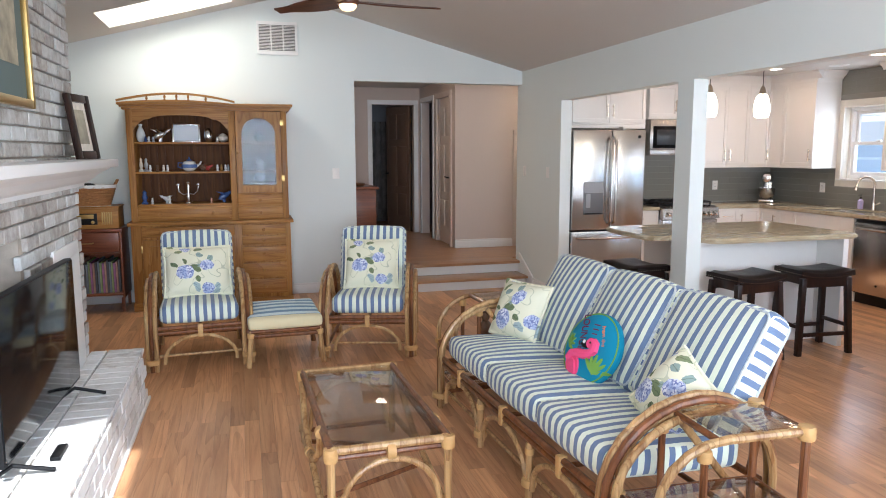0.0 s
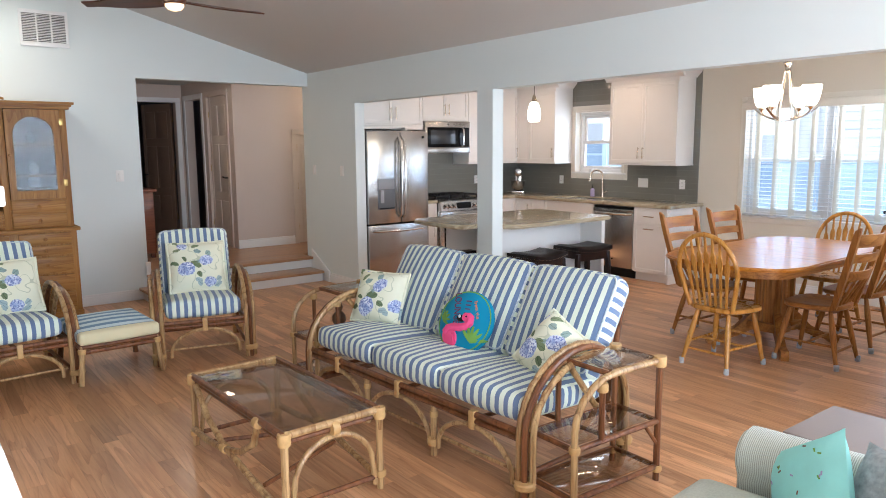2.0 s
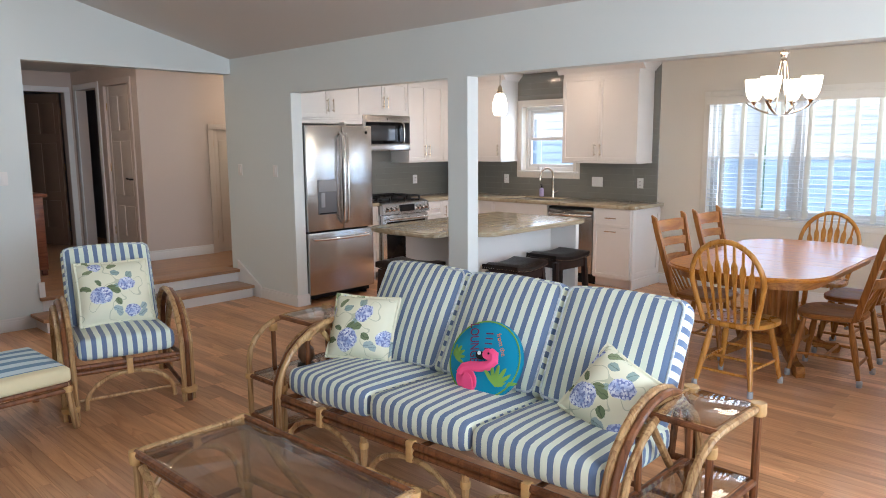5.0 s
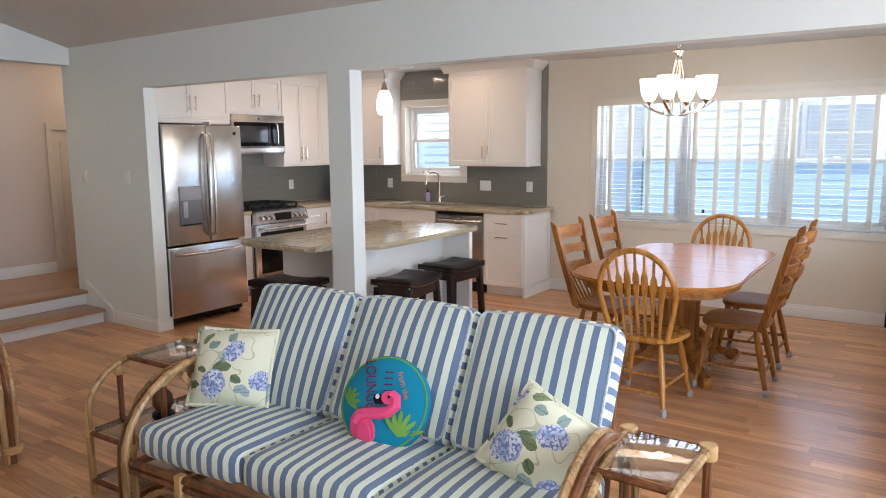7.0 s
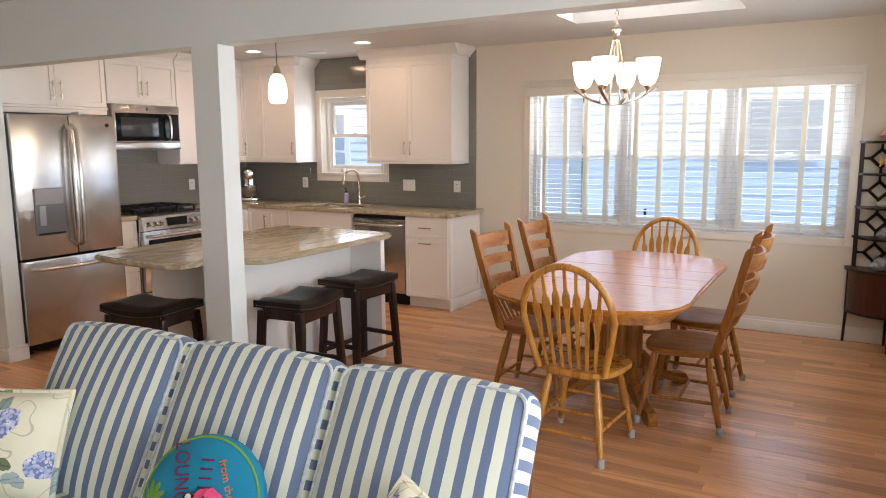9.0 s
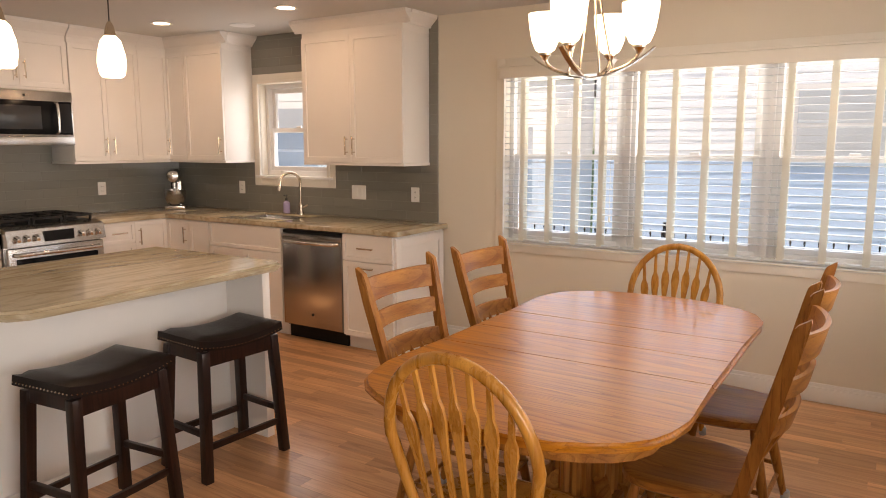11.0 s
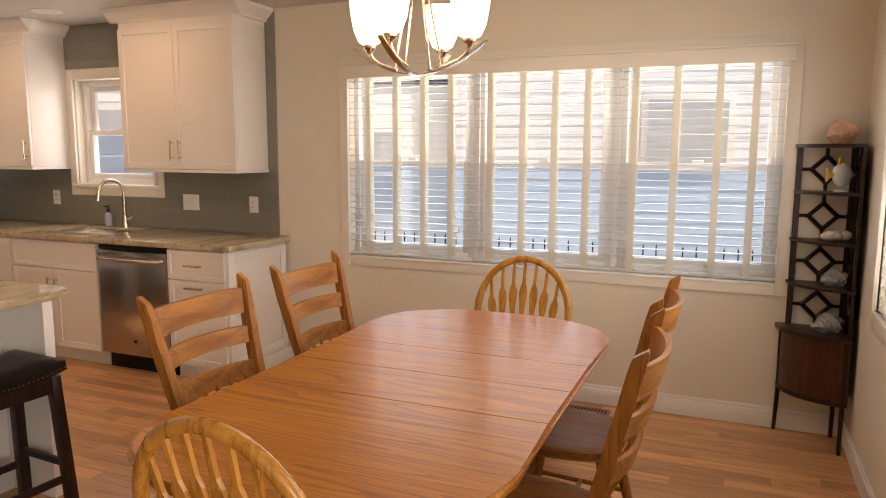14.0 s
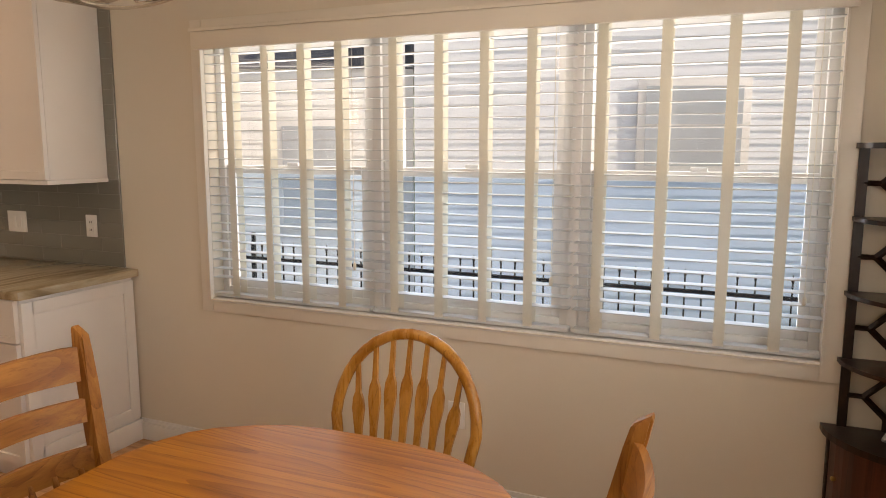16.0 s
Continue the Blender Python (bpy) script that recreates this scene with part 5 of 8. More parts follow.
for x in (0.03, 0.70):
    one("foot", "black", fr, x, x + 0.04, 0.07, 0.75, 0.0, 0.03)

# island
isl = thing("kitchen_island", "white-panelled island with a pale veined stone top", "island")
one("body", "cab", isl, 3.34, 4.56, 4.80, 5.46, 0.0, 0.878, edge=0.003)
one("end_panel", "cab", isl, 4.561, 4.61, 4.53, 5.46, 0.0, 0.878, edge=0.003)
one("base_rail", "cab", isl, 3.34, 4.56, 4.785, 4.80, 0.0, 0.11, edge=0.004)
one("base_rail", "cab", isl, 3.325, 3.34, 4.80, 5.46, 0.0, 0.11, edge=0.004)


def rounded(x0, x1, y0, y1, r, n=6):
    out = []
    for cx, cy, a in ((x1 - r, y1 - r, 0), (x0 + r, y1 - r, 90), (x0 + r, y0 + r, 180), (x1 - r, y0 + r, 270)):
        out += [(cx + r * math.cos(radians(a + 90 * i / n)), cy + r * math.sin(radians(a + 90 * i / n))) for i in range(n + 1)]
    return out


outline = [(4.70, 5.56), (3.06, 5.56)] + [(2.99 + 0.07 - 0.07 * math.sin(radians(a)), 5.49 + 0.07 * math.cos(radians(a))) for a in (15, 45, 75)]
outline += [(2.97, 5.30), (2.97, 4.86), (3.02, 4.80), (3.155, 4.80), (3.155, 4.795), (3.305, 4.795), (3.305, 4.60), (3.33, 4.535), (3.40, 4.49)]
outline += [(4.62, 4.49), (4.68, 4.515), (4.70, 4.57)]
bm = bmesh.new()
prism(bm, outline, 0.88, 0.92)
bmesh.ops.bevel(bm, geom=[e for e in bm.edges if abs(e.verts[0].co.z - e.verts[1].co.z) < 1e-5], offset=0.012, segments=3, affect="EDGES")
part("top", bm, "stone", isl, "pale veined stone top with rounded edge")


def stool(m, label):
    t = thing("bar_stool", label, "stool", m, group="stools at the island")
    n = 10
    bm = bmesh.new()
    grid = {}
    for i in range(n + 1):
        for j in range(n + 1):
            u, v = 2 * i / n - 1, 2 * j / n - 1
            sad = 0.028 * u * u
            edge = min(1.0, (1 - max(abs(u), abs(v)) ** 8))
            for s in (0, 1):
                z = 0.605 + sad + (0.052 * (0.55 + 0.45 * edge) if s else -0.012)
                k = 1.0 if s == 0 else 0.985
                grid[s, i, j] = bm.verts.new((u * 0.235 * k, v * 0.165 * k, z))
    for s in (0, 1):
        for i in range(n):
            for j in range(n):
                q = [grid[s, i, j], grid[s, i + 1, j], grid[s, i + 1, j + 1], grid[s, i, j + 1]]
                bm.faces.new(q if s else q[::-1])
    rim = [(i, 0) for i in range(n)] + [(n, j) for j in range(n)] + [(i, n) for i in range(n, 0, -1)] + [(0, j) for j in range(n, 0, -1)]
    for a, c in zip(rim, rim[1:] + rim[:1]):
        bm.faces.new((grid[0, a[0], a[1]], grid[0, c[0], c[1]], grid[1, c[0], c[1]], grid[1, a[0], a[1]]))
    part("seat", bm, "leather", t, "dark leather saddle seat")
    bm = bmesh.new()
    for i in range(24):
        u = -1 + 2 * (i + 0.5) / 24
        for y in (-0.166, 0.166):
            lathe(bm, [(0.004, 0), (0.003, 0.003)], 6, (0, 0, 0), pose(u * 0.235, y, 0.606 + 0.028 * u * u, 90 if y < 0 else -90))
    for j in range(16):
        v = -1 + 2 * (j + 0.5) / 16
        for x in (-0.236, 0.236):
            lathe(bm, [(0.004, 0), (0.003, 0.003)], 6, (0, 0, 0), pose(x, v * 0.165, 0.634, 0, 90 if x > 0 else -90))
    tagged(part("nail_heads", bm, "nickel", t, "row of small metal nail heads"), kind="stuff")
    for sx in (-1, 1):
        for sy in (-1, 1):
            bm = bmesh.new()
            box(bm, -0.021, 0.021, -0.021, 0.021, 0, 1, 0.004)
            for v in bm.verts:
                k = 1 - v.co.z
                v.co.x += sx * (0.195 + 0.03 * k)
                v.co.y += sy * (0.130 + 0.03 * k)
                v.co.z *= 0.60
            part("leg", bm, "walnut", t)
    for sy in (-1, 1):
        bm = bmesh.new()
        pr = [(-0.175, 0.53), (0.175, 0.53)] + [(0.175 - 0.35 * i / 8, 0.60 + 0.02 * (2 * i / 8 - 1) ** 2) for i in range(9)]
        prism(bm, pr, sy * 0.135 - 0.01, sy * 0.135 + 0.01, Matrix(((1, 0, 0, 0), (0, 0, 1, 0), (0, 1, 0, 0), (0, 0, 0, 1))))
        part("apron", bm, "walnut", t, smooth=False)
        one("stretcher", "walnut", t, -0.19, 0.19, sy * 0.152 - 0.01, sy * 0.152 + 0.01, 0.145, 0.175)
    for sx in (-1, 1):
        one("apron", "walnut", t, sx * 0.195 - 0.01, sx * 0.195 + 0.01, -0.12, 0.12, 0.55, 0.62)
        one("stretcher", "walnut", t, sx * 0.215 - 0.01, sx * 0.215 + 0.01, -0.13, 0.13, 0.205, 0.235)
    return t


st = stool(pose(4.29, 4.53, 0, 0, 0, -4), "dark wooden saddle stool with a leather seat at the island")
copy_thing(st, pose(3.62, 4.48, 0, 0, 0, 6))
copy_thing(st, pose(3.07, 5.12, 0, 0, 0, 97))

# pendants, recessed lamps


def pendant(x, y):
    t = thing("pendant_lamp", "white opal glass pendant lamp, lit", "pendant lamp", pose(x, y, 0), group="pendants over the island")
    turned("canopy", "nickel", t, [(0.06, KZ - 0.001), (0.06, KZ - 0.012), (0.015, KZ - 0.03)], 18)
    bar("cord", "black", t, [(0, 0, KZ - 0.02), (0, 0, 2.10)], 0.003, 6)
    turned("cap", "nickel", t, [(0.006, 2.11), (0.018, 2.09), (0.028, 2.045), (0.03, 2.04)], 14)
    turned("shade", "shade", t, [(0.022, 2.045), (0.045, 2.02), (0.062, 1.96), (0.066, 1.91), (0.058, 1.86), (0.045, 1.845), (0.02, 1.846)], 20, label="lit opal glass shade")
    return t


pendant(4.19, 5.11)
pendant(3.68, 5.11)
for x, y in ((5.86, 5.58), (5.80, 6.88), (4.70, 6.60), (4.70, 5.85)):
    t = thing("recessed_light", "round white recessed ceiling light, lit", "ceiling light", pose(x, y, KZ), group="recessed lights")
    bm = bmesh.new()
    lathe(bm, [(0.062, -0.001), (0.085, -0.001), (0.085, -0.006), (0.062, -0.004)], 24, cap=False)
    part("trim_ring", bm, "trim", t)
    turned("lamp_face", "bulb", t, [(0.062, -0.0005), (0.062, -0.003)], 20, label="glowing lamp face")
    lamp("recessed_lamp", "AREA", pose(x, y, KZ - 0.02), 2.0, (1.0, 0.64, 0.40), size=(0.12, 0.12))
cv = thing("ceiling_register", "white round ceiling vent", "vent", pose(6.2, 6.4, KZ))
turned("ring", "trim", cv, [(0.10, -0.0005), (0.10, -0.006), (0.06, -0.012), (0.02, -0.012)], 20)

for y, g, k in ((5.05, 1, "socket"), (5.62, 2, "switch"), (7.02, 1, "socket")):
    plate(pose(EAST - 0.012, y, 1.13, 0, 0, -90), k, "white outlet plate on the grey tile", g)
plate(pose(5.85, NORTH - 0.012, 1.13), "socket", "white outlet plate on the grey tile")
plate(pose(EAST - 0.001, 2.982, 0.41, 0, 0, -90), "socket", "white outlet plate under the dining window")

# ---- living room: rattan furniture ----


def ring(name, parent, p, r, h, axis="z", material="cane"):
    """A cane binding round a joint."""
    rot = {"z": (0, 0), "x": (0, 90), "y": (90, 0)}[axis]
    return turned(name, material, parent, [(r, -h / 2), (r * 1.1, -h / 4), (r * 1.06, 0), (r * 1.1, h / 4), (r, h / 2)], 10, m=pose(*p, rot[0], rot[1], 0))


def hoop(x, front, back, top, low=0.30, end=0.0):
    """The line of an arm: up from the front foot, over in a wide curve, down behind."""
    mid = (front + back) / 2 + 0.02
    pts = [(x, front, end), (x, front, low)]
    pts += [(x, mid + (front - mid) * math.cos(radians(a)), low + (top - low) * math.sin(radians(a))) for a in range(12, 91, 13)]
    pts += [(x, mid + (back - mid) * math.sin(radians(a)), low + (top - low) * math.cos(radians(a))) for a in range(12, 91, 13)]
    return pts + [(x, back, end)]


def rattan_seat(name, label, category, half, count, m, group=""):
    """Rattan seating: hoop arms, arched front, boxed cushions. Front towards -y, half the inner width, count of cushions."""
    t = thing(name, label, category, m, group)
    f, b = -0.42, 0.30
    for s in (-1, 1):
        for k, (dx, dt, df) in enumerate(((0.0, 0.0, 0.0), (0.03, -0.012, 0.004), (0.058, -0.05, 0.03))):
            bar("arm_pole", "rattan" if k != 1 else "rattan_dark", t, hoop(s * (half + 0.02 + dx), f - 0.02 + df, b + 0.04 - df, 0.655 + dt), 0.016, 8, knots=4)
        bar("arm_brace", "rattan", t, [(s * (half + 0.03), 0.12, 0.30), (s * (half + 0.03), -0.13, 0.60)], 0.016)
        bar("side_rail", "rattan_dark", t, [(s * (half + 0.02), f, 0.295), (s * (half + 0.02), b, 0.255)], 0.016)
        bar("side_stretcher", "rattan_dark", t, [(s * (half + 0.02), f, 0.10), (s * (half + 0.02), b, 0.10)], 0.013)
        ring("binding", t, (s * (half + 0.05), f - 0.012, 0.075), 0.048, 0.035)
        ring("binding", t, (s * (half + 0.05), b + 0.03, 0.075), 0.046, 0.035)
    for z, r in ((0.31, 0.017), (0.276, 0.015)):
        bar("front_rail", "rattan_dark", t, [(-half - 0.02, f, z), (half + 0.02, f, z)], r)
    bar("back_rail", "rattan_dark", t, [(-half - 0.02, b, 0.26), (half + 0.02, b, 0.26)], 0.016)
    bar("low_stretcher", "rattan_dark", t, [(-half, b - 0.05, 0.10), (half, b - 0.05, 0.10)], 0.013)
    bar("top_rail", "rattan_dark", t, [(-half + 0.04, 0.42, 0.76), (half - 0.04, 0.42, 0.76)], 0.017)
    bays = count
    w = 2 * half / bays
    for i in range(bays):
        x0, x1 = -half + i * w + 0.02, -half + (i + 1) * w - 0.02
        c, rr = (x0 + x1) / 2, (x1 - x0) / 2 - 0.015
        bar("arch", "rattan", t, [(x0 + 0.015, f - 0.004, 0.05)] + [(c - rr * math.cos(radians(a)), f - 0.004, 0.075 + 0.175 * math.sin(radians(a))) for a in range(10, 171, 16)] + [(x1 - 0.015, f - 0.004, 0.05)], 0.013, knots=3)
        one("binding", "cane", t, c - 0.018, c + 0.018, f - 0.024, f + 0.018, 0.235, 0.332, edge=0.008)
        bar("slat", "rattan_dark", t, [(c, f, 0.285), (c, b, 0.25)], 0.012)
    bar("front_stretcher", "rattan", t, [(-half, f + 0.02, 0.105), (half, f + 0.02, 0.105)], 0.010)
    for i in range(1, bays):
        x = -half + i * w
        bar("leg", "rattan", t, [(x, f - 0.002, 0.0), (x, f - 0.002, 0.27)], 0.018, knots=2)
        ring("binding", t, (x, f - 0.002, 0.075), 0.034, 0.035)
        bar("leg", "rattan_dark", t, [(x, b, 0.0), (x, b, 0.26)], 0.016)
        ring("binding", t, (x, f - 0.002, 0.225), 0.021, 0.03)
    cw = 2 * (half - 0.005) / count
    for i in range(count):
        x = -half + 0.005 + (i + 0.5) * cw
        bm = bmesh.new()
        soft_box(bm, cw - 0.004, 0.64, 0.130, 0.042, 0.016)
        part("seat_cushion", bm, "stripe", t, "blue and cream striped seat cushion", m=pose(x, f + 0.335, 0.385, -3.5))
        bm = bmesh.new()
        soft_box(bm, cw - 0.004, 0.57, 0.135, 0.048, 0.022)
        k = part("back_cushion", bm, "stripe", t, "blue and cream striped back cushion", m=pose(x, 0.275, 0.655 if half < 0.5 else 0.665, 66 if half < 0.5 else 60))
        for s, zz in ((1, 0.061), (-1, -0.061)):
            bm = bmesh.new()
            hw, hd, cr = cw / 2 - 0.019, 0.268, 0.035
            seam = []
            for qx, qy, a0 in ((1, 1, 0), (-1, 1, 90), (-1, -1, 180), (1, -1, 270)):
                seam += [(qx * (hw - cr) + cr * math.cos(radians(a0 + d)), qy * (hd - cr) + cr * math.sin(radians(a0 + d)), zz) for d in (0, 30, 60, 90)]
            tube(bm, seam, 0.006, 6, closed=True)
            part("piping", bm, "piping", k, "striped piping cord")
    for i in range(4):
        x = -half + (i + 0.5) * half / 2
        bar("back_slat", "rattan_dark", t, [(x, 0.20, 0.27), (x, 0.42, 0.76)], 0.012)
    bar("back_stay", "rattan_dark", t, [(-half + 0.04, 0.30, 0.25), (-half + 0.04, 0.42, 0.76)], 0.016)
    bar("back_stay", "rattan_dark", t, [(half - 0.04, 0.30, 0.25), (half - 0.04, 0.42, 0.76)], 0.016)
    return t


SOFA = pose(1.60, 3.17, 0, 0, 0, -86.8)
rattan_seat("sofa", "three-seat rattan sofa with blue and cream striped cushions", "sofa", 0.90, 3, SOFA)
rattan_seat("armchair", "rattan armchair with blue and cream striped cushions", "armchair", 0.285, 1, pose(-0.385, 5.76, 0, 0, 0, 3.5), "rattan armchairs")
rattan_seat("armchair", "rattan armchair with striped cushions, turned towards the hearth", "armchair", 0.285, 1, pose(0.965, 5.69, 0, 0, 0, -14.5), "rattan armchairs")


def throw_pillow(m, w, h, label):
    t = thing("throw_pillow", label, "pillow", m, "floral pillows")
    bm = bmesh.new()
    pillow(bm, w, h, 0.19, 18, 0.62, 2.4)
    part("cover", bm, "floral", t)
    pts = []
    n = 14
    for i in range(n):
        u = 2 * i / n - 1
        pts.append((u * w / 2, -h / 2 * (1 - 0.05 * (1 - u * u)), 0))
    for i in range(n):
        v = 2 * i / n - 1
        pts.append((w / 2 * (1 - 0.05 * (1 - v * v)), v * h / 2, 0))
    for i in range(n):
        u = 1 - 2 * i / n
        pts.append((u * w / 2, h / 2 * (1 - 0.05 * (1 - u * u)), 0))
    for i in range(n):
        v = 1 - 2 * i / n
        pts.append((-w / 2 * (1 - 0.05 * (1 - v * v)), v * h / 2, 0))
    bar("piping", "floral", t, pts, 0.010, 6, closed=True)
    return t


throw_pillow(SOFA @ pose(-0.765, 0.02, 0.615, 64, 0, 20), 0.38, 0.35, "cream pillow with blue hydrangeas on the sofa")
throw_pillow(SOFA @ pose(0.705, 0.03, 0.565, 58, 0, 6) @ pose(0, 0, 0, 0, 0, -27), 0.31, 0.33, "cream pillow with blue hydrangeas slumped against the sofa arm")
throw_pillow(pose(-0.385, 5.76, 0, 0, 0, 3.5) @ pose(0.0, 0.04, 0.645, 64, 0, 0), 0.50, 0.40, "cream floral pillow on the armchair")
throw_pillow(pose(0.965, 5.69, 0, 0, 0, -14.5) @ pose(0.0, 0.04, 0.655, 64, 0, 0), 0.44, 0.42, "cream floral pillow on the armchair")

# flamingo pillow: local z faces out, y up
fl = thing("flamingo_pillow", "round turquoise pillow with a pink flamingo applique", "pillow", SOFA @ pose(0.055, 0.05, 0.585, 64, 0, 9) @ Matrix.Scale(0.92, 4) @ pose(0, 0, 0, 0, 0, 4))
bm = bmesh.new()
lathe(bm, [(0.001, -0.055), (0.12, -0.05), (0.18, -0.03), (0.205, 0.0), (0.205, 0.02), (0.185, 0.045), (0.12, 0.062), (0.001, 0.068)], 36, cap=False)
bmesh.ops.remove_doubles(bm, verts=bm.verts, dist=0.002)
part("cover", bm, "turq", fl)
bm = bmesh.new()
tube(bm, [(0.196 * math.cos(2 * math.pi * i / 40), 0.196 * math.sin(2 * math.pi * i / 40), 0.036) for i in range(40)], 0.004, 6, closed=True)
part("edge_cord", bm, "leafy", fl)


def face(x, y, lift=0.0):
    r = math.hypot(x, y)
    return 0.068 - 0.006 * (r / 0.12) ** 2 - max(0.0, r - 0.12) ** 1.3 * 0.6 + lift


def patch(name, material, outline, thick=0.006, label=""):
    bm = bmesh.new()
    c = (sum(p[0] for p in outline) / len(outline), sum(p[1] for p in outline) / len(outline))
    lo = [bm.verts.new((x, y, face(x, y) - 0.008)) for x, y in outline]
    hi = [bm.verts.new((c[0] + (x - c[0]) * 0.94, c[1] + (y - c[1]) * 0.94, face(x, y) + thick)) for x, y in outline]
    n = len(lo)
    for i in range(n):
        bm.faces.new((lo[i], lo[(i + 1) % n], hi[(i + 1) % n], hi[i]))
    bmesh.ops.triangle_fill(bm, use_beauty=True, edges=[e for e in bm.edges if e.verts[0] in hi and e.verts[1] in hi])
    return part(name, bm, material, fl, label)


def blob(cx, cy, rx, ry, turn=0.0, n=16):
    k = radians(turn)
    return [(cx + rx * math.cos(a) * math.cos(k) - ry * math.sin(a) * math.sin(k), cy + rx * math.cos(a) * math.sin(k) + ry * math.sin(a) * math.cos(k)) for a in [2 * math.pi * i / n for i in range(n)]]


patch("flamingo_body", "pink", blob(-0.075, -0.115, 0.07, 0.06, -45), 0.012, "pink plush body")
patch("flamingo_wing", "pink", blob(-0.06, -0.135, 0.033, 0.055, 10), 0.020, "pink plush wing")
bm = bmesh.new()
neck = [(-0.11, -0.085), (-0.09, -0.055), (-0.05, -0.045), (0.0, -0.045), (0.045, -0.035), (0.07, -0.01), (0.068, 0.018), (0.045, 0.03)]
tube(bm, [(x, y, face(x, y, 0.002)) for x, y in neck], 0.026, 8)
part("flamingo_neck", bm, "pink", fl)
patch("flamingo_head", "pink", blob(0.04, 0.02, 0.032, 0.03), 0.018)
patch("flamingo_beak", "black", blob(-0.005, 0.012, 0.026, 0.022, -30), 0.016, "black felt beak")
patch("beak_patch", "white", blob(-0.008, 0.022, 0.009, 0.011), 0.021)
patch("eye", "black", blob(0.048, 0.022, 0.006, 0.006), 0.028)
for cx, cy, spread, base in ((0.09, -0.13, (15, 40, 62, 84, 106, 130), 0.095), (-0.16, 0.0, (0, 30, 60, 90, 120, -30), 0.06)):
    for a in spread:
        patch("leaf", "leafy", blob(cx + base * 0.5 * math.cos(radians(a)), cy + base * 0.5 * math.sin(radians(a)), base * 0.60, 0.0095, a), 0.007, "green felt leaf")


def lettering(name, body, size, m, parent, material, label):
    cu = bpy.data.curves.new(name, "FONT")
    cu.body, cu.size, cu.extrude, cu.align_x, cu.align_y = body, size, 0.0015, "CENTER", "CENTER"
    ob = new(name, cu)
    me = bpy.data.meshes.new_from_object(ob)
    bpy.data.objects.remove(ob)
    me.materials.append(M[material])
    ob = new(name, me)
    ob.parent = parent
    ob.matrix_basis = m
    ob["label"] = label
    return ob


lettering("lettering", "LOUNGE", 0.056, pose(-0.055, 0.075, 0.0665, 0, 0, -82) @ Matrix.Diagonal((0.9, 1.25, 1, 1)), fl, "maroon", "dark red stitched word LOUNGE")
for i in range(4):
    one("letter_bar", "maroon", fl, 0.005, 0.045, 0.125 - i * 0.026, 0.131 - i * 0.026, 0.060, 0.0665, edge=0.001)
lettering("lettering", "from the", 0.034, pose(0.095, 0.075, 0.0615, 0, 0, -68), fl, "orange", "orange script words from the")

# coffee table
ct = thing("coffee_table", "low rattan coffee table with a smoked glass top", "coffee table", pose(0.515, 3.24, 0, 0, 0, 1.5))
HX, HY, HZ = 0.245, 0.53, 0.39
for sx in (-1, 1):
    bar("long_rail", "rattan_dark", ct, [(sx * HX, -HY, HZ), (sx * HX, HY, HZ)], 0.017, knots=3)
    bar("long_rail", "rattan_dark", ct, [(sx * (HX - 0.012), -HY, HZ - 0.032), (sx * (HX - 0.012), HY, HZ - 0.032)], 0.013)
    for sy in (-1, 1):
        bar("leg", "rattan", ct, [(sx * HX, sy * HY, HZ + 0.005), (sx * HX, sy * HY, 0.0)], 0.017, knots=2)
        ring("binding", ct, (sx * HX, sy * HY, HZ - 0.015), 0.028, 0.055)
        ring("binding", ct, (sx * HX, sy * HY, 0.075), 0.027, 0.03)
    # two long bent canes crossing on each side
    bar("side_cane", "rattan", ct, [(sx * (HX + 0.012), HY * 0.86, HZ - 0.03), (sx * (HX + 0.02), HY * 0.55, 0.24), (sx * (HX + 0.02), HY * 0.2, 0.155), (sx * (HX + 0.018), -HY * 0.3, 0.10), (sx * (HX + 0.012), -HY * 0.96, 0.035)], 0.016, knots=2)
    bar("side_cane", "rattan", ct, [(sx * (HX + 0.012), HY * 0.97, 0.10), (sx * (HX + 0.02), HY * 0.6, 0.105), (sx * (HX + 0.022), HY * 0.2, 0.13), (sx * (HX + 0.018), -HY * 0.2, 0.18), (sx * (HX + 0.014), -HY * 0.48, 0.27), (sx * (HX + 0.01), -HY * 0.55, HZ - 0.02)], 0.016, knots=2)
    ring("binding", ct, (sx * (HX + 0.02), HY * 0.15, 0.14), 0.024, 0.05, "y")
    ring("binding", ct, (sx * (HX + 0.01), -HY * 0.55, HZ - 0.01), 0.024, 0.04, "y")
for sy in (-1, 1):
    bar("end_rail", "rattan", ct, [(-HX, sy * HY, HZ), (HX, sy * HY, HZ)], 0.017, knots=2)
    bar("end_rail", "rattan_dark", ct, [(-HX, sy * (HY - 0.012), HZ - 0.034), (HX, sy * (HY - 0.012), HZ - 0.034)], 0.013)
    bar("end_arch", "rattan", ct, [(-HX + 0.028, sy * HY, 0.03)] + [(-0.205 * math.cos(radians(a)), sy * HY, 0.13 + 0.20 * math.sin(radians(a))) for a in range(0, 181, 15)] + [(HX - 0.028, sy * HY, 0.03)], 0.013, knots=3)
    bar("low_stretcher", "rattan_dark", ct, [(-HX, sy * HY, 0.065), (HX, sy * HY, 0.065)], 0.013)
    ring("binding", ct, (0, sy * HY, HZ - 0.025), 0.034, 0.035, "x")
bar("brace", "rattan_dark", ct, [(-HX, HY * 0.6, 0.09), (HX, HY * 0.2, 0.09)], 0.012)
bar("brace", "rattan_dark", ct, [(-HX, -HY * 0.6, 0.09), (HX, -HY * 0.2, 0.09)], 0.012)
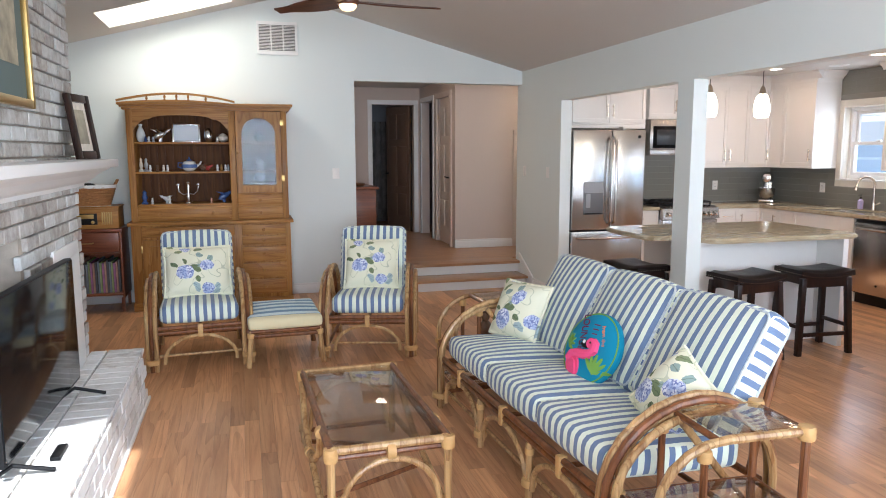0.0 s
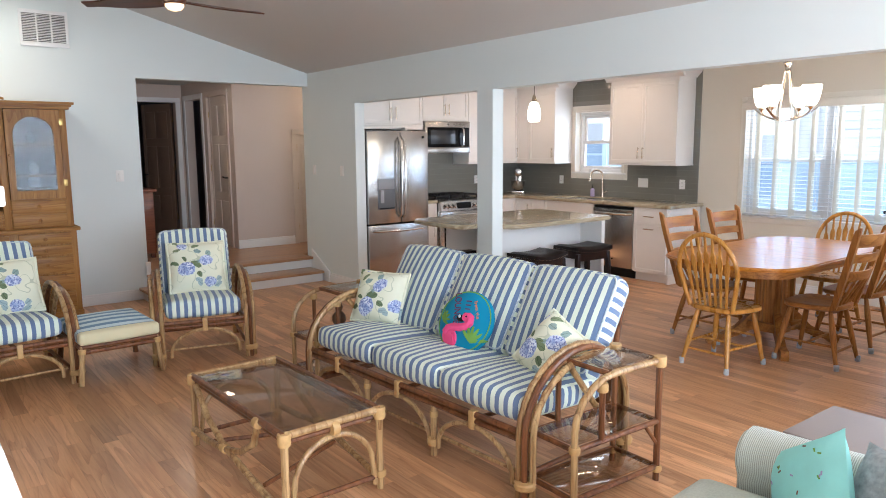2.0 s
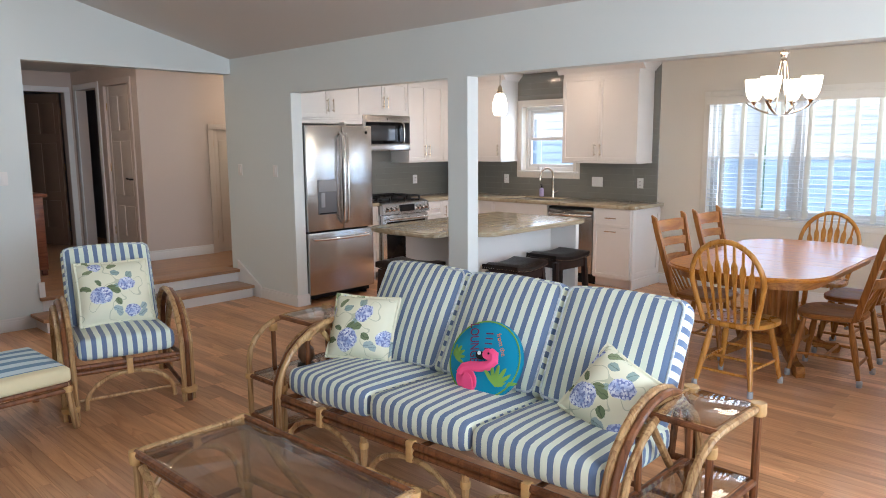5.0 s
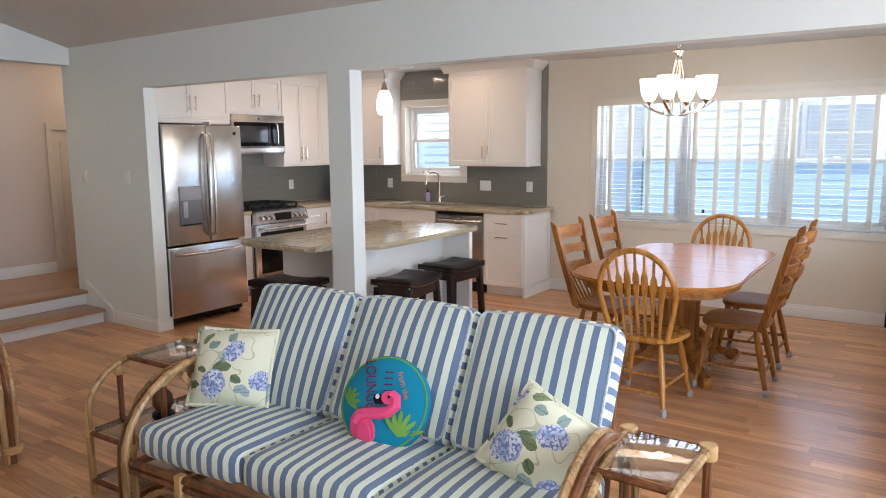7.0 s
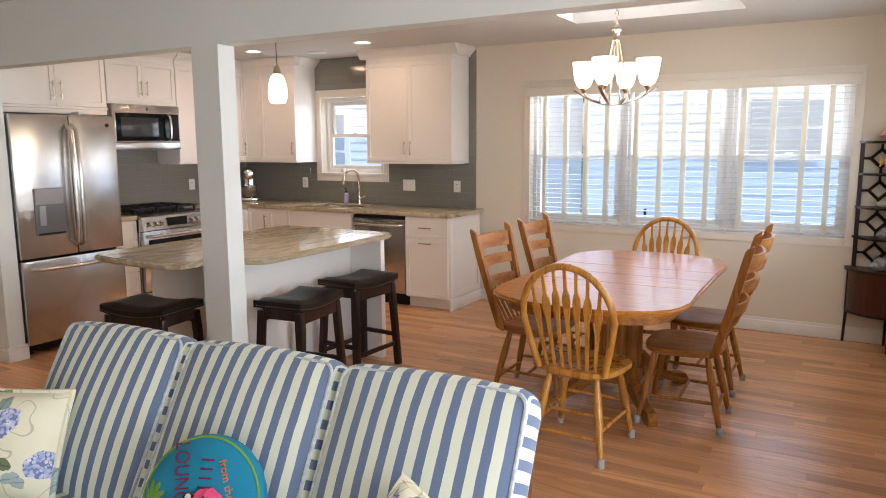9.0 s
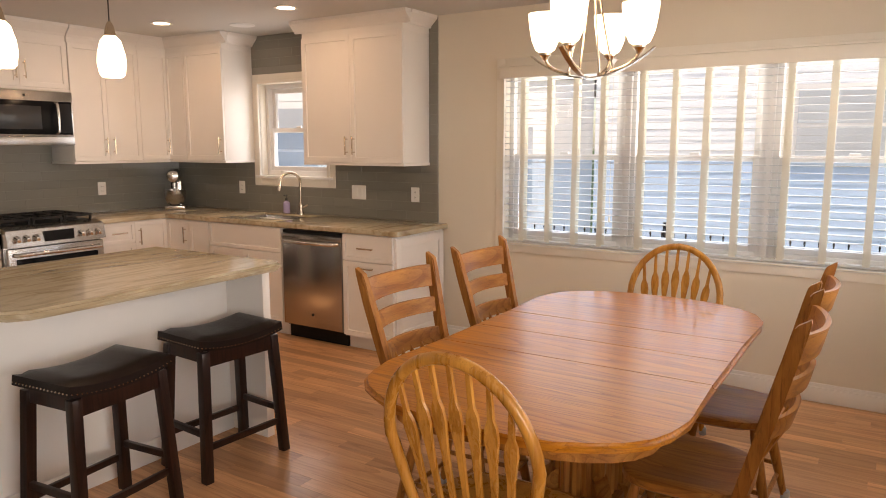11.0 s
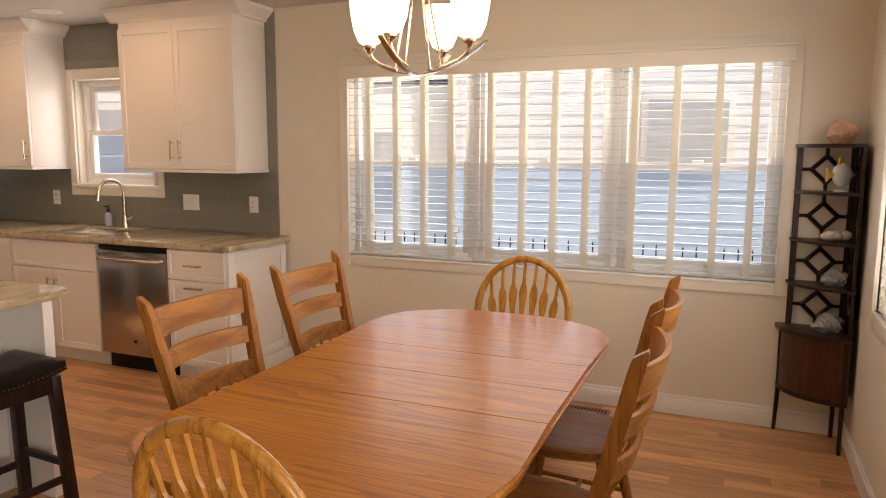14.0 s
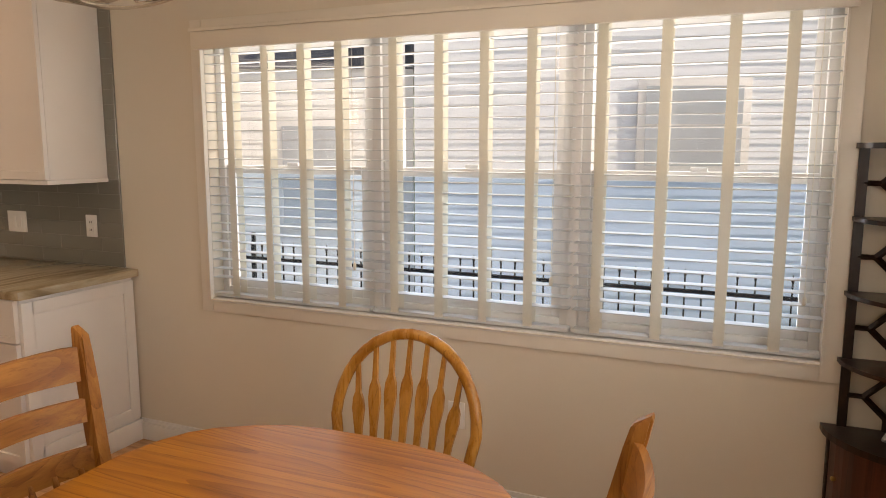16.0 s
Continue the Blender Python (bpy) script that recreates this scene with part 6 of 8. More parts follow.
g = one("glass_top", "smoke", ct, -HX + 0.016, HX - 0.016, -HY + 0.016, HY - 0.016, HZ + 0.004, HZ + 0.010, edge=0.002, label="smoked glass top")

# end tables beside the sofa: front towards -y, hoop sides


def end_table(m, hw, flip, label):
    t = thing("end_table", label, "end table", m, "rattan end tables")
    f, b, top = -0.29, 0.28, 0.60
    for sx in (-1, 1):
        x = sx * hw
        pts = [(x, f, 0), (x, f, 0.38)] + [(x, f + 0.26 - 0.26 * math.cos(radians(a)), 0.38 + (top - 0.38) * math.sin(radians(a))) for a in (18, 36, 54, 72, 90)] + [(x, b, top)]
        bar("side_pole", "rattan", t, pts, 0.016, knots=3)
        bar("back_leg", "rattan_dark", t, [(x, b, top), (x, b, 0)], 0.016)
        bar("mid_post", "rattan_dark", t, [(x, f + 0.17, 0.555), (x, f + 0.17, 0.30)], 0.014)
        ring("binding", t, (x, f + 0.17, 0.55), 0.024, 0.04)
        ring("binding", t, (x, b, top - 0.005), 0.029, 0.05)
        ring("binding", t, (x, b, 0.06), 0.024, 0.03)
        ring("binding", t, (x, f, 0.30), 0.024, 0.03)
        for z in (0.30, 0.07):
            bar("shelf_rail", "rattan_dark", t, [(x, f, z), (x, b, z)], 0.014)
        bar("brace", "rattan_dark", t, [(x, b, 0.18), (x, b - 0.10, 0.30)], 0.010)
    for z, y0 in ((top, f + 0.22), (0.30, f), (0.07, f)):
        bar("cross_rail", "rattan_dark", t, [(-hw, b, z), (hw, b, z)], 0.013)
        bar("cross_rail", "rattan_dark", t, [(-hw, y0, z), (hw, y0, z)], 0.013)
        one("glass_shelf", "smoke", t, -hw + 0.014, hw - 0.014, y0 + 0.014, b - 0.014, z + 0.010, z + 0.016, edge=0.002, label="smoked glass shelf")
    return t


end_table(pose(1.585, 2.09, 0, 0, 0, -92), 0.135, 1, "rattan end table with smoked glass shelves beside the sofa arm")
end_table(pose(1.52, 4.375, 0, 0, 0, -88), 0.16, -1, "rattan end table with smoked glass shelves at the sofa's far arm")
vase = thing("figurine", "small dark bronze figurine on the end table", "figurine", pose(1.50, 4.36, 0.318))
turned("base", "black", vase, [(0.05, 0), (0.055, 0.01), (0.05, 0.025), (0.03, 0.03)], 14)
turned("body", "brown", vase, [(0.028, 0.03), (0.05, 0.07), (0.045, 0.11), (0.02, 0.14), (0.03, 0.165), (0.02, 0.20), (0.004, 0.205)], 14)

# ottoman
ot = thing("ottoman", "low rattan ottoman with a pale blue striped cushion", "ottoman", pose(0.235, 5.55, 0, 0, 0, 2))
for sx in (-1, 1):
    for sy in (-1, 1):
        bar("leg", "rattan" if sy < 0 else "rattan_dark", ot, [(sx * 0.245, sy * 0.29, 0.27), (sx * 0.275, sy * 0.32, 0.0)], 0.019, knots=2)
        ring("binding", ot, (sx * 0.25, sy * 0.295, 0.235), 0.026, 0.035)
    bar("side_rail", "rattan_dark", ot, [(sx * 0.255, -0.30, 0.262), (sx * 0.255, 0.30, 0.262)], 0.017)
for sy in (-1, 1):
    for z in (0.262, 0.228):
        bar("end_rail", "rattan_dark", ot, [(-0.25, sy * 0.30, z), (0.25, sy * 0.30, z)], 0.016)
for y in (-0.15, 0.0, 0.15):
    bar("slat", "rattan_dark", ot, [(-0.25, y, 0.262), (0.25, y, 0.262)], 0.011)
bm = bmesh.new()
soft_box(bm, 0.54, 0.66, 0.085, 0.024, 0.010)
part("cushion", bm, "stripe_o", ot, "pale blue striped cushion with a yellow band", m=pose(0, 0, 0.322))

# ---- fireplace wall ----
FPX, FPY0, FPY1 = -0.97, 1.92, 4.65
fp = thing("fireplace", "whitewashed brick fireplace with a raised hearth", "fireplace", kind="structure")
bm = bmesh.new()
for a, c, lo, hi in cells(FPY0 + 0.01, FPY1 - 0.01, 0.0, 3.0, [(2.35, 3.50, 0.34, 1.20)]):
    top_z = min(hi, RIDGE_Z - SLOPE * (RIDGE_X - WEST) - 0.02) if hi > 2.4 else hi
    box(bm, WEST + 0.002, FPX - 0.012, a, c, lo, top_z)
part("core", bm, "mortar", fp, "pale mortar", False)
bm = bmesh.new()
prism(bm, [(WEST + 0.002, 2.43), (FPX - 0.012, 2.43), (FPX - 0.012, RIDGE_Z - SLOPE * (RIDGE_X - FPX) - 0.01), (WEST + 0.002, RIDGE_Z - SLOPE * (RIDGE_X - WEST) - 0.01)], FPY0 + 0.01, FPY1 - 0.01, Matrix(((1, 0, 0, 0), (0, 0, 1, 0), (0, 1, 0, 0), (0, 0, 0, 1))))
part("chimney_breast", bm, "mortar", fp, smooth=False)
one("firebox_back", "iron", fp, -1.55, -1.5, 2.36, 3.42, 0.341, 1.199, edge=0, label="dark firebox back")
one("hearth_core", "mortar", fp, FPX - 0.012, -0.672, FPY0 + 0.01, 4.71, 0.0, 0.325, edge=0)
tagged(one("quarter_round", "trim", None, -0.658, -0.64, FPY0, 4.74, -0.002, 0.02, edge=0.006), "white quarter-round trim at the hearth's foot", "trim", kind="structure")
one("white_surround", "trim", fp, FPX + 0.001, FPX + 0.02, 3.95, 4.50, 0.345, 1.07, edge=0.004, label="white painted surround board")
one("white_surround", "trim", fp, FPX + 0.021, FPX + 0.03, 4.02, 4.43, 0.40, 1.0, edge=0.004)
ins = thing("fire_screen", "black framed fire screen in the firebox", "fire screen")
one("glass", "dark_glass", ins, -1.13, -1.12, 2.42, 3.36, 0.39, 1.15, edge=0)
for s in ((2.36, 2.42, 0.345, 1.19), (3.36, 3.42, 0.345, 1.19), (2.42, 3.36, 0.345, 0.39), (2.42, 3.36, 1.15, 1.19)):
    one("frame", "black", ins, -1.14, -1.10, *s)
man = thing("mantel", "white painted mantel shelf with a moulded underside", "mantel", kind="structure")
one("shelf", "trim", man, FPX + 0.002, -0.745, FPY0 - 0.1, 4.745, 1.485, 1.53, edge=0.006)
bm = bmesh.new()
prof = [(0.0, 1.37), (0.03, 1.37), (0.035, 1.39), (0.075, 1.41), (0.12, 1.445), (0.17, 1.47), (0.19, 1.4845), (0.0, 1.4845)]
prism(bm, [(FPX + 0.002 + p, z) for p, z in prof], FPY0 - 0.05, 4.70, Matrix(((1, 0, 0, 0), (0, 0, 1, 0), (0, 1, 0, 0), (0, 0, 0, 1))))
part("moulding", bm, "trim", man, smooth=False)
one("return", "trim", man, -1.2, FPX, FPY1 + 0.017, 4.70, 1.37, 1.4845, edge=0.004)

pic = thing("painting", "landscape painting in a gilt frame over the mantel", "painting")
for s in ((2.68, 2.72, 1.77, 2.60), (3.69, 3.73, 1.77, 2.60), (2.72, 3.69, 1.77, 1.81), (2.72, 3.69, 2.56, 2.60)):
    one("frame", "brass", pic, FPX + 0.018, FPX + 0.05, *s, edge=0.008)
one("mount", "matte", pic, FPX + 0.018, FPX + 0.024, 2.72, 3.69, 1.81, 2.56, edge=0)
one("picture", "picture", pic, FPX + 0.024, FPX + 0.026, 2.82, 3.59, 1.95, 2.44, edge=0)
lg = bmesh.new()
for j in range(1):
    rings = []
    for i in range(13):
        k = i / 12
        rr = 0.082 + 0.018 * math.sin(k * 7) + (0.012 if k < 0.1 else 0)
        rings.append([lg.verts.new((0.012 * math.sin(k * 5) + rr * (1 + 0.10 * math.sin(3 * b + k * 4) + 0.05 * math.sin(7 * b - k * 9)) * math.cos(b), rr * (1 + 0.10 * math.sin(3 * b + k * 4) + 0.05 * math.sin(7 * b - k * 9)) * math.sin(b), 0.29 * k + (0.015 * math.sin(2 * b) if i == 12 else 0))) for b in [2 * math.pi * q / 20 for q in range(20)]])
    for q, r in zip(rings, rings[1:]):
        for i in range(20):
            lg.faces.new((q[i], q[(i + 1) % 20], r[(i + 1) % 20], r[i]))
    lg.faces.new(rings[0])
    lg.faces.new(rings[-1])
tagged(part("driftwood_log", lg, "driftwood", None, m=pose(-0.865, 1.98, 1.531, 0, 0, 20)), "short upright piece of pale driftwood on the mantel", "driftwood")
pf = thing("photo_frame", "dark red wooden picture frame leaning on the mantel", "picture frame", pose(-0.86, 4.42, 1.531, 0, -8, -13))
for s in ((-0.13, -0.085, 0, 0.36), (0.085, 0.13, 0, 0.36), (-0.085, 0.085, 0, 0.045), (-0.085, 0.085, 0.315, 0.36)):
    one("frame", "walnut", pf, 0, 0.028, *s, edge=0.007)
one("mount", "shell_w", pf, 0.008, 0.012, -0.085, 0.085, 0.045, 0.315, edge=0)
one("picture", "picture", pf, 0.012, 0.014, -0.055, 0.055, 0.085, 0.275, edge=0)

tv = thing("television", "flat black television standing on the hearth", "television", pose(-0.855, 3.32, 0.345, 0, 0, -1.5))
one("case", "black", tv, -0.045, -0.012, -0.545, 0.545, 0.085, 0.705, edge=0.005)
one("screen", "screen", tv, -0.012, -0.008, -0.538, 0.538, 0.10, 0.698, edge=0.001, label="dark glossy screen")
for y in (-0.45, 0.46):
    bm = bmesh.new()
    tube(bm, [(0.11, y + 0.05, 0.008), (-0.02, y, 0.06), (-0.09, y + 0.03, 0.008)], 0.009, 8)
    part("foot", bm, "black", tv)
rem = tagged(one("remote_control", "black", None, -0.80, -0.76, 3.02, 3.16, 0.345, 0.362, edge=0.005), "small black remote control on the hearth", "remote")

# alcove beside the fireplace
rs = thing("record_cabinet", "reddish-brown record cabinet with a drawer and an open shelf", "cabinet")
X0, X1, Y0, Y1 = -1.80, -1.19, 7.46, 7.90
one("top", "cherry", rs, X0 - 0.01, X1 + 0.01, Y0 - 0.01, Y1, 0.80, 0.83, edge=0.006)
for x in (X0, X1 - 0.02):
    one("side", "cherry", rs, x, x + 0.02, Y0, Y1, 0.14, 0.80)
one("back", "cherry", rs, X0 + 0.02, X1 - 0.02, Y1 - 0.015, Y1 - 0.002, 0.16, 0.80, edge=0)
one("shelf", "cherry", rs, X0 + 0.02, X1 - 0.02, Y0 + 0.005, Y1 - 0.016, 0.17, 0.195)
one("shelf", "cherry", rs, X0 + 0.02, X1 - 0.02, Y0 + 0.005, Y1 - 0.016, 0.585, 0.60)
dr = one("drawer", "cherry", rs, X0 + 0.022, X1 - 0.022, Y0 - 0.008, Y0 + 0.3, 0.605, 0.795, edge=0.005)
bar("handle", "brass", dr, [(-1.55, Y0 - 0.01, 0.70), (-1.54, Y0 - 0.03, 0.695), (-1.45, Y0 - 0.03, 0.695), (-1.44, Y0 - 0.01, 0.70)], 0.005, 6)
for x in (X0 + 0.015, X1 - 0.035):
    for y in (Y0 + 0.02, Y1 - 0.05):
        one("leg", "cherry", rs, x, x + 0.03, y, y + 0.03, 0.0, 0.14)
for i in range(26):
    x = X0 + 0.035 + i * 0.0208
    c = random.uniform(0.05, 0.5)
    mt = MORE.setdefault("sleeve%d" % (i % 5), plain("record_sleeve", (0.08 + 0.1 * (i % 5), 0.08 + 0.07 * ((i * 2) % 5), 0.09 + 0.06 * ((i * 3) % 5)), 0.6, vary=0.2, scale=20))
    tagged(one("record", mt, None, x, x + 0.016, Y0 + 0.03 + random.uniform(0, 0.02), Y1 - 0.05, 0.1955, 0.50 + random.uniform(-0.02, 0.02), edge=0), "record sleeve standing on the cabinet shelf", "record", group="records")
ra = thing("radio", "old wooden radio with brass speaker grilles", "radio", pose(-1.50, 7.66, 0.831))
one("body", "hutch_x", ra, -0.27, 0.29, -0.16, 0.16, 0, 0.20, edge=0.008)
one("dial_panel", "black", ra, -0.12, 0.10, -0.168, -0.16, 0.04, 0.15, edge=0.003)
one("dial", "brass", ra, -0.09, 0.07, -0.172, -0.168, 0.10, 0.14, edge=0.001)
for x in (-0.24, 0.14):
    for k in range(5):
        one("grille_bar", "brass", ra, x + k * 0.02, x + k * 0.02 + 0.012, -0.17, -0.16, 0.04, 0.16, edge=0.002)
for x in (-0.08, 0.06):
    turned("knob", "brass", ra, [(0.016, 0), (0.014, 0.014), (0.004, 0.016)], 12, m=pose(x, -0.168, 0.065, 90))
one("lid", "hutch_x", ra, -0.28, 0.30, -0.17, 0.165, 0.20, 0.215, edge=0.005)
bk = thing("basket", "woven wicker basket with a cloth lining on the radio", "basket", pose(-1.50, 7.66, 1.047))
bm = bmesh.new()
for k in range(9):
    r = 0.155 + 0.045 * k / 8
    z = 0.012 + k * 0.021
    tube(bm, [((r + 0.004 * (j % 2)) * 1.25 * math.cos(2 * math.pi * j / 36), (r + 0.004 * (j % 2)) * 0.8 * math.sin(2 * math.pi * j / 36), z) for j in range(36)], 0.0115, 5, closed=True)
part("weave", bm, "wicker", bk)
bm = bmesh.new()
lathe(bm, [(0.01, 0.01), (0.15, 0.012), (0.193, 0.19), (0.215, 0.205), (0.215, 0.175), (0.208, 0.172)], 36, m=Matrix.Diagonal((1.25, 0.8, 1, 1)), cap=False)
part("lining", bm, "white", bk, "white cloth lining")
bar("handle", "wicker", bk, [(0.24, -0.03, 0.19), (0.275, -0.02, 0.25), (0.28, 0.02, 0.25), (0.245, 0.03, 0.19)], 0.010, 6)
pillow_bm = bmesh.new()
pillow(pillow_bm, 0.16, 0.10, 0.06, 8, m=pose(0.0, 0, 0.19))
part("contents", pillow_bm, "black", bk, "dark folded cloth")
doily = bmesh.new()
lathe(doily, [(0.001, 0.0), (0.30, 0.0), (0.30, 0.002), (0.001, 0.002)], 28, m=pose(-1.50, 7.66, 0.0) @ Matrix.Diagonal((0.9, 0.52, 1, 1)), cap=False)
tagged(part("doily", doily, "white", None, m=pose(0, 0, 1.0455)), "white lace doily under the basket", "doily")

# ---- hutch ----
hu = thing("hutch", "tall oak hutch with arched open shelves and a glazed door", "hutch")
L, R, F, B, D = -1.10, 0.43, 7.42, 7.925, -0.115
one("base_body", "hutch", hu, L, R, F + 0.02, B, 0.06, 0.85, edge=0.004)
one("plinth", "hutch_x", hu, L - 0.01, R + 0.01, F + 0.01, B, 0.0, 0.08, edge=0.006)
one("waist_top", "hutch_x", hu, L - 0.025, R + 0.03, F - 0.02, B, 0.85, 0.885, edge=0.01)
for z0, z1 in ((0.12, 0.27), (0.29, 0.44), (0.46, 0.61), (0.63, 0.70 + 0.02)):
    d = one("drawer", "hutch_x", hu, D + 0.06, R - 0.05, F, F + 0.02, z0, z1, edge=0.006)
    turned("knob", "hutch", d, [(0.009, 0), (0.008, 0.01), (0.018, 0.02), (0.016, 0.03), (0.006, 0.033)], 12, m=pose((D + R) / 2, F, (z0 + z1) / 2, 90))
d = one("drawer", "hutch_x", hu, D + 0.06, R - 0.05, F, F + 0.02, 0.735, 0.835, edge=0.006)
turned("knob", "hutch", d, [(0.009, 0), (0.008, 0.01), (0.018, 0.02), (0.016, 0.03), (0.006, 0.033)], 12, m=pose((D + R) / 2, F, 0.785, 90))
d = one("drawer", "hutch_x", hu, L + 0.10, D - 0.01, F, F + 0.02, 0.735, 0.835, edge=0.006)
for x in (L + 0.28, D - 0.20):
    turned("knob", "hutch", d, [(0.009, 0), (0.008, 0.01), (0.018, 0.02), (0.016, 0.03), (0.006, 0.033)], 12, m=pose(x, F, 0.785, 90))
for x0, x1 in ((L + 0.10, (L + D) / 2 + 0.03), ((L + D) / 2 + 0.06, D - 0.01)):
    d = one("door", "hutch", hu, x0, x1, F, F + 0.02, 0.12, 0.71, edge=0.006)
    one("panel", "hutch", d, x0 + 0.06, x1 - 0.06, F - 0.006, F, 0.18, 0.65, edge=0.006)
    for z in (0.22, 0.62):
        one("hinge", "brass", d, x0 - 0.012, x0 + 0.004, F - 0.008, F, z - 0.035, z + 0.035, edge=0.001)
# upper carcass
UF = 7.47
for x0, x1 in ((L + 0.01, L + 0.07), (D - 0.03, D + 0.03), (R - 0.065, R - 0.01)):
    one("upright", "hutch", hu, x0, x1, UF, B, 0.885, 1.98, edge=0.004)
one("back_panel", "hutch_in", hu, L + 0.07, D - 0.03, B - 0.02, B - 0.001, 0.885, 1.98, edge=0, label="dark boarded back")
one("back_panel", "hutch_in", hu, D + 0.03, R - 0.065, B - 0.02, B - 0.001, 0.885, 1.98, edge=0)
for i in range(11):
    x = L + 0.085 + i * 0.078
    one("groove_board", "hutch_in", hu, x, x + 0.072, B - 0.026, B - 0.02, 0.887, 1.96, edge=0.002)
for z in (1.055, 1.375, 1.665):
    one("shelf", "hutch_x", hu, L + 0.07, D - 0.03, UF + 0.03, B - 0.027, z - 0.018, z, edge=0.003)
    one("shelf", "hutch_x", hu, D + 0.03, R - 0.065, UF + 0.03, B - 0.02, z - 0.018 if z > 1.1 else 1.24, z if z > 1.1 else 1.255, edge=0.003)
one("lower_rail", "hutch_x", hu, L + 0.07, D - 0.03, UF, UF + 0.02, 0.887, 1.037, edge=0.002)
d = one("drawer", "hutch_x", hu, L + 0.09, D - 0.05, UF - 0.018, UF, 0.905, 1.015, edge=0.006)
for x in (L + 0.28, D - 0.21):
    turned("knob", "hutch", d, [(0.009, 0), (0.008, 0.01), (0.018, 0.02), (0.016, 0.03), (0.006, 0.033)], 12, m=pose(x, UF - 0.018, 0.96, 90))
for z0, z1 in ((0.90, 1.01), (1.03, 1.14)):
    d = one("drawer", "hutch_x", hu, D + 0.035, R - 0.07, UF - 0.016, UF + 0.2, z0, z1, edge=0.006)
    turned("knob", "hutch", d, [(0.009, 0), (0.008, 0.01), (0.018, 0.02), (0.016, 0.03), (0.006, 0.033)], 12, m=pose((D + R) / 2 - 0.02, UF - 0.016, (z0 + z1) / 2, 90))
# scalloped arch over the open part
bm = bmesh.new()
n = 24
up, lowp = [], []
XL, XR = L + 0.07, D - 0.03
for i in range(n + 1):
    k = i / n
    x = XL + (XR - XL) * k
    e = abs(2 * k - 1)
    z = 1.925 - 0.10 * e ** 3 - 0.05 * max(0, e - 0.82) / 0.18 - (0.012 if 0.62 < e < 0.72 else 0)
    lowp.append((x, z))
    up.append((x, 1.985 + 0.055 * (1 - e * e)))
prism(bm, lowp + up[::-1], UF, UF + 0.022, Matrix(((1, 0, 0, 0), (0, 0, 1, 0), (0, 1, 0, 0), (0, 0, 0, 1))))
part("arched_apron", bm, "hutch_x", hu, "scalloped arched apron", False)
# crown, arched over the open part and flat to its right
for dz, out, th in ((0.0, 0.03, 0.025), (0.022, 0.055, 0.022), (0.042, 0.085, 0.022)):
    bm = bmesh.new()
    pts = []
    for i in range(33):
        k = i / 32
        x = (L - 0.0 - out * 0.6) + (D + 0.02 - L + out * 0.6) * k
        pts.append((x, 1.975 + dz + 0.028 * math.sin(math.pi * min(1, max(0, k * 1.02))) ** 0.9))
    pts.append((R + out * 0.6, 1.975 + dz))
    prism(bm, pts + [(x, z + th) for x, z in pts[::-1]], UF - out, B, Matrix(((1, 0, 0, 0), (0, 0, 1, 0), (0, 1, 0, 0), (0, 0, 0, 1))))
    part("crown", bm, "hutch_x", hu, "stepped arched crown", False)
# arched top rail on short posts, over the crown
gal = [(L - 0.05 + (D + 0.09 - L) * i / 20, 2.045 + 0.072 * math.sin(math.pi * i / 20) ** 0.9) for i in range(21)]
bm = bmesh.new()
prism(bm, gal + [(x, z + 0.018) for x, z in gal[::-1]], UF - 0.095, UF - 0.045, Matrix(((1, 0, 0, 0), (0, 0, 1, 0), (0, 1, 0, 0), (0, 0, 0, 1))))
part("gallery_rail", bm, "hutch_x", hu, "arched gallery rail", False)
for i in (5, 8, 10, 12, 15):
    x, z = gal[i]
    turned("gallery_post", "hutch", hu, [(0.012, -0.05), (0.007, -0.035), (0.013, -0.018), (0.007, -0.006), (0.011, 0.002)], 10, (x, UF - 0.07, z))
one("drawer_rail", "hutch_x", hu, D + 0.03, R - 0.065, UF - 0.004, UF + 0.016, 0.887, 1.158, edge=0.002)
# glazed door with an arched light
bm = bmesh.new()
x0, x1 = D + 0.035, R - 0.07
gx0, gx1 = x0 + 0.055, x1 - 0.055
gc, gr = (gx0 + gx1) / 2, (gx1 - gx0) / 2
YZ = Matrix(((1, 0, 0, 0), (0, 0, 1, 0), (0, 1, 0, 0), (0, 0, 0, 1)))
prism(bm, [(x0, 1.16), (gx0, 1.16), (gx0, 1.97), (x0, 1.97)], UF - 0.018, UF + 0.004, YZ)
prism(bm, [(gx1, 1.16), (x1, 1.16), (x1, 1.97), (gx1, 1.97)], UF - 0.018, UF + 0.004, YZ)
prism(bm, [(gx0, 1.16), (gx1, 1.16), (gx1, 1.235), (gx0, 1.235)], UF - 0.018, UF + 0.004, YZ)
archp = [(gc + gr * math.cos(radians(a)), 1.74 + gr * math.sin(radians(a))) for a in range(0, 181, 15)]
prism(bm, archp + [(gx0, 1.97), (gx1, 1.97)], UF - 0.018, UF + 0.004, YZ)
dd = part("glazed_door", bm, "hutch", hu, "arched glazed door", False)
bm = bmesh.new()
prism(bm, [(gx0, 1.235), (gx1, 1.235)] + archp, UF - 0.008, UF - 0.004, YZ)
part("pane", bm, glassy("hutch_glass", (0.62, 0.63, 0.63), 0.018), dd, "reflecting glass pane", False)
for z in (1.30, 1.86):
    one("hinge", "brass", dd, x1 - 0.004, x1 + 0.03, UF - 0.024, UF - 0.018, z - 0.03, z + 0.03, edge=0.002)
turned("knob", "hutch", dd, [(0.007, 0), (0.014, 0.014), (0.006, 0.022)], 10, m=pose(x0 + 0.02, UF - 0.018, 1.56, 90))

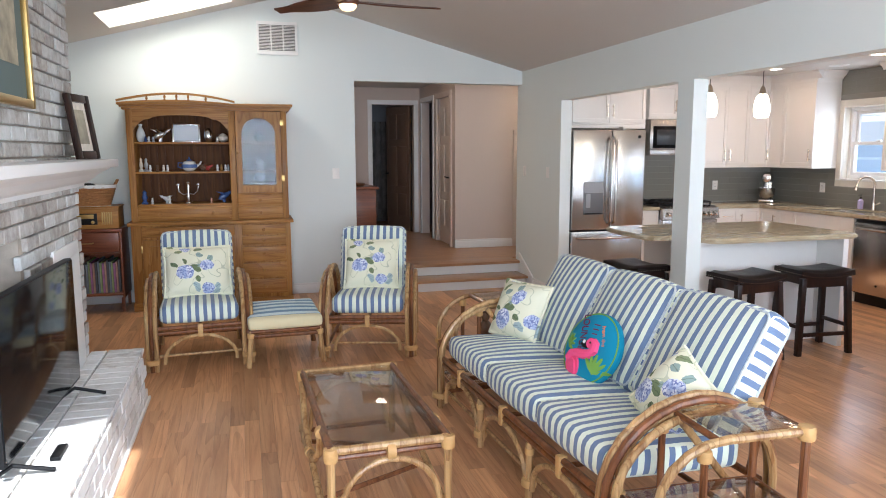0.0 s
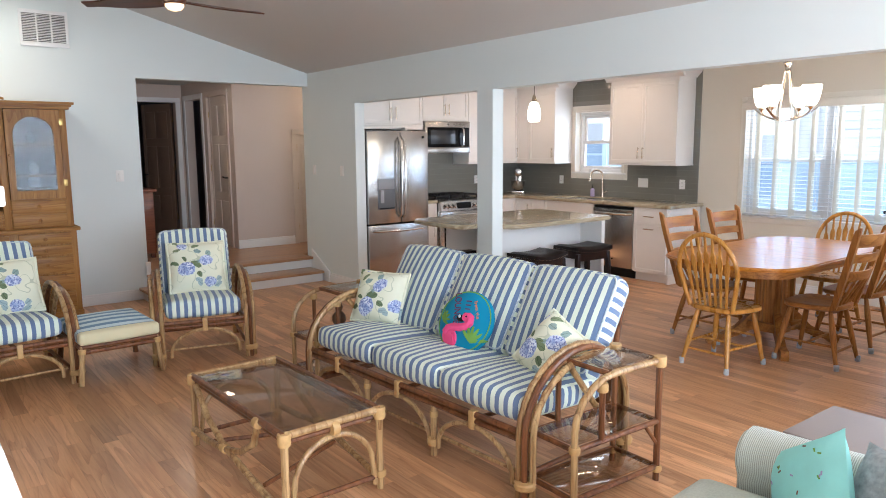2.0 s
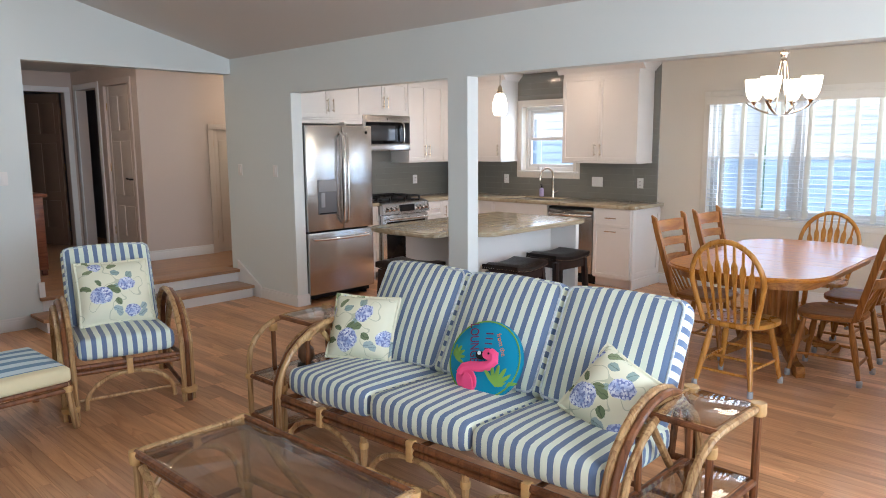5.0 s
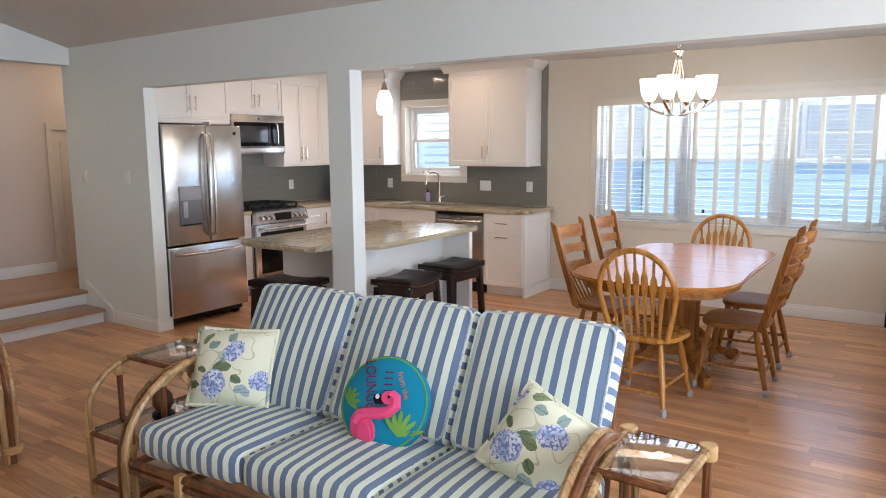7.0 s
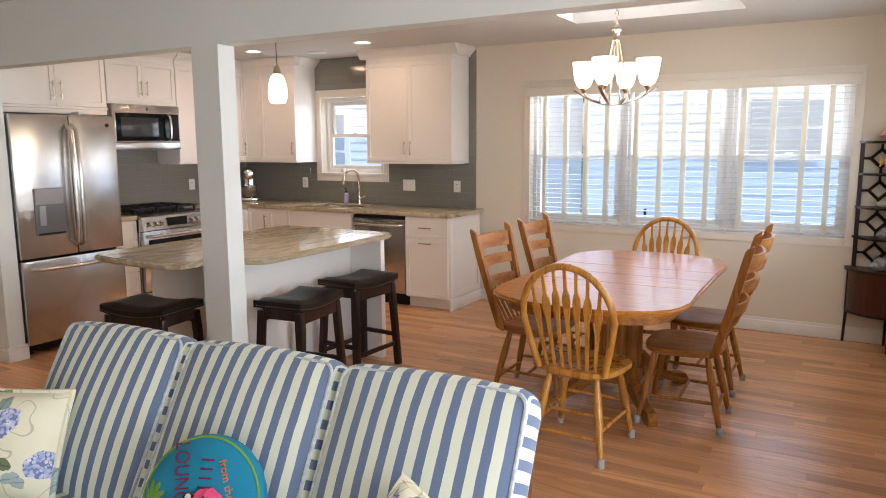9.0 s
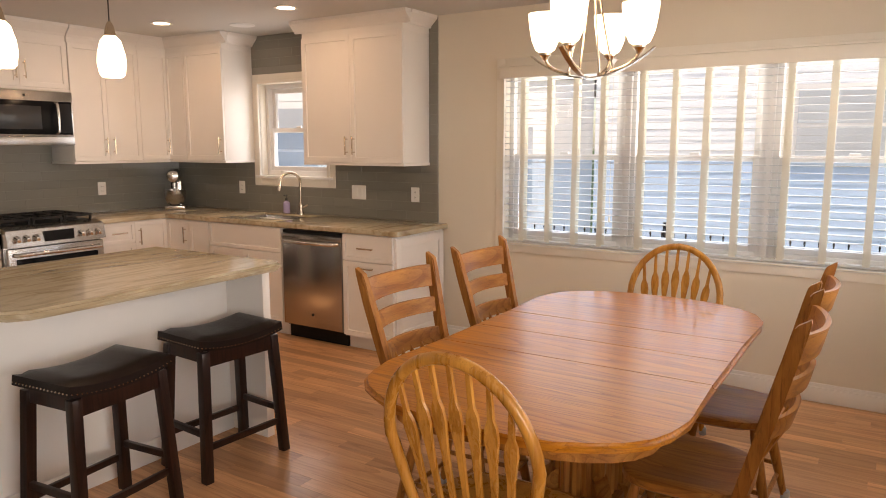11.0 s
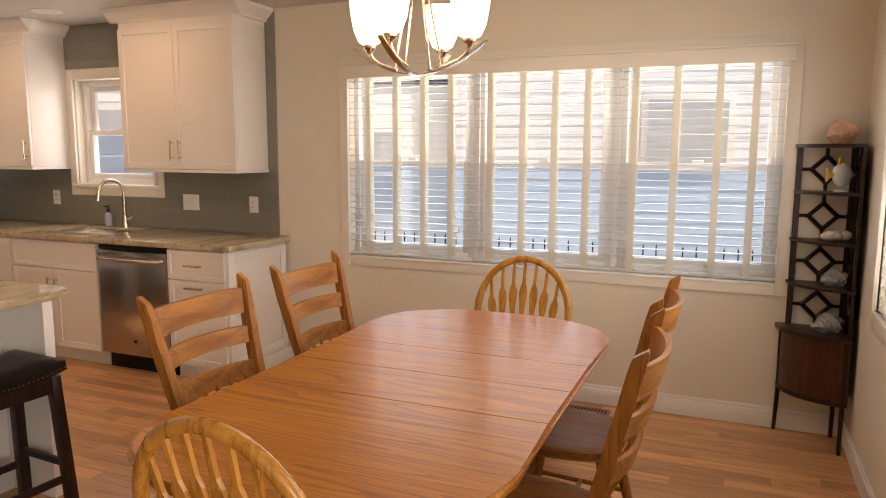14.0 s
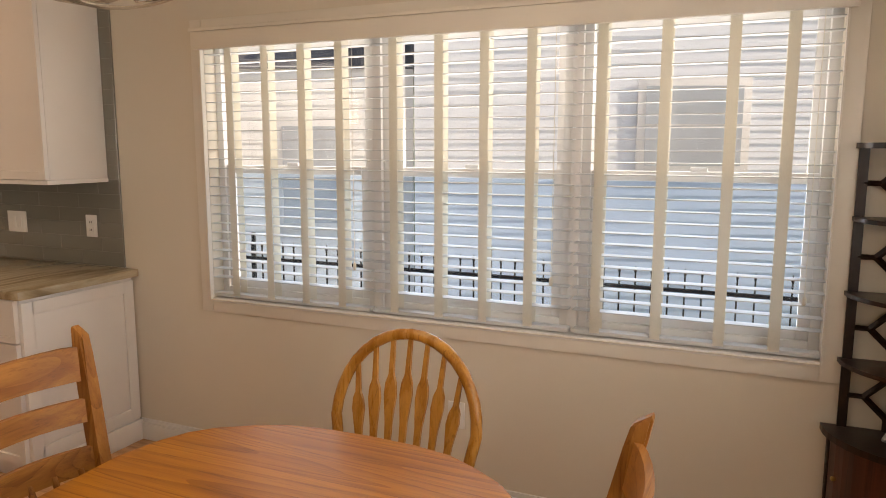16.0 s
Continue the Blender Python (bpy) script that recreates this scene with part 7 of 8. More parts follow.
# ornaments


def ornament(name, label, cat, x, z, prof, material, y=7.62, n=12, turn=0):
    return tagged(turned(name, material, None, prof, n, m=pose(x, y, z + 0.001, 0, 0, turn)), label, cat)


FIG = [(0.018, 0), (0.02, 0.01), (0.010, 0.02), (0.018, 0.045), (0.010, 0.065), (0.013, 0.078), (0.004, 0.09)]
VASE = [(0.02, 0), (0.035, 0.02), (0.045, 0.07), (0.03, 0.12), (0.014, 0.15), (0.02, 0.175), (0.012, 0.176)]


def bird(x, z, size, material, label, turn=0):
    bm = bmesh.new()
    lathe(bm, [(0.002, -0.05), (0.02, -0.03), (0.026, 0.0), (0.018, 0.03), (0.012, 0.045), (0.016, 0.058), (0.009, 0.07), (0.002, 0.085)], 10, m=pose(0, 0, 0.05, 0, 62, 0))
    tube(bm, [(0.0, 0, 0.0), (0.0, 0, 0.04)], 0.012, 6)
    for s in (-1, 1):
        tube(bm, [(0.0, s * 0.015, 0.055), (-0.02, s * 0.03, 0.075), (-0.05, s * 0.03, 0.085)], 0.008, 5, r2=0.002)
    return tagged(part("bird_figurine", bm, material, None, m=pose(x, 7.62, z + 0.001, 0, 0, turn) @ Matrix.Scale(size, 4)), label, "figurine")


ornament("vase", "small white vase with a floral pattern in the hutch", "vase", -0.98, 1.665, VASE, "white")
bird(-0.80, 1.665, 1.5, "silver", "silver bird with raised wings in the hutch", 30)
phf = thing("photo_frame", "silver-framed seascape photograph in the hutch", "picture frame", pose(-0.56, 7.66, 1.666, -10))
for s in ((-0.135, -0.118, 0, 0.19), (0.118, 0.135, 0, 0.19), (-0.118, 0.118, 0, 0.017), (-0.118, 0.118, 0.173, 0.19)):
    one("frame", "silver", phf, s[0], s[1], 0, 0.012, s[2], s[3], edge=0.003)
one("picture", "siding", phf, -0.118, 0.118, 0.004, 0.008, 0.017, 0.173, edge=0, label="pale blue seascape picture")
ornament("glass_egg", "clear glass egg in the hutch", "ornament", -0.345, 1.665, [(0.02, 0), (0.03, 0.01), (0.042, 0.06), (0.036, 0.11), (0.015, 0.14), (0.003, 0.145)], "silver")
ornament("shell", "rounded white shell in the hutch", "shell", -0.205, 1.665, [(0.01, 0), (0.045, 0.02), (0.05, 0.05), (0.03, 0.08), (0.004, 0.09)], "shell_w")
for i, x in enumerate((-0.90, -0.86, -0.26, -0.93)):
    ornament("figurine", "tiny china figurine in the hutch", "figurine", x, 1.665, [(r * 0.8, z * 0.6) for r, z in FIG], ("white", "shell_g", "white", "blue")[i], 7.56)
for i, x in enumerate((-0.99, -0.94, -0.90, -0.84, -0.78, -0.74, -0.27, -0.23, -0.19, -0.165)):
    ornament("figurine", "small china figurine in the hutch", "figurine", x, 1.375, [(r * (1.1 if i < 2 else 0.8), z * (1.5 if i < 2 else 0.75)) for r, z in FIG], ("shell_w", "shell_g", "white", "brown", "shell_w", "white", "white", "brass", "white", "shell_g")[i], 7.60 - 0.03 * (i % 3))
teapot = thing("teapot", "blue and white china teapot in the hutch", "teapot", pose(-0.54, 7.62, 1.376))
turned("body", "white", teapot, [(0.03, 0), (0.06, 0.02), (0.075, 0.055), (0.055, 0.095), (0.03, 0.105)], 16)
turned("band", "blue", teapot, [(0.074, 0.035), (0.078, 0.055), (0.072, 0.07)], 16)
turned("lid", "blue", teapot, [(0.032, 0.105), (0.02, 0.12), (0.007, 0.125), (0.009, 0.138), (0.002, 0.142)], 14)
bar("spout", "white", teapot, [(0.06, 0, 0.045), (0.10, 0, 0.07), (0.115, 0, 0.10)], 0.013, 8, r2=0.008)
bar("handle", "blue", teapot, [(-0.06, 0, 0.085), (-0.105, 0, 0.085), (-0.11, 0, 0.045), (-0.065, 0, 0.03)], 0.007, 8)
bird(-0.42, 1.375, 0.9, "brown", "small brown bird figurine in the hutch", 160)
bird(-0.36, 1.375, 0.7, "red", "small red bird figurine in the hutch", 10)
cand = thing("candelabra", "clear crystal three-branched candelabra in the hutch", "candelabra", pose(-0.56, 7.60, 1.056))
turned("stem", "silver", cand, [(0.045, 0), (0.04, 0.012), (0.012, 0.03), (0.018, 0.07), (0.008, 0.11), (0.016, 0.15), (0.01, 0.19), (0.022, 0.205), (0.02, 0.215)], 12)
for s in (-1, 1):
    bar("branch", "silver", cand, [(0, 0, 0.10), (s * 0.05, 0, 0.085), (s * 0.09, 0, 0.12), (s * 0.095, 0, 0.17)], 0.007, 8)
    turned("cup", "silver", cand, [(0.006, 0), (0.022, 0.012), (0.02, 0.026)], 10, (s * 0.095, 0, 0.17))
for i, (x, s) in enumerate(((-0.97, 1.5), (-0.90, 0.7), (-0.74, 0.9), (-0.34, 0.6))):
    ornament("figurine", ("dark blue and white china group in the hutch", "tiny white china figurine in the hutch", "white china swan in the hutch", "tiny pink figurine in the hutch")[i], "figurine", x, 1.055, [(r * s * 1.1, z * s) for r, z in FIG], ("blue", "white", "white", "shell")[i], 7.57)
bird(-0.77, 1.055, 0.9, "white", "white china bird in the hutch", 200)
bird(-0.22, 1.055, 1.3, "blue", "dark blue bird figurine in the hutch", 20)
for z, w, mt in ((1.256, 0.05, "white"), (1.376, 0.04, "shell_w"), (1.666, 0.04, "black")):
    ornament("china_dish", "china piece behind the hutch's glass door", "dish", 0.15, z, [(w * 0.5, 0), (w, 0.02), (w * 1.2, 0.07), (w * 0.6, 0.10), (w * 0.3, 0.12)], mt, 7.68)

# ---- ceiling fan ----
fan = thing("ceiling_fan", "three-blade dark wood ceiling fan with a lit dome", "ceiling fan", pose(0.745, 5.2, 0))
turned("canopy", "fanwood", fan, [(0.07, 3.20), (0.07, 3.09), (0.03, 3.06)], 18)
bar("rod", "fanwood", fan, [(0, 0, 3.08), (0, 0, 2.74)], 0.014)
turned("motor", "fanwood", fan, [(0.03, 2.75), (0.06, 2.72), (0.075, 2.66), (0.08, 2.615), (0.072, 2.60)], 24)
turned("light_dome", "fan_bulb", fan, [(0.064, 2.601), (0.062, 2.585), (0.045, 2.565), (0.015, 2.556), (0.003, 2.555)], 24, label="lit white dome")
for a in (14.5, 134.5, 254.5):
    bm = bmesh.new()
    up, dn = [], []
    for i in range(13):
        k = i / 12
        r = 0.06 + 0.65 * k
        w = 0.035 + 0.05 * math.sin(math.pi * min(1, k * 1.15 + 0.1)) ** 0.8 * (1 - 0.35 * k)
        sw = -0.05 * k * k
        up.append((r, sw + w))
        dn.append((r, sw - w))
    prism(bm, dn + up[::-1], -0.005, 0.005)
    for v in bm.verts:
        v.co.z += v.co.y * 0.28 + 0.02 * ((v.co.x - 0.09) / 0.57) ** 2
    part("blade", bm, "fanwood", fan, "curved dark wood blade", m=pose(0, 0, 2.625, 0, 0, a))

# ---- upholstered sofa seen at its arm ----
SAGE = pose(0.87, 0.79, 0, 0, 0, 187)
gs = thing("sofa", "sage green woven sofa with a rolled arm", "sofa", SAGE)
one("base", "sage", gs, -0.70, 0.50, -0.44, 0.48, 0.06, 0.27, edge=0.03)
bm = bmesh.new()
soft_box(bm, 1.0, 0.74, 0.15, 0.05, 0.02, pose(-0.01, -0.16, 0.345))
part("seat_cushion", bm, "sage", gs)
bm = bmesh.new()
prof = [(0.0, 0.20), (0.15, 0.20), (0.15, 0.42)] + [(0.075 + 0.105 * math.cos(radians(a)), 0.50 + 0.095 * math.sin(radians(a))) for a in range(-20, 201, 20)] + [(0.0, 0.42)]
prism(bm, [(x - 0.70, z) for x, z in prof], -0.42, 0.48, Matrix(((1, 0, 0, 0), (0, 0, 1, 0), (0, 1, 0, 0), (0, 0, 0, 1))))
bmesh.ops.bevel(bm, geom=[e for e in bm.edges if abs(e.verts[0].co.y - e.verts[1].co.y) < 1e-5], offset=0.02, segments=2, affect="EDGES")
part("arm", bm, "sage_rib", gs, "rolled woven arm")
bm = bmesh.new()
soft_box(bm, 1.02, 0.22, 0.60, 0.07, 0.02, pose(-0.02, 0.36, 0.56))
part("backrest", bm, "sage", gs)
for x in (-0.62, 0.42):
    for y in (-0.36, 0.40):
        one("foot", "walnut", gs, x - 0.03, x + 0.03, y - 0.03, y + 0.03, 0, 0.06)
tp = thing("throw_pillow", "mint green pillow with small stitched motifs", "pillow", SAGE @ pose(-0.46, -0.14, 0.50, 70, 0, 50) @ pose(0, 0, 0, 0, 0, 38) @ Matrix.Scale(0.84, 4))
bm = bmesh.new()
pillow(bm, 0.40, 0.40, 0.16, 14, 0.5, 2.6)
part("cover", bm, "mint", tp)
for i in range(18):
    u, v = random.uniform(-0.15, 0.15), random.uniform(-0.15, 0.15)
    hz = 0.08 * ((1 - abs(u / 0.20) ** 2.6) * (1 - abs(v / 0.20) ** 2.6)) ** 0.5
    motif = bmesh.new()
    box(motif, -0.008, 0.008, -0.003, 0.003, -0.003, 0.0012, 0, pose(u, v, hz, 0, 0, random.uniform(0, 180)))
    part("motif", motif, ("leafy", "lilac", "brown")[i % 3], tp)
tp = thing("throw_pillow", "grey and white leaf-patterned pillow", "pillow", SAGE @ pose(-0.47, 0.10, 0.50, 68, 0, 60) @ Matrix.Scale(0.84, 4))
bm = bmesh.new()
pillow(bm, 0.42, 0.40, 0.16, 14, 0.5, 2.6)
part("cover", bm, "shell_g", tp)
sb = thing("side_table", "low grey-brown table beside the green sofa", "table", pose(2.07, 1.02, 0))
one("top", "grey_top", sb, -0.23, 0.23, -0.32, 0.32, 0.42, 0.45, edge=0.006)
for sx in (-1, 1):
    for sy in (-1, 1):
        one("leg", "walnut", sb, sx * 0.20 - 0.02, sx * 0.20 + 0.02, sy * 0.28 - 0.02, sy * 0.28 + 0.02, 0, 0.42)

# ---- dining place ----
tb = thing("dining_table", "oval oak pedestal dining table with three leaf seams", "dining table", pose(4.635, 2.805, 0))


def oval(h, s, r, n=14):
    """Half length h, half straight side s, half width r."""
    pts = []
    for i in range(n + 1):
        a = radians(-90 + 180 * i / n)
        pts.append((s + (h - s) * math.copysign(abs(math.cos(a)) ** 0.75, 1), r * math.copysign(abs(math.sin(a)) ** 0.85, math.sin(a))))
    return pts + [(-x, -y) for x, y in pts]


def clip_x(pts, lo, hi):
    out = []
    n = len(pts)
    for i in range(n):
        a, c = pts[i], pts[(i + 1) % n]
        if lo <= a[0] <= hi:
            out.append(a)
        for e in (lo, hi):
            if (a[0] - e) * (c[0] - e) < 0:
                k = (e - a[0]) / (c[0] - a[0])
                out.append((e, a[1] + (c[1] - a[1]) * k))
    return out


shape = oval(0.985, 0.62, 0.52)
SEAMS = (-0.285, 0.0, 0.29)
for lo, hi in ((-2, -0.287), (-0.283, -0.002), (0.002, 0.288), (0.292, 2)):
    bm = bmesh.new()
    seg = clip_x(shape, lo, hi)
    c = (sum(p[0] for p in seg) / len(seg), sum(p[1] for p in seg) / len(seg))
    seg.sort(key=lambda p: math.atan2(p[1] - c[1], p[0] - c[0]))
    prism(bm, seg, 0.735, 0.765)
    bmesh.ops.bevel(bm, geom=[e for e in bm.edges if abs(e.verts[0].co.z - e.verts[1].co.z) < 1e-5 and not (abs(e.verts[0].co.x - e.verts[1].co.x) < 1e-4 and min(abs(e.verts[0].co.x - q) for q in SEAMS) < 0.004)], offset=0.012, segments=3, affect="EDGES")
    part("tabletop", bm, "table", tb, "glossy oak tabletop board")
bm = bmesh.new()
prism(bm, oval(0.90, 0.60, 0.45), 0.675, 0.735)
part("apron", bm, "oak", tb)
for sx in (-1, 1):
    bm = bmesh.new()
    flute = []
    for i in range(25):
        a = radians(-90 + 180 * i / 24)
        r = 0.135 - (0.012 if i % 3 == 1 else 0)
        flute.append((r * math.cos(a), r * math.sin(a)))
    prism(bm, [(sx * (0.03 + x), y) for x, y in flute], 0.20, 0.68)
    part("pedestal", bm, "oak_z", tb, "fluted half pedestal")
    one("pedestal_base", "oak", tb, sx * 0.02, sx * 0.20, -0.16, 0.16, 0.13, 0.20, edge=0.01)
    one("pedestal_cap", "oak", tb, sx * 0.02, sx * 0.24, -0.2, 0.2, 0.655, 0.676, edge=0.006)
    for sy in (-1, 1):
        bm = bmesh.new()
        d = Vector((sx * 0.80, sy * 0.60, 0)).normalized()
        side = [(0.10, 0.30), (0.18, 0.27), (0.30, 0.15), (0.42, 0.085), (0.52, 0.075), (0.545, 0.035), (0.53, 0.0), (0.47, 0.0), (0.44, 0.03), (0.30, 0.07), (0.16, 0.13), (0.10, 0.14)]
        prism(bm, side, -0.028, 0.028, Matrix(((d.x, 0, -d.y, 0), (d.y, 0, d.x, 0), (0, 1, 0, 0), (0, 0, 0, 1))))
        part("claw_foot", bm, "oak", tb, "curved carved foot", False)


def seat_plank(t, material):
    bm = bmesh.new()
    pts = []
    for i in range(28):
        a = 2 * math.pi * i / 28
        x = 0.225 * math.copysign(abs(math.cos(a)) ** 0.62, math.cos(a))
        y = 0.205 * math.copysign(abs(math.sin(a)) ** 0.68, math.sin(a))
        pts.append((x * (1 - 0.10 * (y / 0.205)), y))
    rings = []
    for k, z in ((1.0, 0.428), (1.0, 0.452), (0.92, 0.458), (0.6, 0.445), (0.3, 0.442)):
        rings.append([bm.verts.new((x * k, y * k, z)) for x, y in pts])
    low = [bm.verts.new((x * 0.93, y * 0.93, 0.416)) for x, y in pts]
    rings.insert(0, low)
    for q, s in zip(rings, rings[1:]):
        for i in range(28):
            bm.faces.new((q[i], q[(i + 1) % 28], s[(i + 1) % 28], s[i]))
    bm.faces.new(low[::-1])
    bm.faces.new(rings[-1])
    part("seat", bm, material, t, "saddled wooden seat")


def leg_at(t, material, top, foot, z=0.425):
    a, c = Vector((*top, z)), Vector((*foot, 0.0))
    bm = bmesh.new()
    prof = [(0.0, 0.013), (0.12, 0.017), (0.35, 0.022), (0.6, 0.020), (0.8, 0.016), (1.0, 0.013)]
    pts = [a.lerp(c, k) for k, _ in prof]
    n = 10
    rings = []
    u = (c - a).normalized().cross(Vector((0, 1, 0))).normalized()
    w = (c - a).normalized().cross(u)
    for p, (_, r) in zip(pts, prof):
        rings.append([bm.verts.new(p + u * r * math.cos(2 * math.pi * j / n) + w * r * math.sin(2 * math.pi * j / n)) for j in range(n)])
    for q, s in zip(rings, rings[1:]):
        for j in range(n):
            bm.faces.new((q[j], q[(j + 1) % n], s[(j + 1) % n], s[j]))
    bm.faces.new(rings[0])
    bm.faces.new(rings[-1])
    lg = part("leg", bm, material, t)
    turned("foot_pad", "shell_g", lg, [(0.016, 0.0), (0.019, 0.004), (0.019, 0.04), (0.016, 0.045)], 10, (foot[0] * 0.995, foot[1] * 0.995, 0.0), label="grey felt foot sock")


LEGS = (((-0.14, -0.14), (-0.205, -0.215)), ((0.14, -0.14), (0.205, -0.215)), ((-0.12, 0.13), (-0.185, 0.225)), ((0.12, 0.13), (0.185, 0.225)))


def under(t, material):
    for top, foot in LEGS:
        leg_at(t, material, top, foot)
    for sx in (-1, 1):
        bar("stretcher", material, t, [(sx * 0.185, -0.185, 0.165), (sx * 0.165, 0.19, 0.165)], 0.010)
    bar("stretcher", material, t, [(-0.175, 0.0, 0.165), (0.175, 0.0, 0.165)], 0.010)
    bar("stretcher", material, t, [(-0.19, -0.19, 0.21), (0.19, -0.19, 0.21)], 0.010)
    bar("stretcher", material, t, [(-0.17, 0.19, 0.12), (0.17, 0.19, 0.12)], 0.010)


def bow_chair(m, label):
    """Bow-back chair: the sitter faces -y."""
    t = thing("dining_chair", label, "chair", m, "dining chairs")
    seat_plank(t, "honey")
    under(t, "honey")
    lean = lambda z: 0.165 + (z - 0.44) * 0.22
    hoop_pts = [(0.17, lean(0.44), 0.44), (0.205, lean(0.58), 0.58)] + [(0.233 * math.cos(radians(a)), lean(0.72 + 0.265 * math.sin(radians(a))), 0.72 + 0.265 * math.sin(radians(a))) for a in range(0, 181, 10)] + [(-0.205, lean(0.58), 0.58), (-0.17, lean(0.44), 0.44)]
    bar("bow", "honey", t, hoop_pts, 0.0175, 10)
    for i in range(7):
        k = (i - 3) / 3
        x0, x1 = k * 0.125, k * 0.172
        z1 = 0.72 + 0.265 * math.sqrt(max(0, 1 - (x1 / 0.23) ** 2)) - 0.012
        bm = bmesh.new()
        prof = [(0.0, 0.007), (0.30, 0.008), (0.52, 0.011), (0.68, 0.020), (0.75, 0.017), (0.80, 0.008), (1.0, 0.006)]
        rings = []
        for q, r in prof:
            z = 0.45 + (z1 - 0.45) * q
            x = x0 + (x1 - x0) * q
            y = lean(z)
            rings.append([bm.verts.new((x - r, y - 0.006, z)), bm.verts.new((x + r, y - 0.006, z)), bm.verts.new((x + r, y + 0.006, z)), bm.verts.new((x - r, y + 0.006, z))])
        for q, s in zip(rings, rings[1:]):
            for j in range(4):
                bm.faces.new((q[j], q[(j + 1) % 4], s[(j + 1) % 4], s[j]))
        bm.faces.new(rings[0])
        bm.faces.new(rings[-1])
        part("spindle", bm, "honey", t, "arrow-shaped spindle", False)
    return t


def ladder_chair(m, label):
    """Ladder-back chair with three bent slats over short spindles; the sitter faces -y."""
    t = thing("dining_chair", label, "chair", m, "dining chairs")
    seat_plank(t, "oak_y")
    under(t, "oak_z")
    lean = lambda z: 0.175 + (z - 0.44) * 0.27 - 0.03 * max(0, z - 0.8)
    for s in (-1, 1):
        bm = bmesh.new()
        rings = []
        for i, z in enumerate((0.43, 0.60, 0.75, 0.89, 0.985, 1.025, 1.035)):
            w, d = (0.023, 0.018) if i < 5 else ((0.021, 0.016) if i == 5 else (0.016, 0.011))
            x = s * (0.185 + 0.065 * (z - 0.43) / 0.62)
            y = lean(z)
            rings.append([bm.verts.new((x + a * d, y + c * w, z + c * 0.01)) for a, c in ((-1, -1), (1, -1), (1, 1), (-1, 1))])
        for q, r in zip(rings, rings[1:]):
            for j in range(4):
                bm.faces.new((q[j], q[(j + 1) % 4], r[(j + 1) % 4], r[j]))
        bm.faces.new(rings[0])
        bm.faces.new(rings[-1])
        bmesh.ops.bevel(bm, geom=[e for e in bm.edges if abs(e.verts[0].co.z - e.verts[1].co.z) > 0.03], offset=0.005, segments=2, affect="EDGES")
        part("back_post", bm, "oak_z", t)
    for zc, hh in ((0.945, 0.046), (0.82, 0.031), (0.69, 0.034)):
        bm = bmesh.new()
        n = 10
        rings = []
        for i in range(n + 1):
            k = 2 * i / n - 1
            half = 0.185 + 0.065 * (zc - 0.43) / 0.62
            x = k * half
            bend = 0.058 * (1 - k * k)
            rise = (0.006 * (1 - k ** 8) - 0.010 * (1 - k * k) if zc > 0.9 else 0.0)
            ring_v = []
            for dy, dz in ((-0.008, -hh), (0.008, -hh), (0.008, hh + rise), (-0.008, hh + rise)):
                z = zc + dz
                ring_v.append(bm.verts.new((x, lean(z) + bend + dy, z)))
            rings.append(ring_v)
        for q, r in zip(rings, rings[1:]):
            for j in range(4):
                bm.faces.new((q[j], q[(j + 1) % 4], r[(j + 1) % 4], r[j]))
        bm.faces.new(rings[0])
        bm.faces.new(rings[-1])
        part("back_slat", bm, "oak", t, "bent wooden back slat")
    for i in range(6):
        k = (i - 2.5) / 2.5
        bar("spindle", "oak_z", t, [(k * 0.135, 0.17, 0.45), (k * 0.16, lean(0.67) + 0.058 * (1 - (k * 0.8) ** 2), 0.672)], 0.009, 8, label="short turned spindle")
    return t


bow_chair(pose(3.815, 2.765, 0, 0, 0, 88), "honey oak bow-back chair with arrow spindles at the table's head")
bow_chair(pose(5.60, 2.80, 0, 0, 0, -90), "honey oak bow-back chair with its back to the window")
lc = ladder_chair(pose(4.445, 3.265, 0, 0, 0, 0), "oak ladder-back chair beside the dining table")
copy_thing(lc, pose(5.145, 3.262, 0, 0, 0, 1))
copy_thing(lc, pose(4.445, 2.37, 0, 0, 0, 181))
copy_thing(lc, pose(5.11, 2.385, 0, 0, 0, 178))

# chandelier: two crossed straps, four arms
ch = thing("chandelier", "four-arm brushed nickel chandelier with lit opal shades", "chandelier", pose(4.96, 2.97, 0, 0, 0, -3))
turned("canopy", "nickel", ch, [(0.065, KZ - 0.001), (0.065, KZ - 0.015), (0.02, KZ - 0.035)], 18)
for i in range(4):
    bm = bmesh.new()
    z = KZ - 0.05 - i * 0.036
    tube(bm, arc((0, 0, z), (0.010, 0.025), 0, 330, 10, "xz" if i % 2 else "yz"), 0.0028, 6)
    part("chain_link", bm, "nickel", ch)
bm = bmesh.new()
tube(bm, arc((0, 0, 2.293), 0.024, 0, 345, 14), 0.004, 6)
part("ring", bm, "nickel", ch)
turned("hub", "nickel", ch, [(0.008, 2.275), (0.036, 2.272), (0.038, 2.262), (0.026, 2.245), (0.020, 2.205), (0.024, 2.198), (0.010, 2.190)], 20)
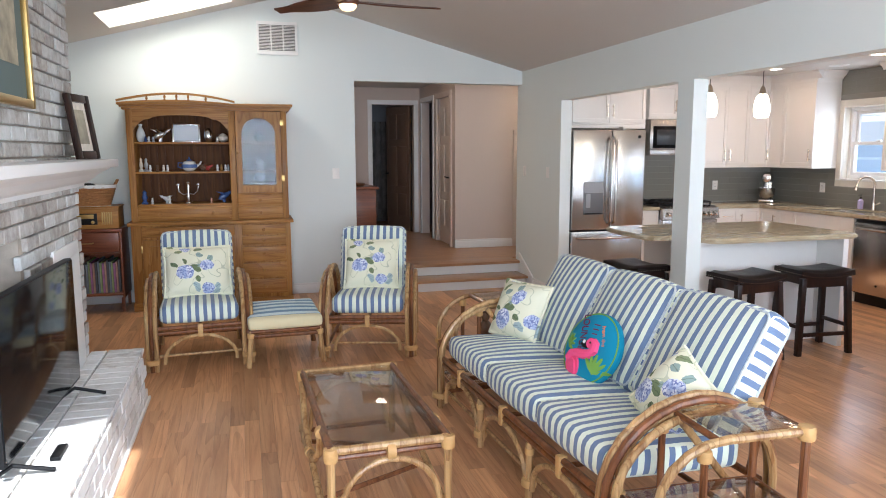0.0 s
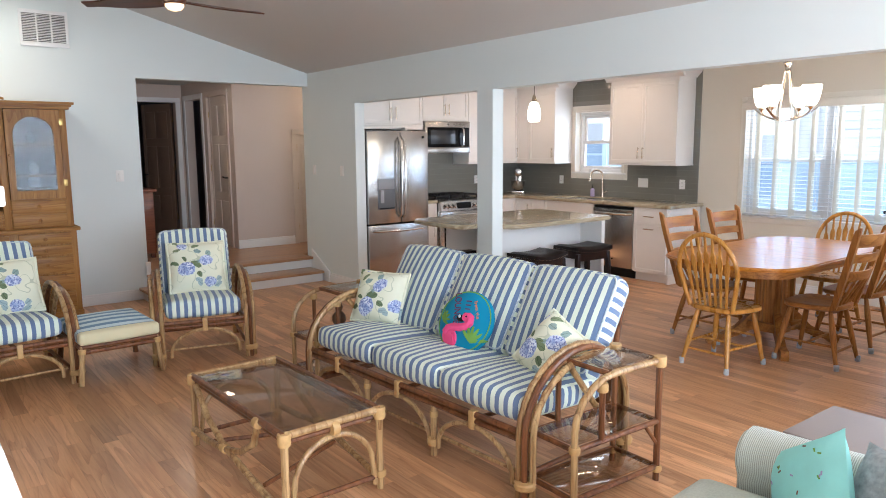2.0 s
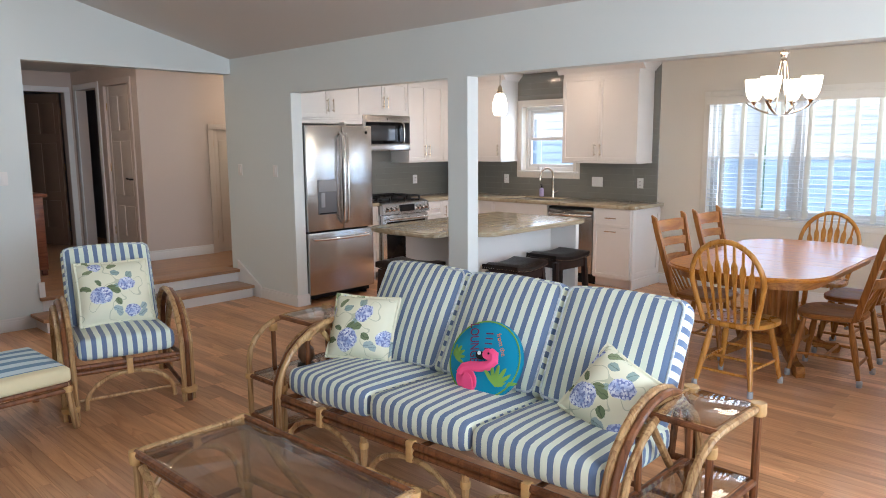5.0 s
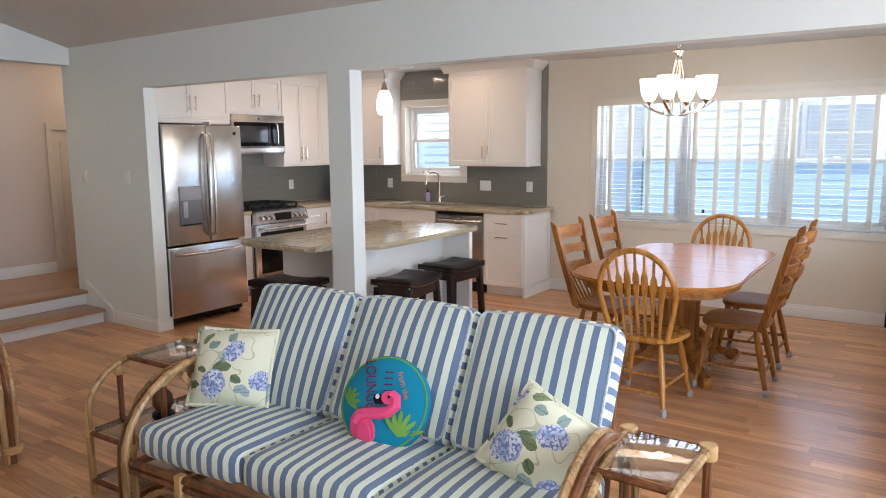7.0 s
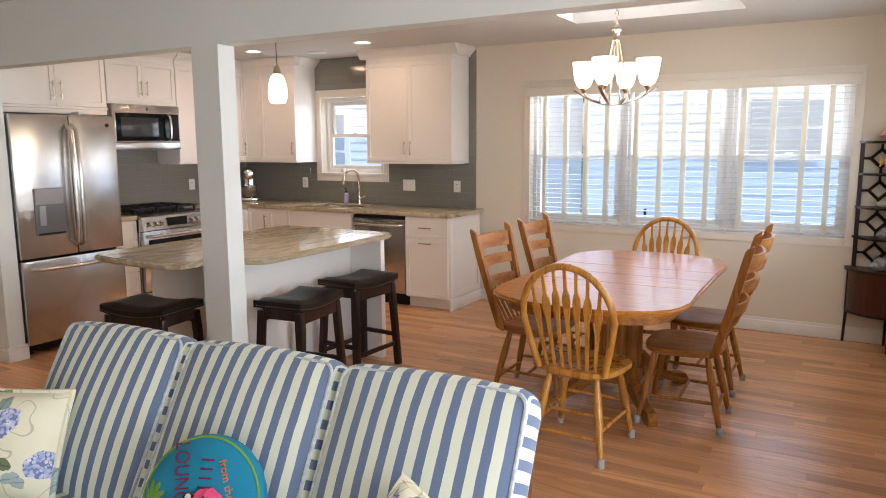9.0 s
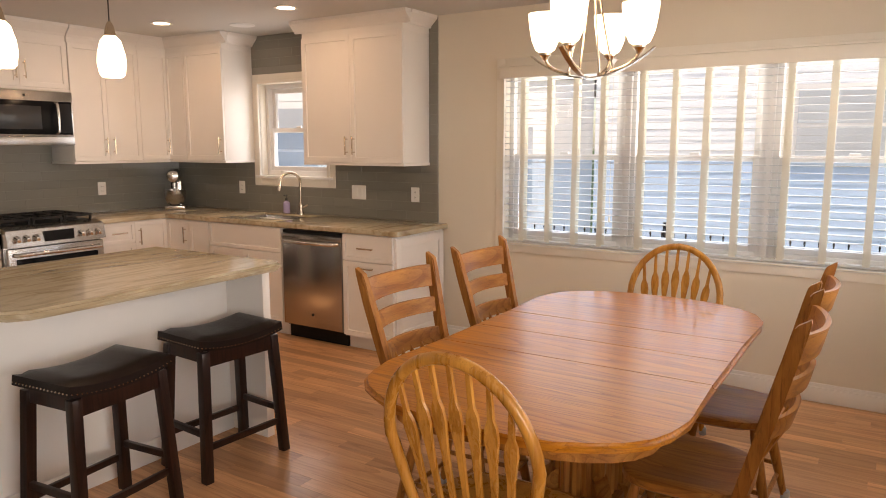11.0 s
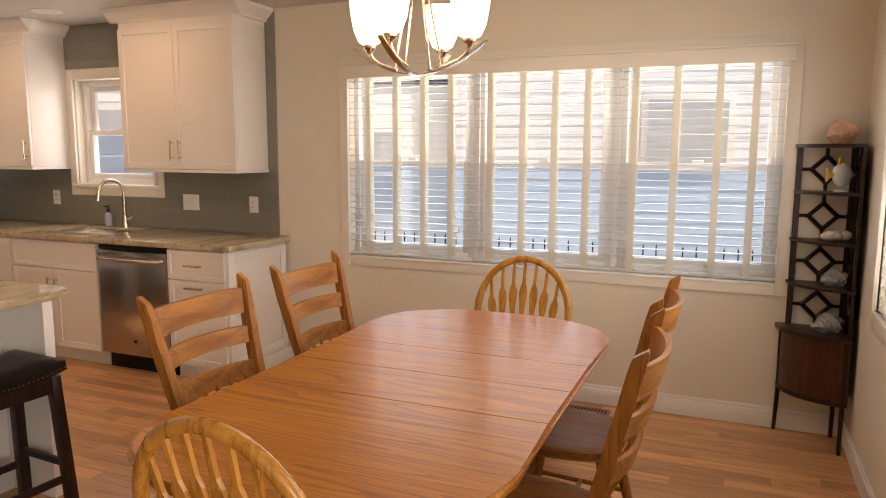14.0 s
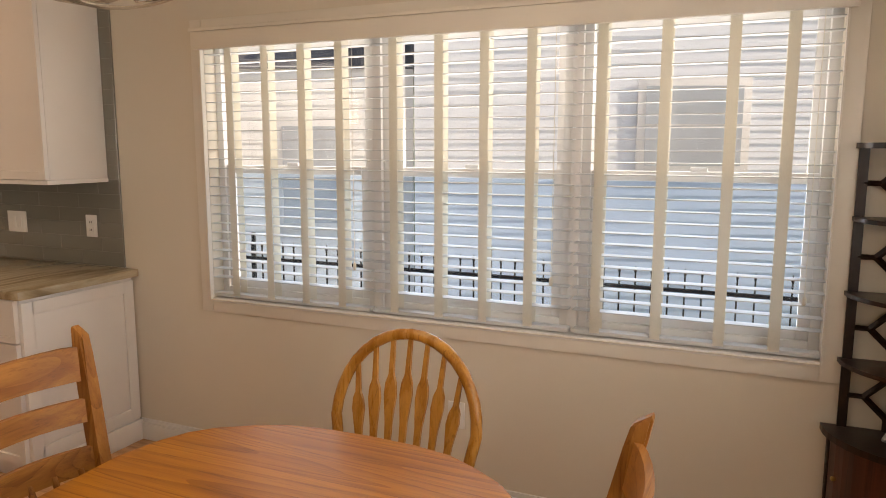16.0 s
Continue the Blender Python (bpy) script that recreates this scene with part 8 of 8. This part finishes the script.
for k in range(2):
    bm = bmesh.new()
    rows_s = []
    for i in range(21):
        u = i / 10 - 1
        r, z = 0.275 * u, 1.792 + 0.005 * k + 0.105 * u * u
        rows_s.append([bm.verts.new((r, d, z + h)) for d, h in ((-0.011, -0.003), (0.011, -0.003), (0.011, 0.003), (-0.011, 0.003))])
    for q, v in zip(rows_s, rows_s[1:]):
        for j in range(4):
            bm.faces.new((q[j], q[(j + 1) % 4], v[(j + 1) % 4], v[j]))
    bm.faces.new(rows_s[0])
    bm.faces.new(rows_s[-1])
    part("strap", bm, "nickel", ch, "curved flat strap", m=pose(0, 0, 0, 0, 0, 90 * k))
for i in range(4):
    a = radians(90 * i)
    c, s = math.cos(a), math.sin(a)
    bar("stay", "nickel", ch, [(0.020 * c, 0.020 * s, 2.21), (0.055 * c, 0.055 * s, 2.02), (0.10 * c, 0.10 * s, 1.822)], 0.0045, 8)
    bar("arm", "nickel", ch, [(r * c, r * s, z) for r, z in ((0.09, 1.818), (0.125, 1.826), (0.165, 1.840), (0.195, 1.862), (0.21, 1.888))], 0.007, 8)
    turned("cup", "nickel", ch, [(0.010, 1.880), (0.014, 1.892), (0.026, 1.903), (0.027, 1.912), (0.018, 1.916)], 14, (0.21 * c, 0.21 * s, 0))
    turned("shade", "shade", ch, [(0.022, 1.914), (0.040, 1.924), (0.058, 1.965), (0.068, 2.02), (0.074, 2.075), (0.069, 2.075), (0.053, 1.965), (0.022, 1.928)], 24, (0.21 * c, 0.21 * s, 0), label="lit opal glass shade")
lamp("chandelier_lamp", "POINT", pose(4.96, 2.97, 2.14), 8, WARM, radius=0.18)
lamp("pendant_glow", "POINT", pose(4.19, 5.11, 1.79), 2.5, WARM, radius=0.06)

# corner etagere: quarter-round, its corner at the room's corner
et = thing("corner_shelf", "dark walnut quarter-round corner shelf with lattice back", "corner shelf", pose(EAST - 0.012, DSOUTH + 0.03, 0, 0, 0, 90) @ Matrix.Diagonal((1, 0.88, 1, 1)))


def quarter(r, n=10):
    return [(0, 0)] + [(r * math.cos(radians(90 * i / n)), r * math.sin(radians(90 * i / n))) for i in range(n + 1)]


for z, r, th in ((0.60, 0.335, 0.022), (0.27, 0.315, 0.02), (0.84, 0.30, 0.014), (1.07, 0.295, 0.014), (1.32, 0.29, 0.014), (1.56, 0.295, 0.018)):
    bm = bmesh.new()
    prism(bm, quarter(r), z - th, z)
    part("shelf", bm, "walnut", et, smooth=False)
bm = bmesh.new()
outer = [(0.305 * math.cos(radians(9 * i)), 0.305 * math.sin(radians(9 * i))) for i in range(11)]
prism(bm, outer + [(x * 0.95, y * 0.95) for x, y in outer[::-1]], 0.27, 0.579)
part("curved_door", bm, "dark_cherry", et, "curved reddish cabinet front", False)
for x, y in ((0.30, 0.02), (0.02, 0.30), (0.03, 0.03)):
    bar("leg", "walnut", et, [(x, y, 0.58), (x, y, 0.25), (x * 1.03, y * 1.03, 0.0)], 0.014, 8, r2=0.010)
turned("knob", "brass", et, [(0.007, 0), (0.009, 0.012), (0.003, 0.016)], 8, m=pose(0.285, 0.10, 0.44, 0, 90, 20))
for along in (0, 1):
    def put(bm, u0, u1, z0, z1):
        if along == 0:
            box(bm, u0, u1, 0.004, 0.016, z0, z1)
        else:
            box(bm, 0.004, 0.016, u0, u1, z0, z1)
    if along == 1:
        bm = bmesh.new()
        box(bm, 0.001, 0.0035, 0.004, 0.284, 0.60, 1.545)
        part("back_board", bm, "walnut", et, smooth=False)
    for u in (0.004, 0.256):
        bm = bmesh.new()
        put(bm, u, u + 0.03, 0.60, 1.545)
        part("back_post", bm, "walnut", et, smooth=False)
    for z0, z1 in ((0.60, 0.825), (0.84, 1.055), (1.07, 1.305), (1.32, 1.54)):
        bm = bmesh.new()
        cu, cz, r = 0.144, (z0 + z1) / 2, 0.068
        P = (lambda u, z: (u, 0.010, z)) if along == 0 else (lambda u, z: (0.010, u, z))
        dia = [P(cu - r, cz), P(cu, cz + r), P(cu + r, cz), P(cu, cz - r)]
        for k in range(4):
            tube(bm, [dia[k], dia[(k + 1) % 4]], 0.011, 4)
        for a, c in (((cu - r, cz), (0.02, cz)), ((cu + r, cz), (0.265, cz)), ((cu, cz + r), (cu, z1)), ((cu, cz - r), (cu, z0))):
            tube(bm, [P(*a), P(*c)], 0.009, 4)
        part("lattice", bm, "walnut", et, "diamond lattice panel", False)


def conch(m, material, label, size=1.0):
    bm = bmesh.new()
    rings = []
    n, turns = 10, 34
    for i in range(turns):
        k = i / (turns - 1)
        a = k * 5 * math.pi
        rad = (0.052 * math.sin(math.pi * min(1, 0.08 + k * 0.9)) ** 1.2 + 0.004)
        c = Vector((0.20 * k - 0.10, 0.016 * (1 - k) * math.cos(a), 0.016 * (1 - k) * math.sin(a)))
        spike = 1.0 + 0.22 * (i % 4 == 0) * (0.3 < k < 0.8)
        rings.append([bm.verts.new((c.x, c.y + rad * spike * (1 + 0.35 * (math.cos(b - 0.5) > 0.8)) * math.cos(b), c.z + rad * spike * math.sin(b))) for b in [2 * math.pi * j / n for j in range(n)]])
    for q, s in zip(rings, rings[1:]):
        for j in range(n):
            bm.faces.new((q[j], q[(j + 1) % n], s[(j + 1) % n], s[j]))
    bm.faces.new(rings[0])
    bm.faces.new(rings[-1])
    return tagged(part("shell", bm, material, None, m=m @ Matrix.Scale(size, 4)), label, "shell")


CX, CY = EAST - 0.012, DSOUTH + 0.012
conch(pose(CX - 0.10, CY + 0.12, 1.611, 0, 8, 130), "shell", "large pink spiked conch shell on the corner shelf", 0.92)
conch(pose(CX - 0.13, CY + 0.12, 0.638, 0, 6, 120), "shell_g", "grey speckled whelk shell on the corner shelf", 0.85)
conch(pose(CX - 0.10, CY + 0.10, 0.872, 0, 6, 120), "shell_g", "small grey shell on the corner shelf", 0.75)
bm = bmesh.new()
for i in range(7):
    bmesh.ops.create_icosphere(bm, subdivisions=2, radius=0.035, matrix=pose(-0.06 + i * 0.02, 0.012 * math.sin(i * 2), 0.0, 0, 0, 0) @ Matrix.Diagonal((1, 0.8, 0.6 + 0.2 * (i % 2), 1)))
tagged(part("coral", bm, "shell_w", None, m=pose(CX - 0.10, CY + 0.10, 1.096, 0, 0, 130)), "lump of cream coral on the corner shelf", "coral")
fi = thing("fish_ornament", "glazed white fish ornament with yellow fins", "ornament", pose(CX - 0.10, CY + 0.10, 1.321, 0, 0, 130))
turned("base", "white", fi, [(0.035, 0), (0.03, 0.012), (0.012, 0.02)], 12)
bm = bmesh.new()
bmesh.ops.create_uvsphere(bm, u_segments=16, v_segments=10, radius=1, matrix=pose(0, 0, 0.085) @ Matrix.Diagonal((0.062, 0.026, 0.062, 1)))
part("body", bm, "white", fi)
for pts in ([(0.055, 0.085), (0.10, 0.12), (0.09, 0.085), (0.10, 0.05)], [(-0.06, 0.10), (-0.09, 0.085), (-0.06, 0.07)], [(-0.02, 0.14), (0.02, 0.175), (0.03, 0.135)]):
    bm = bmesh.new()
    prism(bm, pts, -0.006, 0.006, Matrix(((1, 0, 0, 0), (0, 0, 1, 0), (0, 1, 0, 0), (0, 0, 0, 1))))
    part("fin", bm, "yellow", fi, "yellow fin", False)
patchy = bmesh.new()
bmesh.ops.create_uvsphere(patchy, u_segments=10, v_segments=6, radius=1, matrix=pose(-0.01, -0.020, 0.085) @ Matrix.Diagonal((0.02, 0.01, 0.025, 1)))
part("patch", patchy, "red", fi, "red painted patch")
# floor register by the window wall
rg = thing("floor_register", "brown slotted floor register by the wall", "vent", pose(6.53, 2.62, 0.001))
one("frame", "oak_y", rg, -0.06, 0.06, -0.16, 0.16, 0, 0.006, edge=0.002)
for i in range(14):
    one("slot", "black", rg, -0.045, 0.045, -0.14 + i * 0.02, -0.130 + i * 0.02, 0.0055, 0.0068, edge=0)

# ---- pieces: tiles, bricks, floor planks ----
TL, TH = 0.30, 0.0755
tile_meshes = {}


def piece(name, key, size, material, parent, at, store, chamfer=0.0015):
    """A block with one shared mesh per size; its corner at the point."""
    if key not in store:
        bm = bmesh.new()
        sx, sy, sz = size
        box(bm, 0, sx, 0, sy, 0, sz)
        if chamfer:
            bmesh.ops.bevel(bm, geom=list(bm.edges), offset=chamfer, segments=1, affect="EDGES")
        bmesh.ops.recalc_face_normals(bm, faces=bm.faces)
        me = bpy.data.meshes.new(name)
        bm.to_mesh(me)
        bm.free()
        me.materials.append(M[material])
        store[key] = me
    ob = new(name, store[key])
    ob.parent = parent
    ob.location = at
    return ob


splash = thing("backsplash", "grey glass subway tile backsplash up to the ceiling", "backsplash", kind="structure")
HOLE = (5.875, 6.845, 1.155, 2.145)
bm = bmesh.new()
for a, c, lo, hi in cells(4.84, NORTH - 0.001, 0.921, KZ - 0.001, [HOLE]):
    box(bm, EAST - 0.0093, EAST - 0.001, a, c, lo, hi)
part("bed", bm, "grout", splash, "", False)
one("bed", "grout", splash, 4.12, EAST - 0.0095, NORTH - 0.0093, NORTH - 0.001, 0.921, 1.95, edge=0)
HIDDEN = [(4.92, 5.90, 1.40, 2.5), (6.85, 7.94, 1.40, 2.5), HOLE]
for r in range(21):
    z0 = 0.923 + r * TH
    z1 = min(z0 + TH - 0.002, KZ - 0.002)
    if z1 - z0 < 0.01:
        continue
    y = 4.842 - (TL / 2 if r % 2 else 0)
    while y < NORTH - 0.01:
        spans = [(max(y, 4.842), min(y + TL - 0.002, NORTH - 0.008))]
        for h in HIDDEN:
            if z0 < h[3] and z1 > h[2]:
                nxt = []
                for a, c in spans:
                    if c <= h[0] or a >= h[1]:
                        nxt.append((a, c))
                    else:
                        if a < h[0]:
                            nxt.append((a, h[0] - 0.001))
                        if c > h[1]:
                            nxt.append((h[1] + 0.001, c))
                spans = nxt
        for a, c in spans:
            if c - a > 0.012:
                piece("tile", (round(c - a, 3), round(z1 - z0, 3), "e"), (0.006, c - a, z1 - z0), "tile", splash, (EAST - 0.0105, a, z0), tile_meshes)
        y += TL
for r in range(13):
    z0 = 0.923 + r * TH
    x = 4.12 - (TL / 2 if r % 2 else 0)
    while x < EAST - 0.012:
        a, c = max(x, 4.12), min(x + TL - 0.002, EAST - 0.012)
        if c - a > 0.012 and not (z0 > 1.40 and a > 5.42) and not (z0 > 1.53):
            piece("tile", (round(c - a, 3), "n"), (c - a, 0.006, TH - 0.002), "tile", splash, (a, NORTH - 0.0105, z0), tile_meshes)
        x += TL

# fireplace bricks
brick_meshes = {}
BL, BH, BJ = 0.20, 0.062, 0.009
rows = int((3.0 - 0.34) / (BH + BJ))
surplus = bmesh.new()
count = 0
for r in range(rows):
    z = 0.345 + r * (BH + BJ)
    lim = RIDGE_Z - SLOPE * (RIDGE_X - FPX) - 0.02
    if z + BH > lim:
        break
    y = FPY1 - (BL / 2 if r % 2 else 0)
    first = True
    while y > FPY0 + 0.02:
        L0 = (BL / 2 if (r % 2 and first) else BL)
        y1 = y if not (r % 2 and first) else FPY1
        y0 = y1 - L0
        if r % 2 and first:
            y = FPY1
            y0, y1 = FPY1 - BL / 2, FPY1
        first = False
        inside = 2.35 < (y0 + y1) / 2 < 3.50 and z < 1.20 - 0.03
        if not inside and y0 > FPY0:
            proud = 0.004 * ((r * 7 + int(y * 31)) % 3)
            if y1 > 3.05:
                piece("brick", (round(y1 - y0, 2), "f"), (0.03, y1 - y0 - BJ, BH), "brick", fp, (FPX - 0.022 + proud, y0, z), brick_meshes, 0.004)
                count += 1
            else:
                box(surplus, FPX - 0.022 + proud, FPX + 0.008 + proud, y0, y1 - BJ, z, z + BH)
        y = y0
    # the chimney's far side
    x = FPX - 0.03
    k = 0
    while x > -1.7:
        piece("brick", ("s", k % 2 == 0 and r % 2 == 0), (0.1 if (k == 0 and r % 2 == 0) else 0.19, 0.03, BH), "brick", fp, (x - (0.1 if (k == 0 and r % 2 == 0) else 0.19), FPY1 - 0.022, z), brick_meshes, 0.004)
        x -= (0.1 if (k == 0 and r % 2 == 0) else 0.19) + BJ
        k += 1
tagged(part("bricks", surplus, "brick", fp, "", False), kind="stuff")
# hearth: top course laid across, front course stacked
y = 4.72
i = 0
while y > FPY0 + 0.1:
    piece("brick", "hearth", (0.205, 0.093, 0.03), "hearth_brick", fp, (-0.662 - 0.205, y - 0.093, 0.312), brick_meshes, 0.004)
    piece("brick", "hearth2", (0.095, 0.093, 0.03), "hearth_brick", fp, (-0.662 - 0.308, y - 0.093, 0.311), brick_meshes, 0.004)
    y -= 0.101
    i += 1
for r in range(4):
    z = 0.006 + r * 0.0765
    y = 4.72 - (0.1 if r % 2 else 0)
    while y > FPY0 + 0.2:
        piece("brick", "hf", (0.03, 0.195, 0.068), "hearth_brick", fp, (-0.688 + 0.003 * ((r + int(y * 13)) % 2), y - 0.195, z), brick_meshes, 0.004)
        y -= 0.204
    for k in range(2):
        piece("brick", ("he", k), (0.14, 0.03, 0.068), "hearth_brick", fp, (-0.665 - (k + 1) * 0.148, 4.695, z), brick_meshes, 0.004)

# floor planks, laid along the room
PW = 0.083
plank_meshes = {}
LENGTHS = (0.55, 0.8, 1.05, 1.3)
singles = 0
verts, faces = [], []
rng2 = random.Random(4)
n_rows = int((EAST - WEST) / PW) + 1
for i in range(n_rows):
    x = WEST + i * PW
    y = SOUTH - rng2.random()
    while y < 7.93:
        L = rng2.choice(LENGTHS)
        y1 = y + L - 0.0007
        x1 = x + PW - 0.0007
        near = (-0.2 < x < 1.9 and 0.3 < y < 5.0) or (3.0 < x < 4.4 and 1.3 < y < 2.2)
        if near and singles < 300 and y1 < 7.9:
            ob = piece("plank", L, (PW - 0.0007, L - 0.0007, 0.02), "plank", sub, (x, y, -0.0205), plank_meshes, 0.0005)
            singles += 1
        elif y1 > SOUTH:
            a, c = max(y, SOUTH), min(y1, 7.935)
            hi = min(x1, EAST)
            if c > a and hi > x:
                k = len(verts)
                verts += [(x, a, -0.0205), (hi, a, -0.0205), (hi, c, -0.0205), (x, c, -0.0205), (x, a, -0.0005), (hi, a, -0.0005), (hi, c, -0.0005), (x, c, -0.0005)]
                faces += [(k + 4, k + 5, k + 6, k + 7), (k, k + 1, k + 5, k + 4), (k + 1, k + 2, k + 6, k + 5), (k + 2, k + 3, k + 7, k + 6), (k + 3, k, k + 4, k + 7), (k, k + 3, k + 2, k + 1)]
        y += L
me = bpy.data.meshes.new("planks")
me.from_pydata(verts, [], faces)
me.materials.append(M["planks"])
ob = new("planks", me)
ob.parent = sub
tagged(ob, "warm oak strip flooring", kind="stuff")
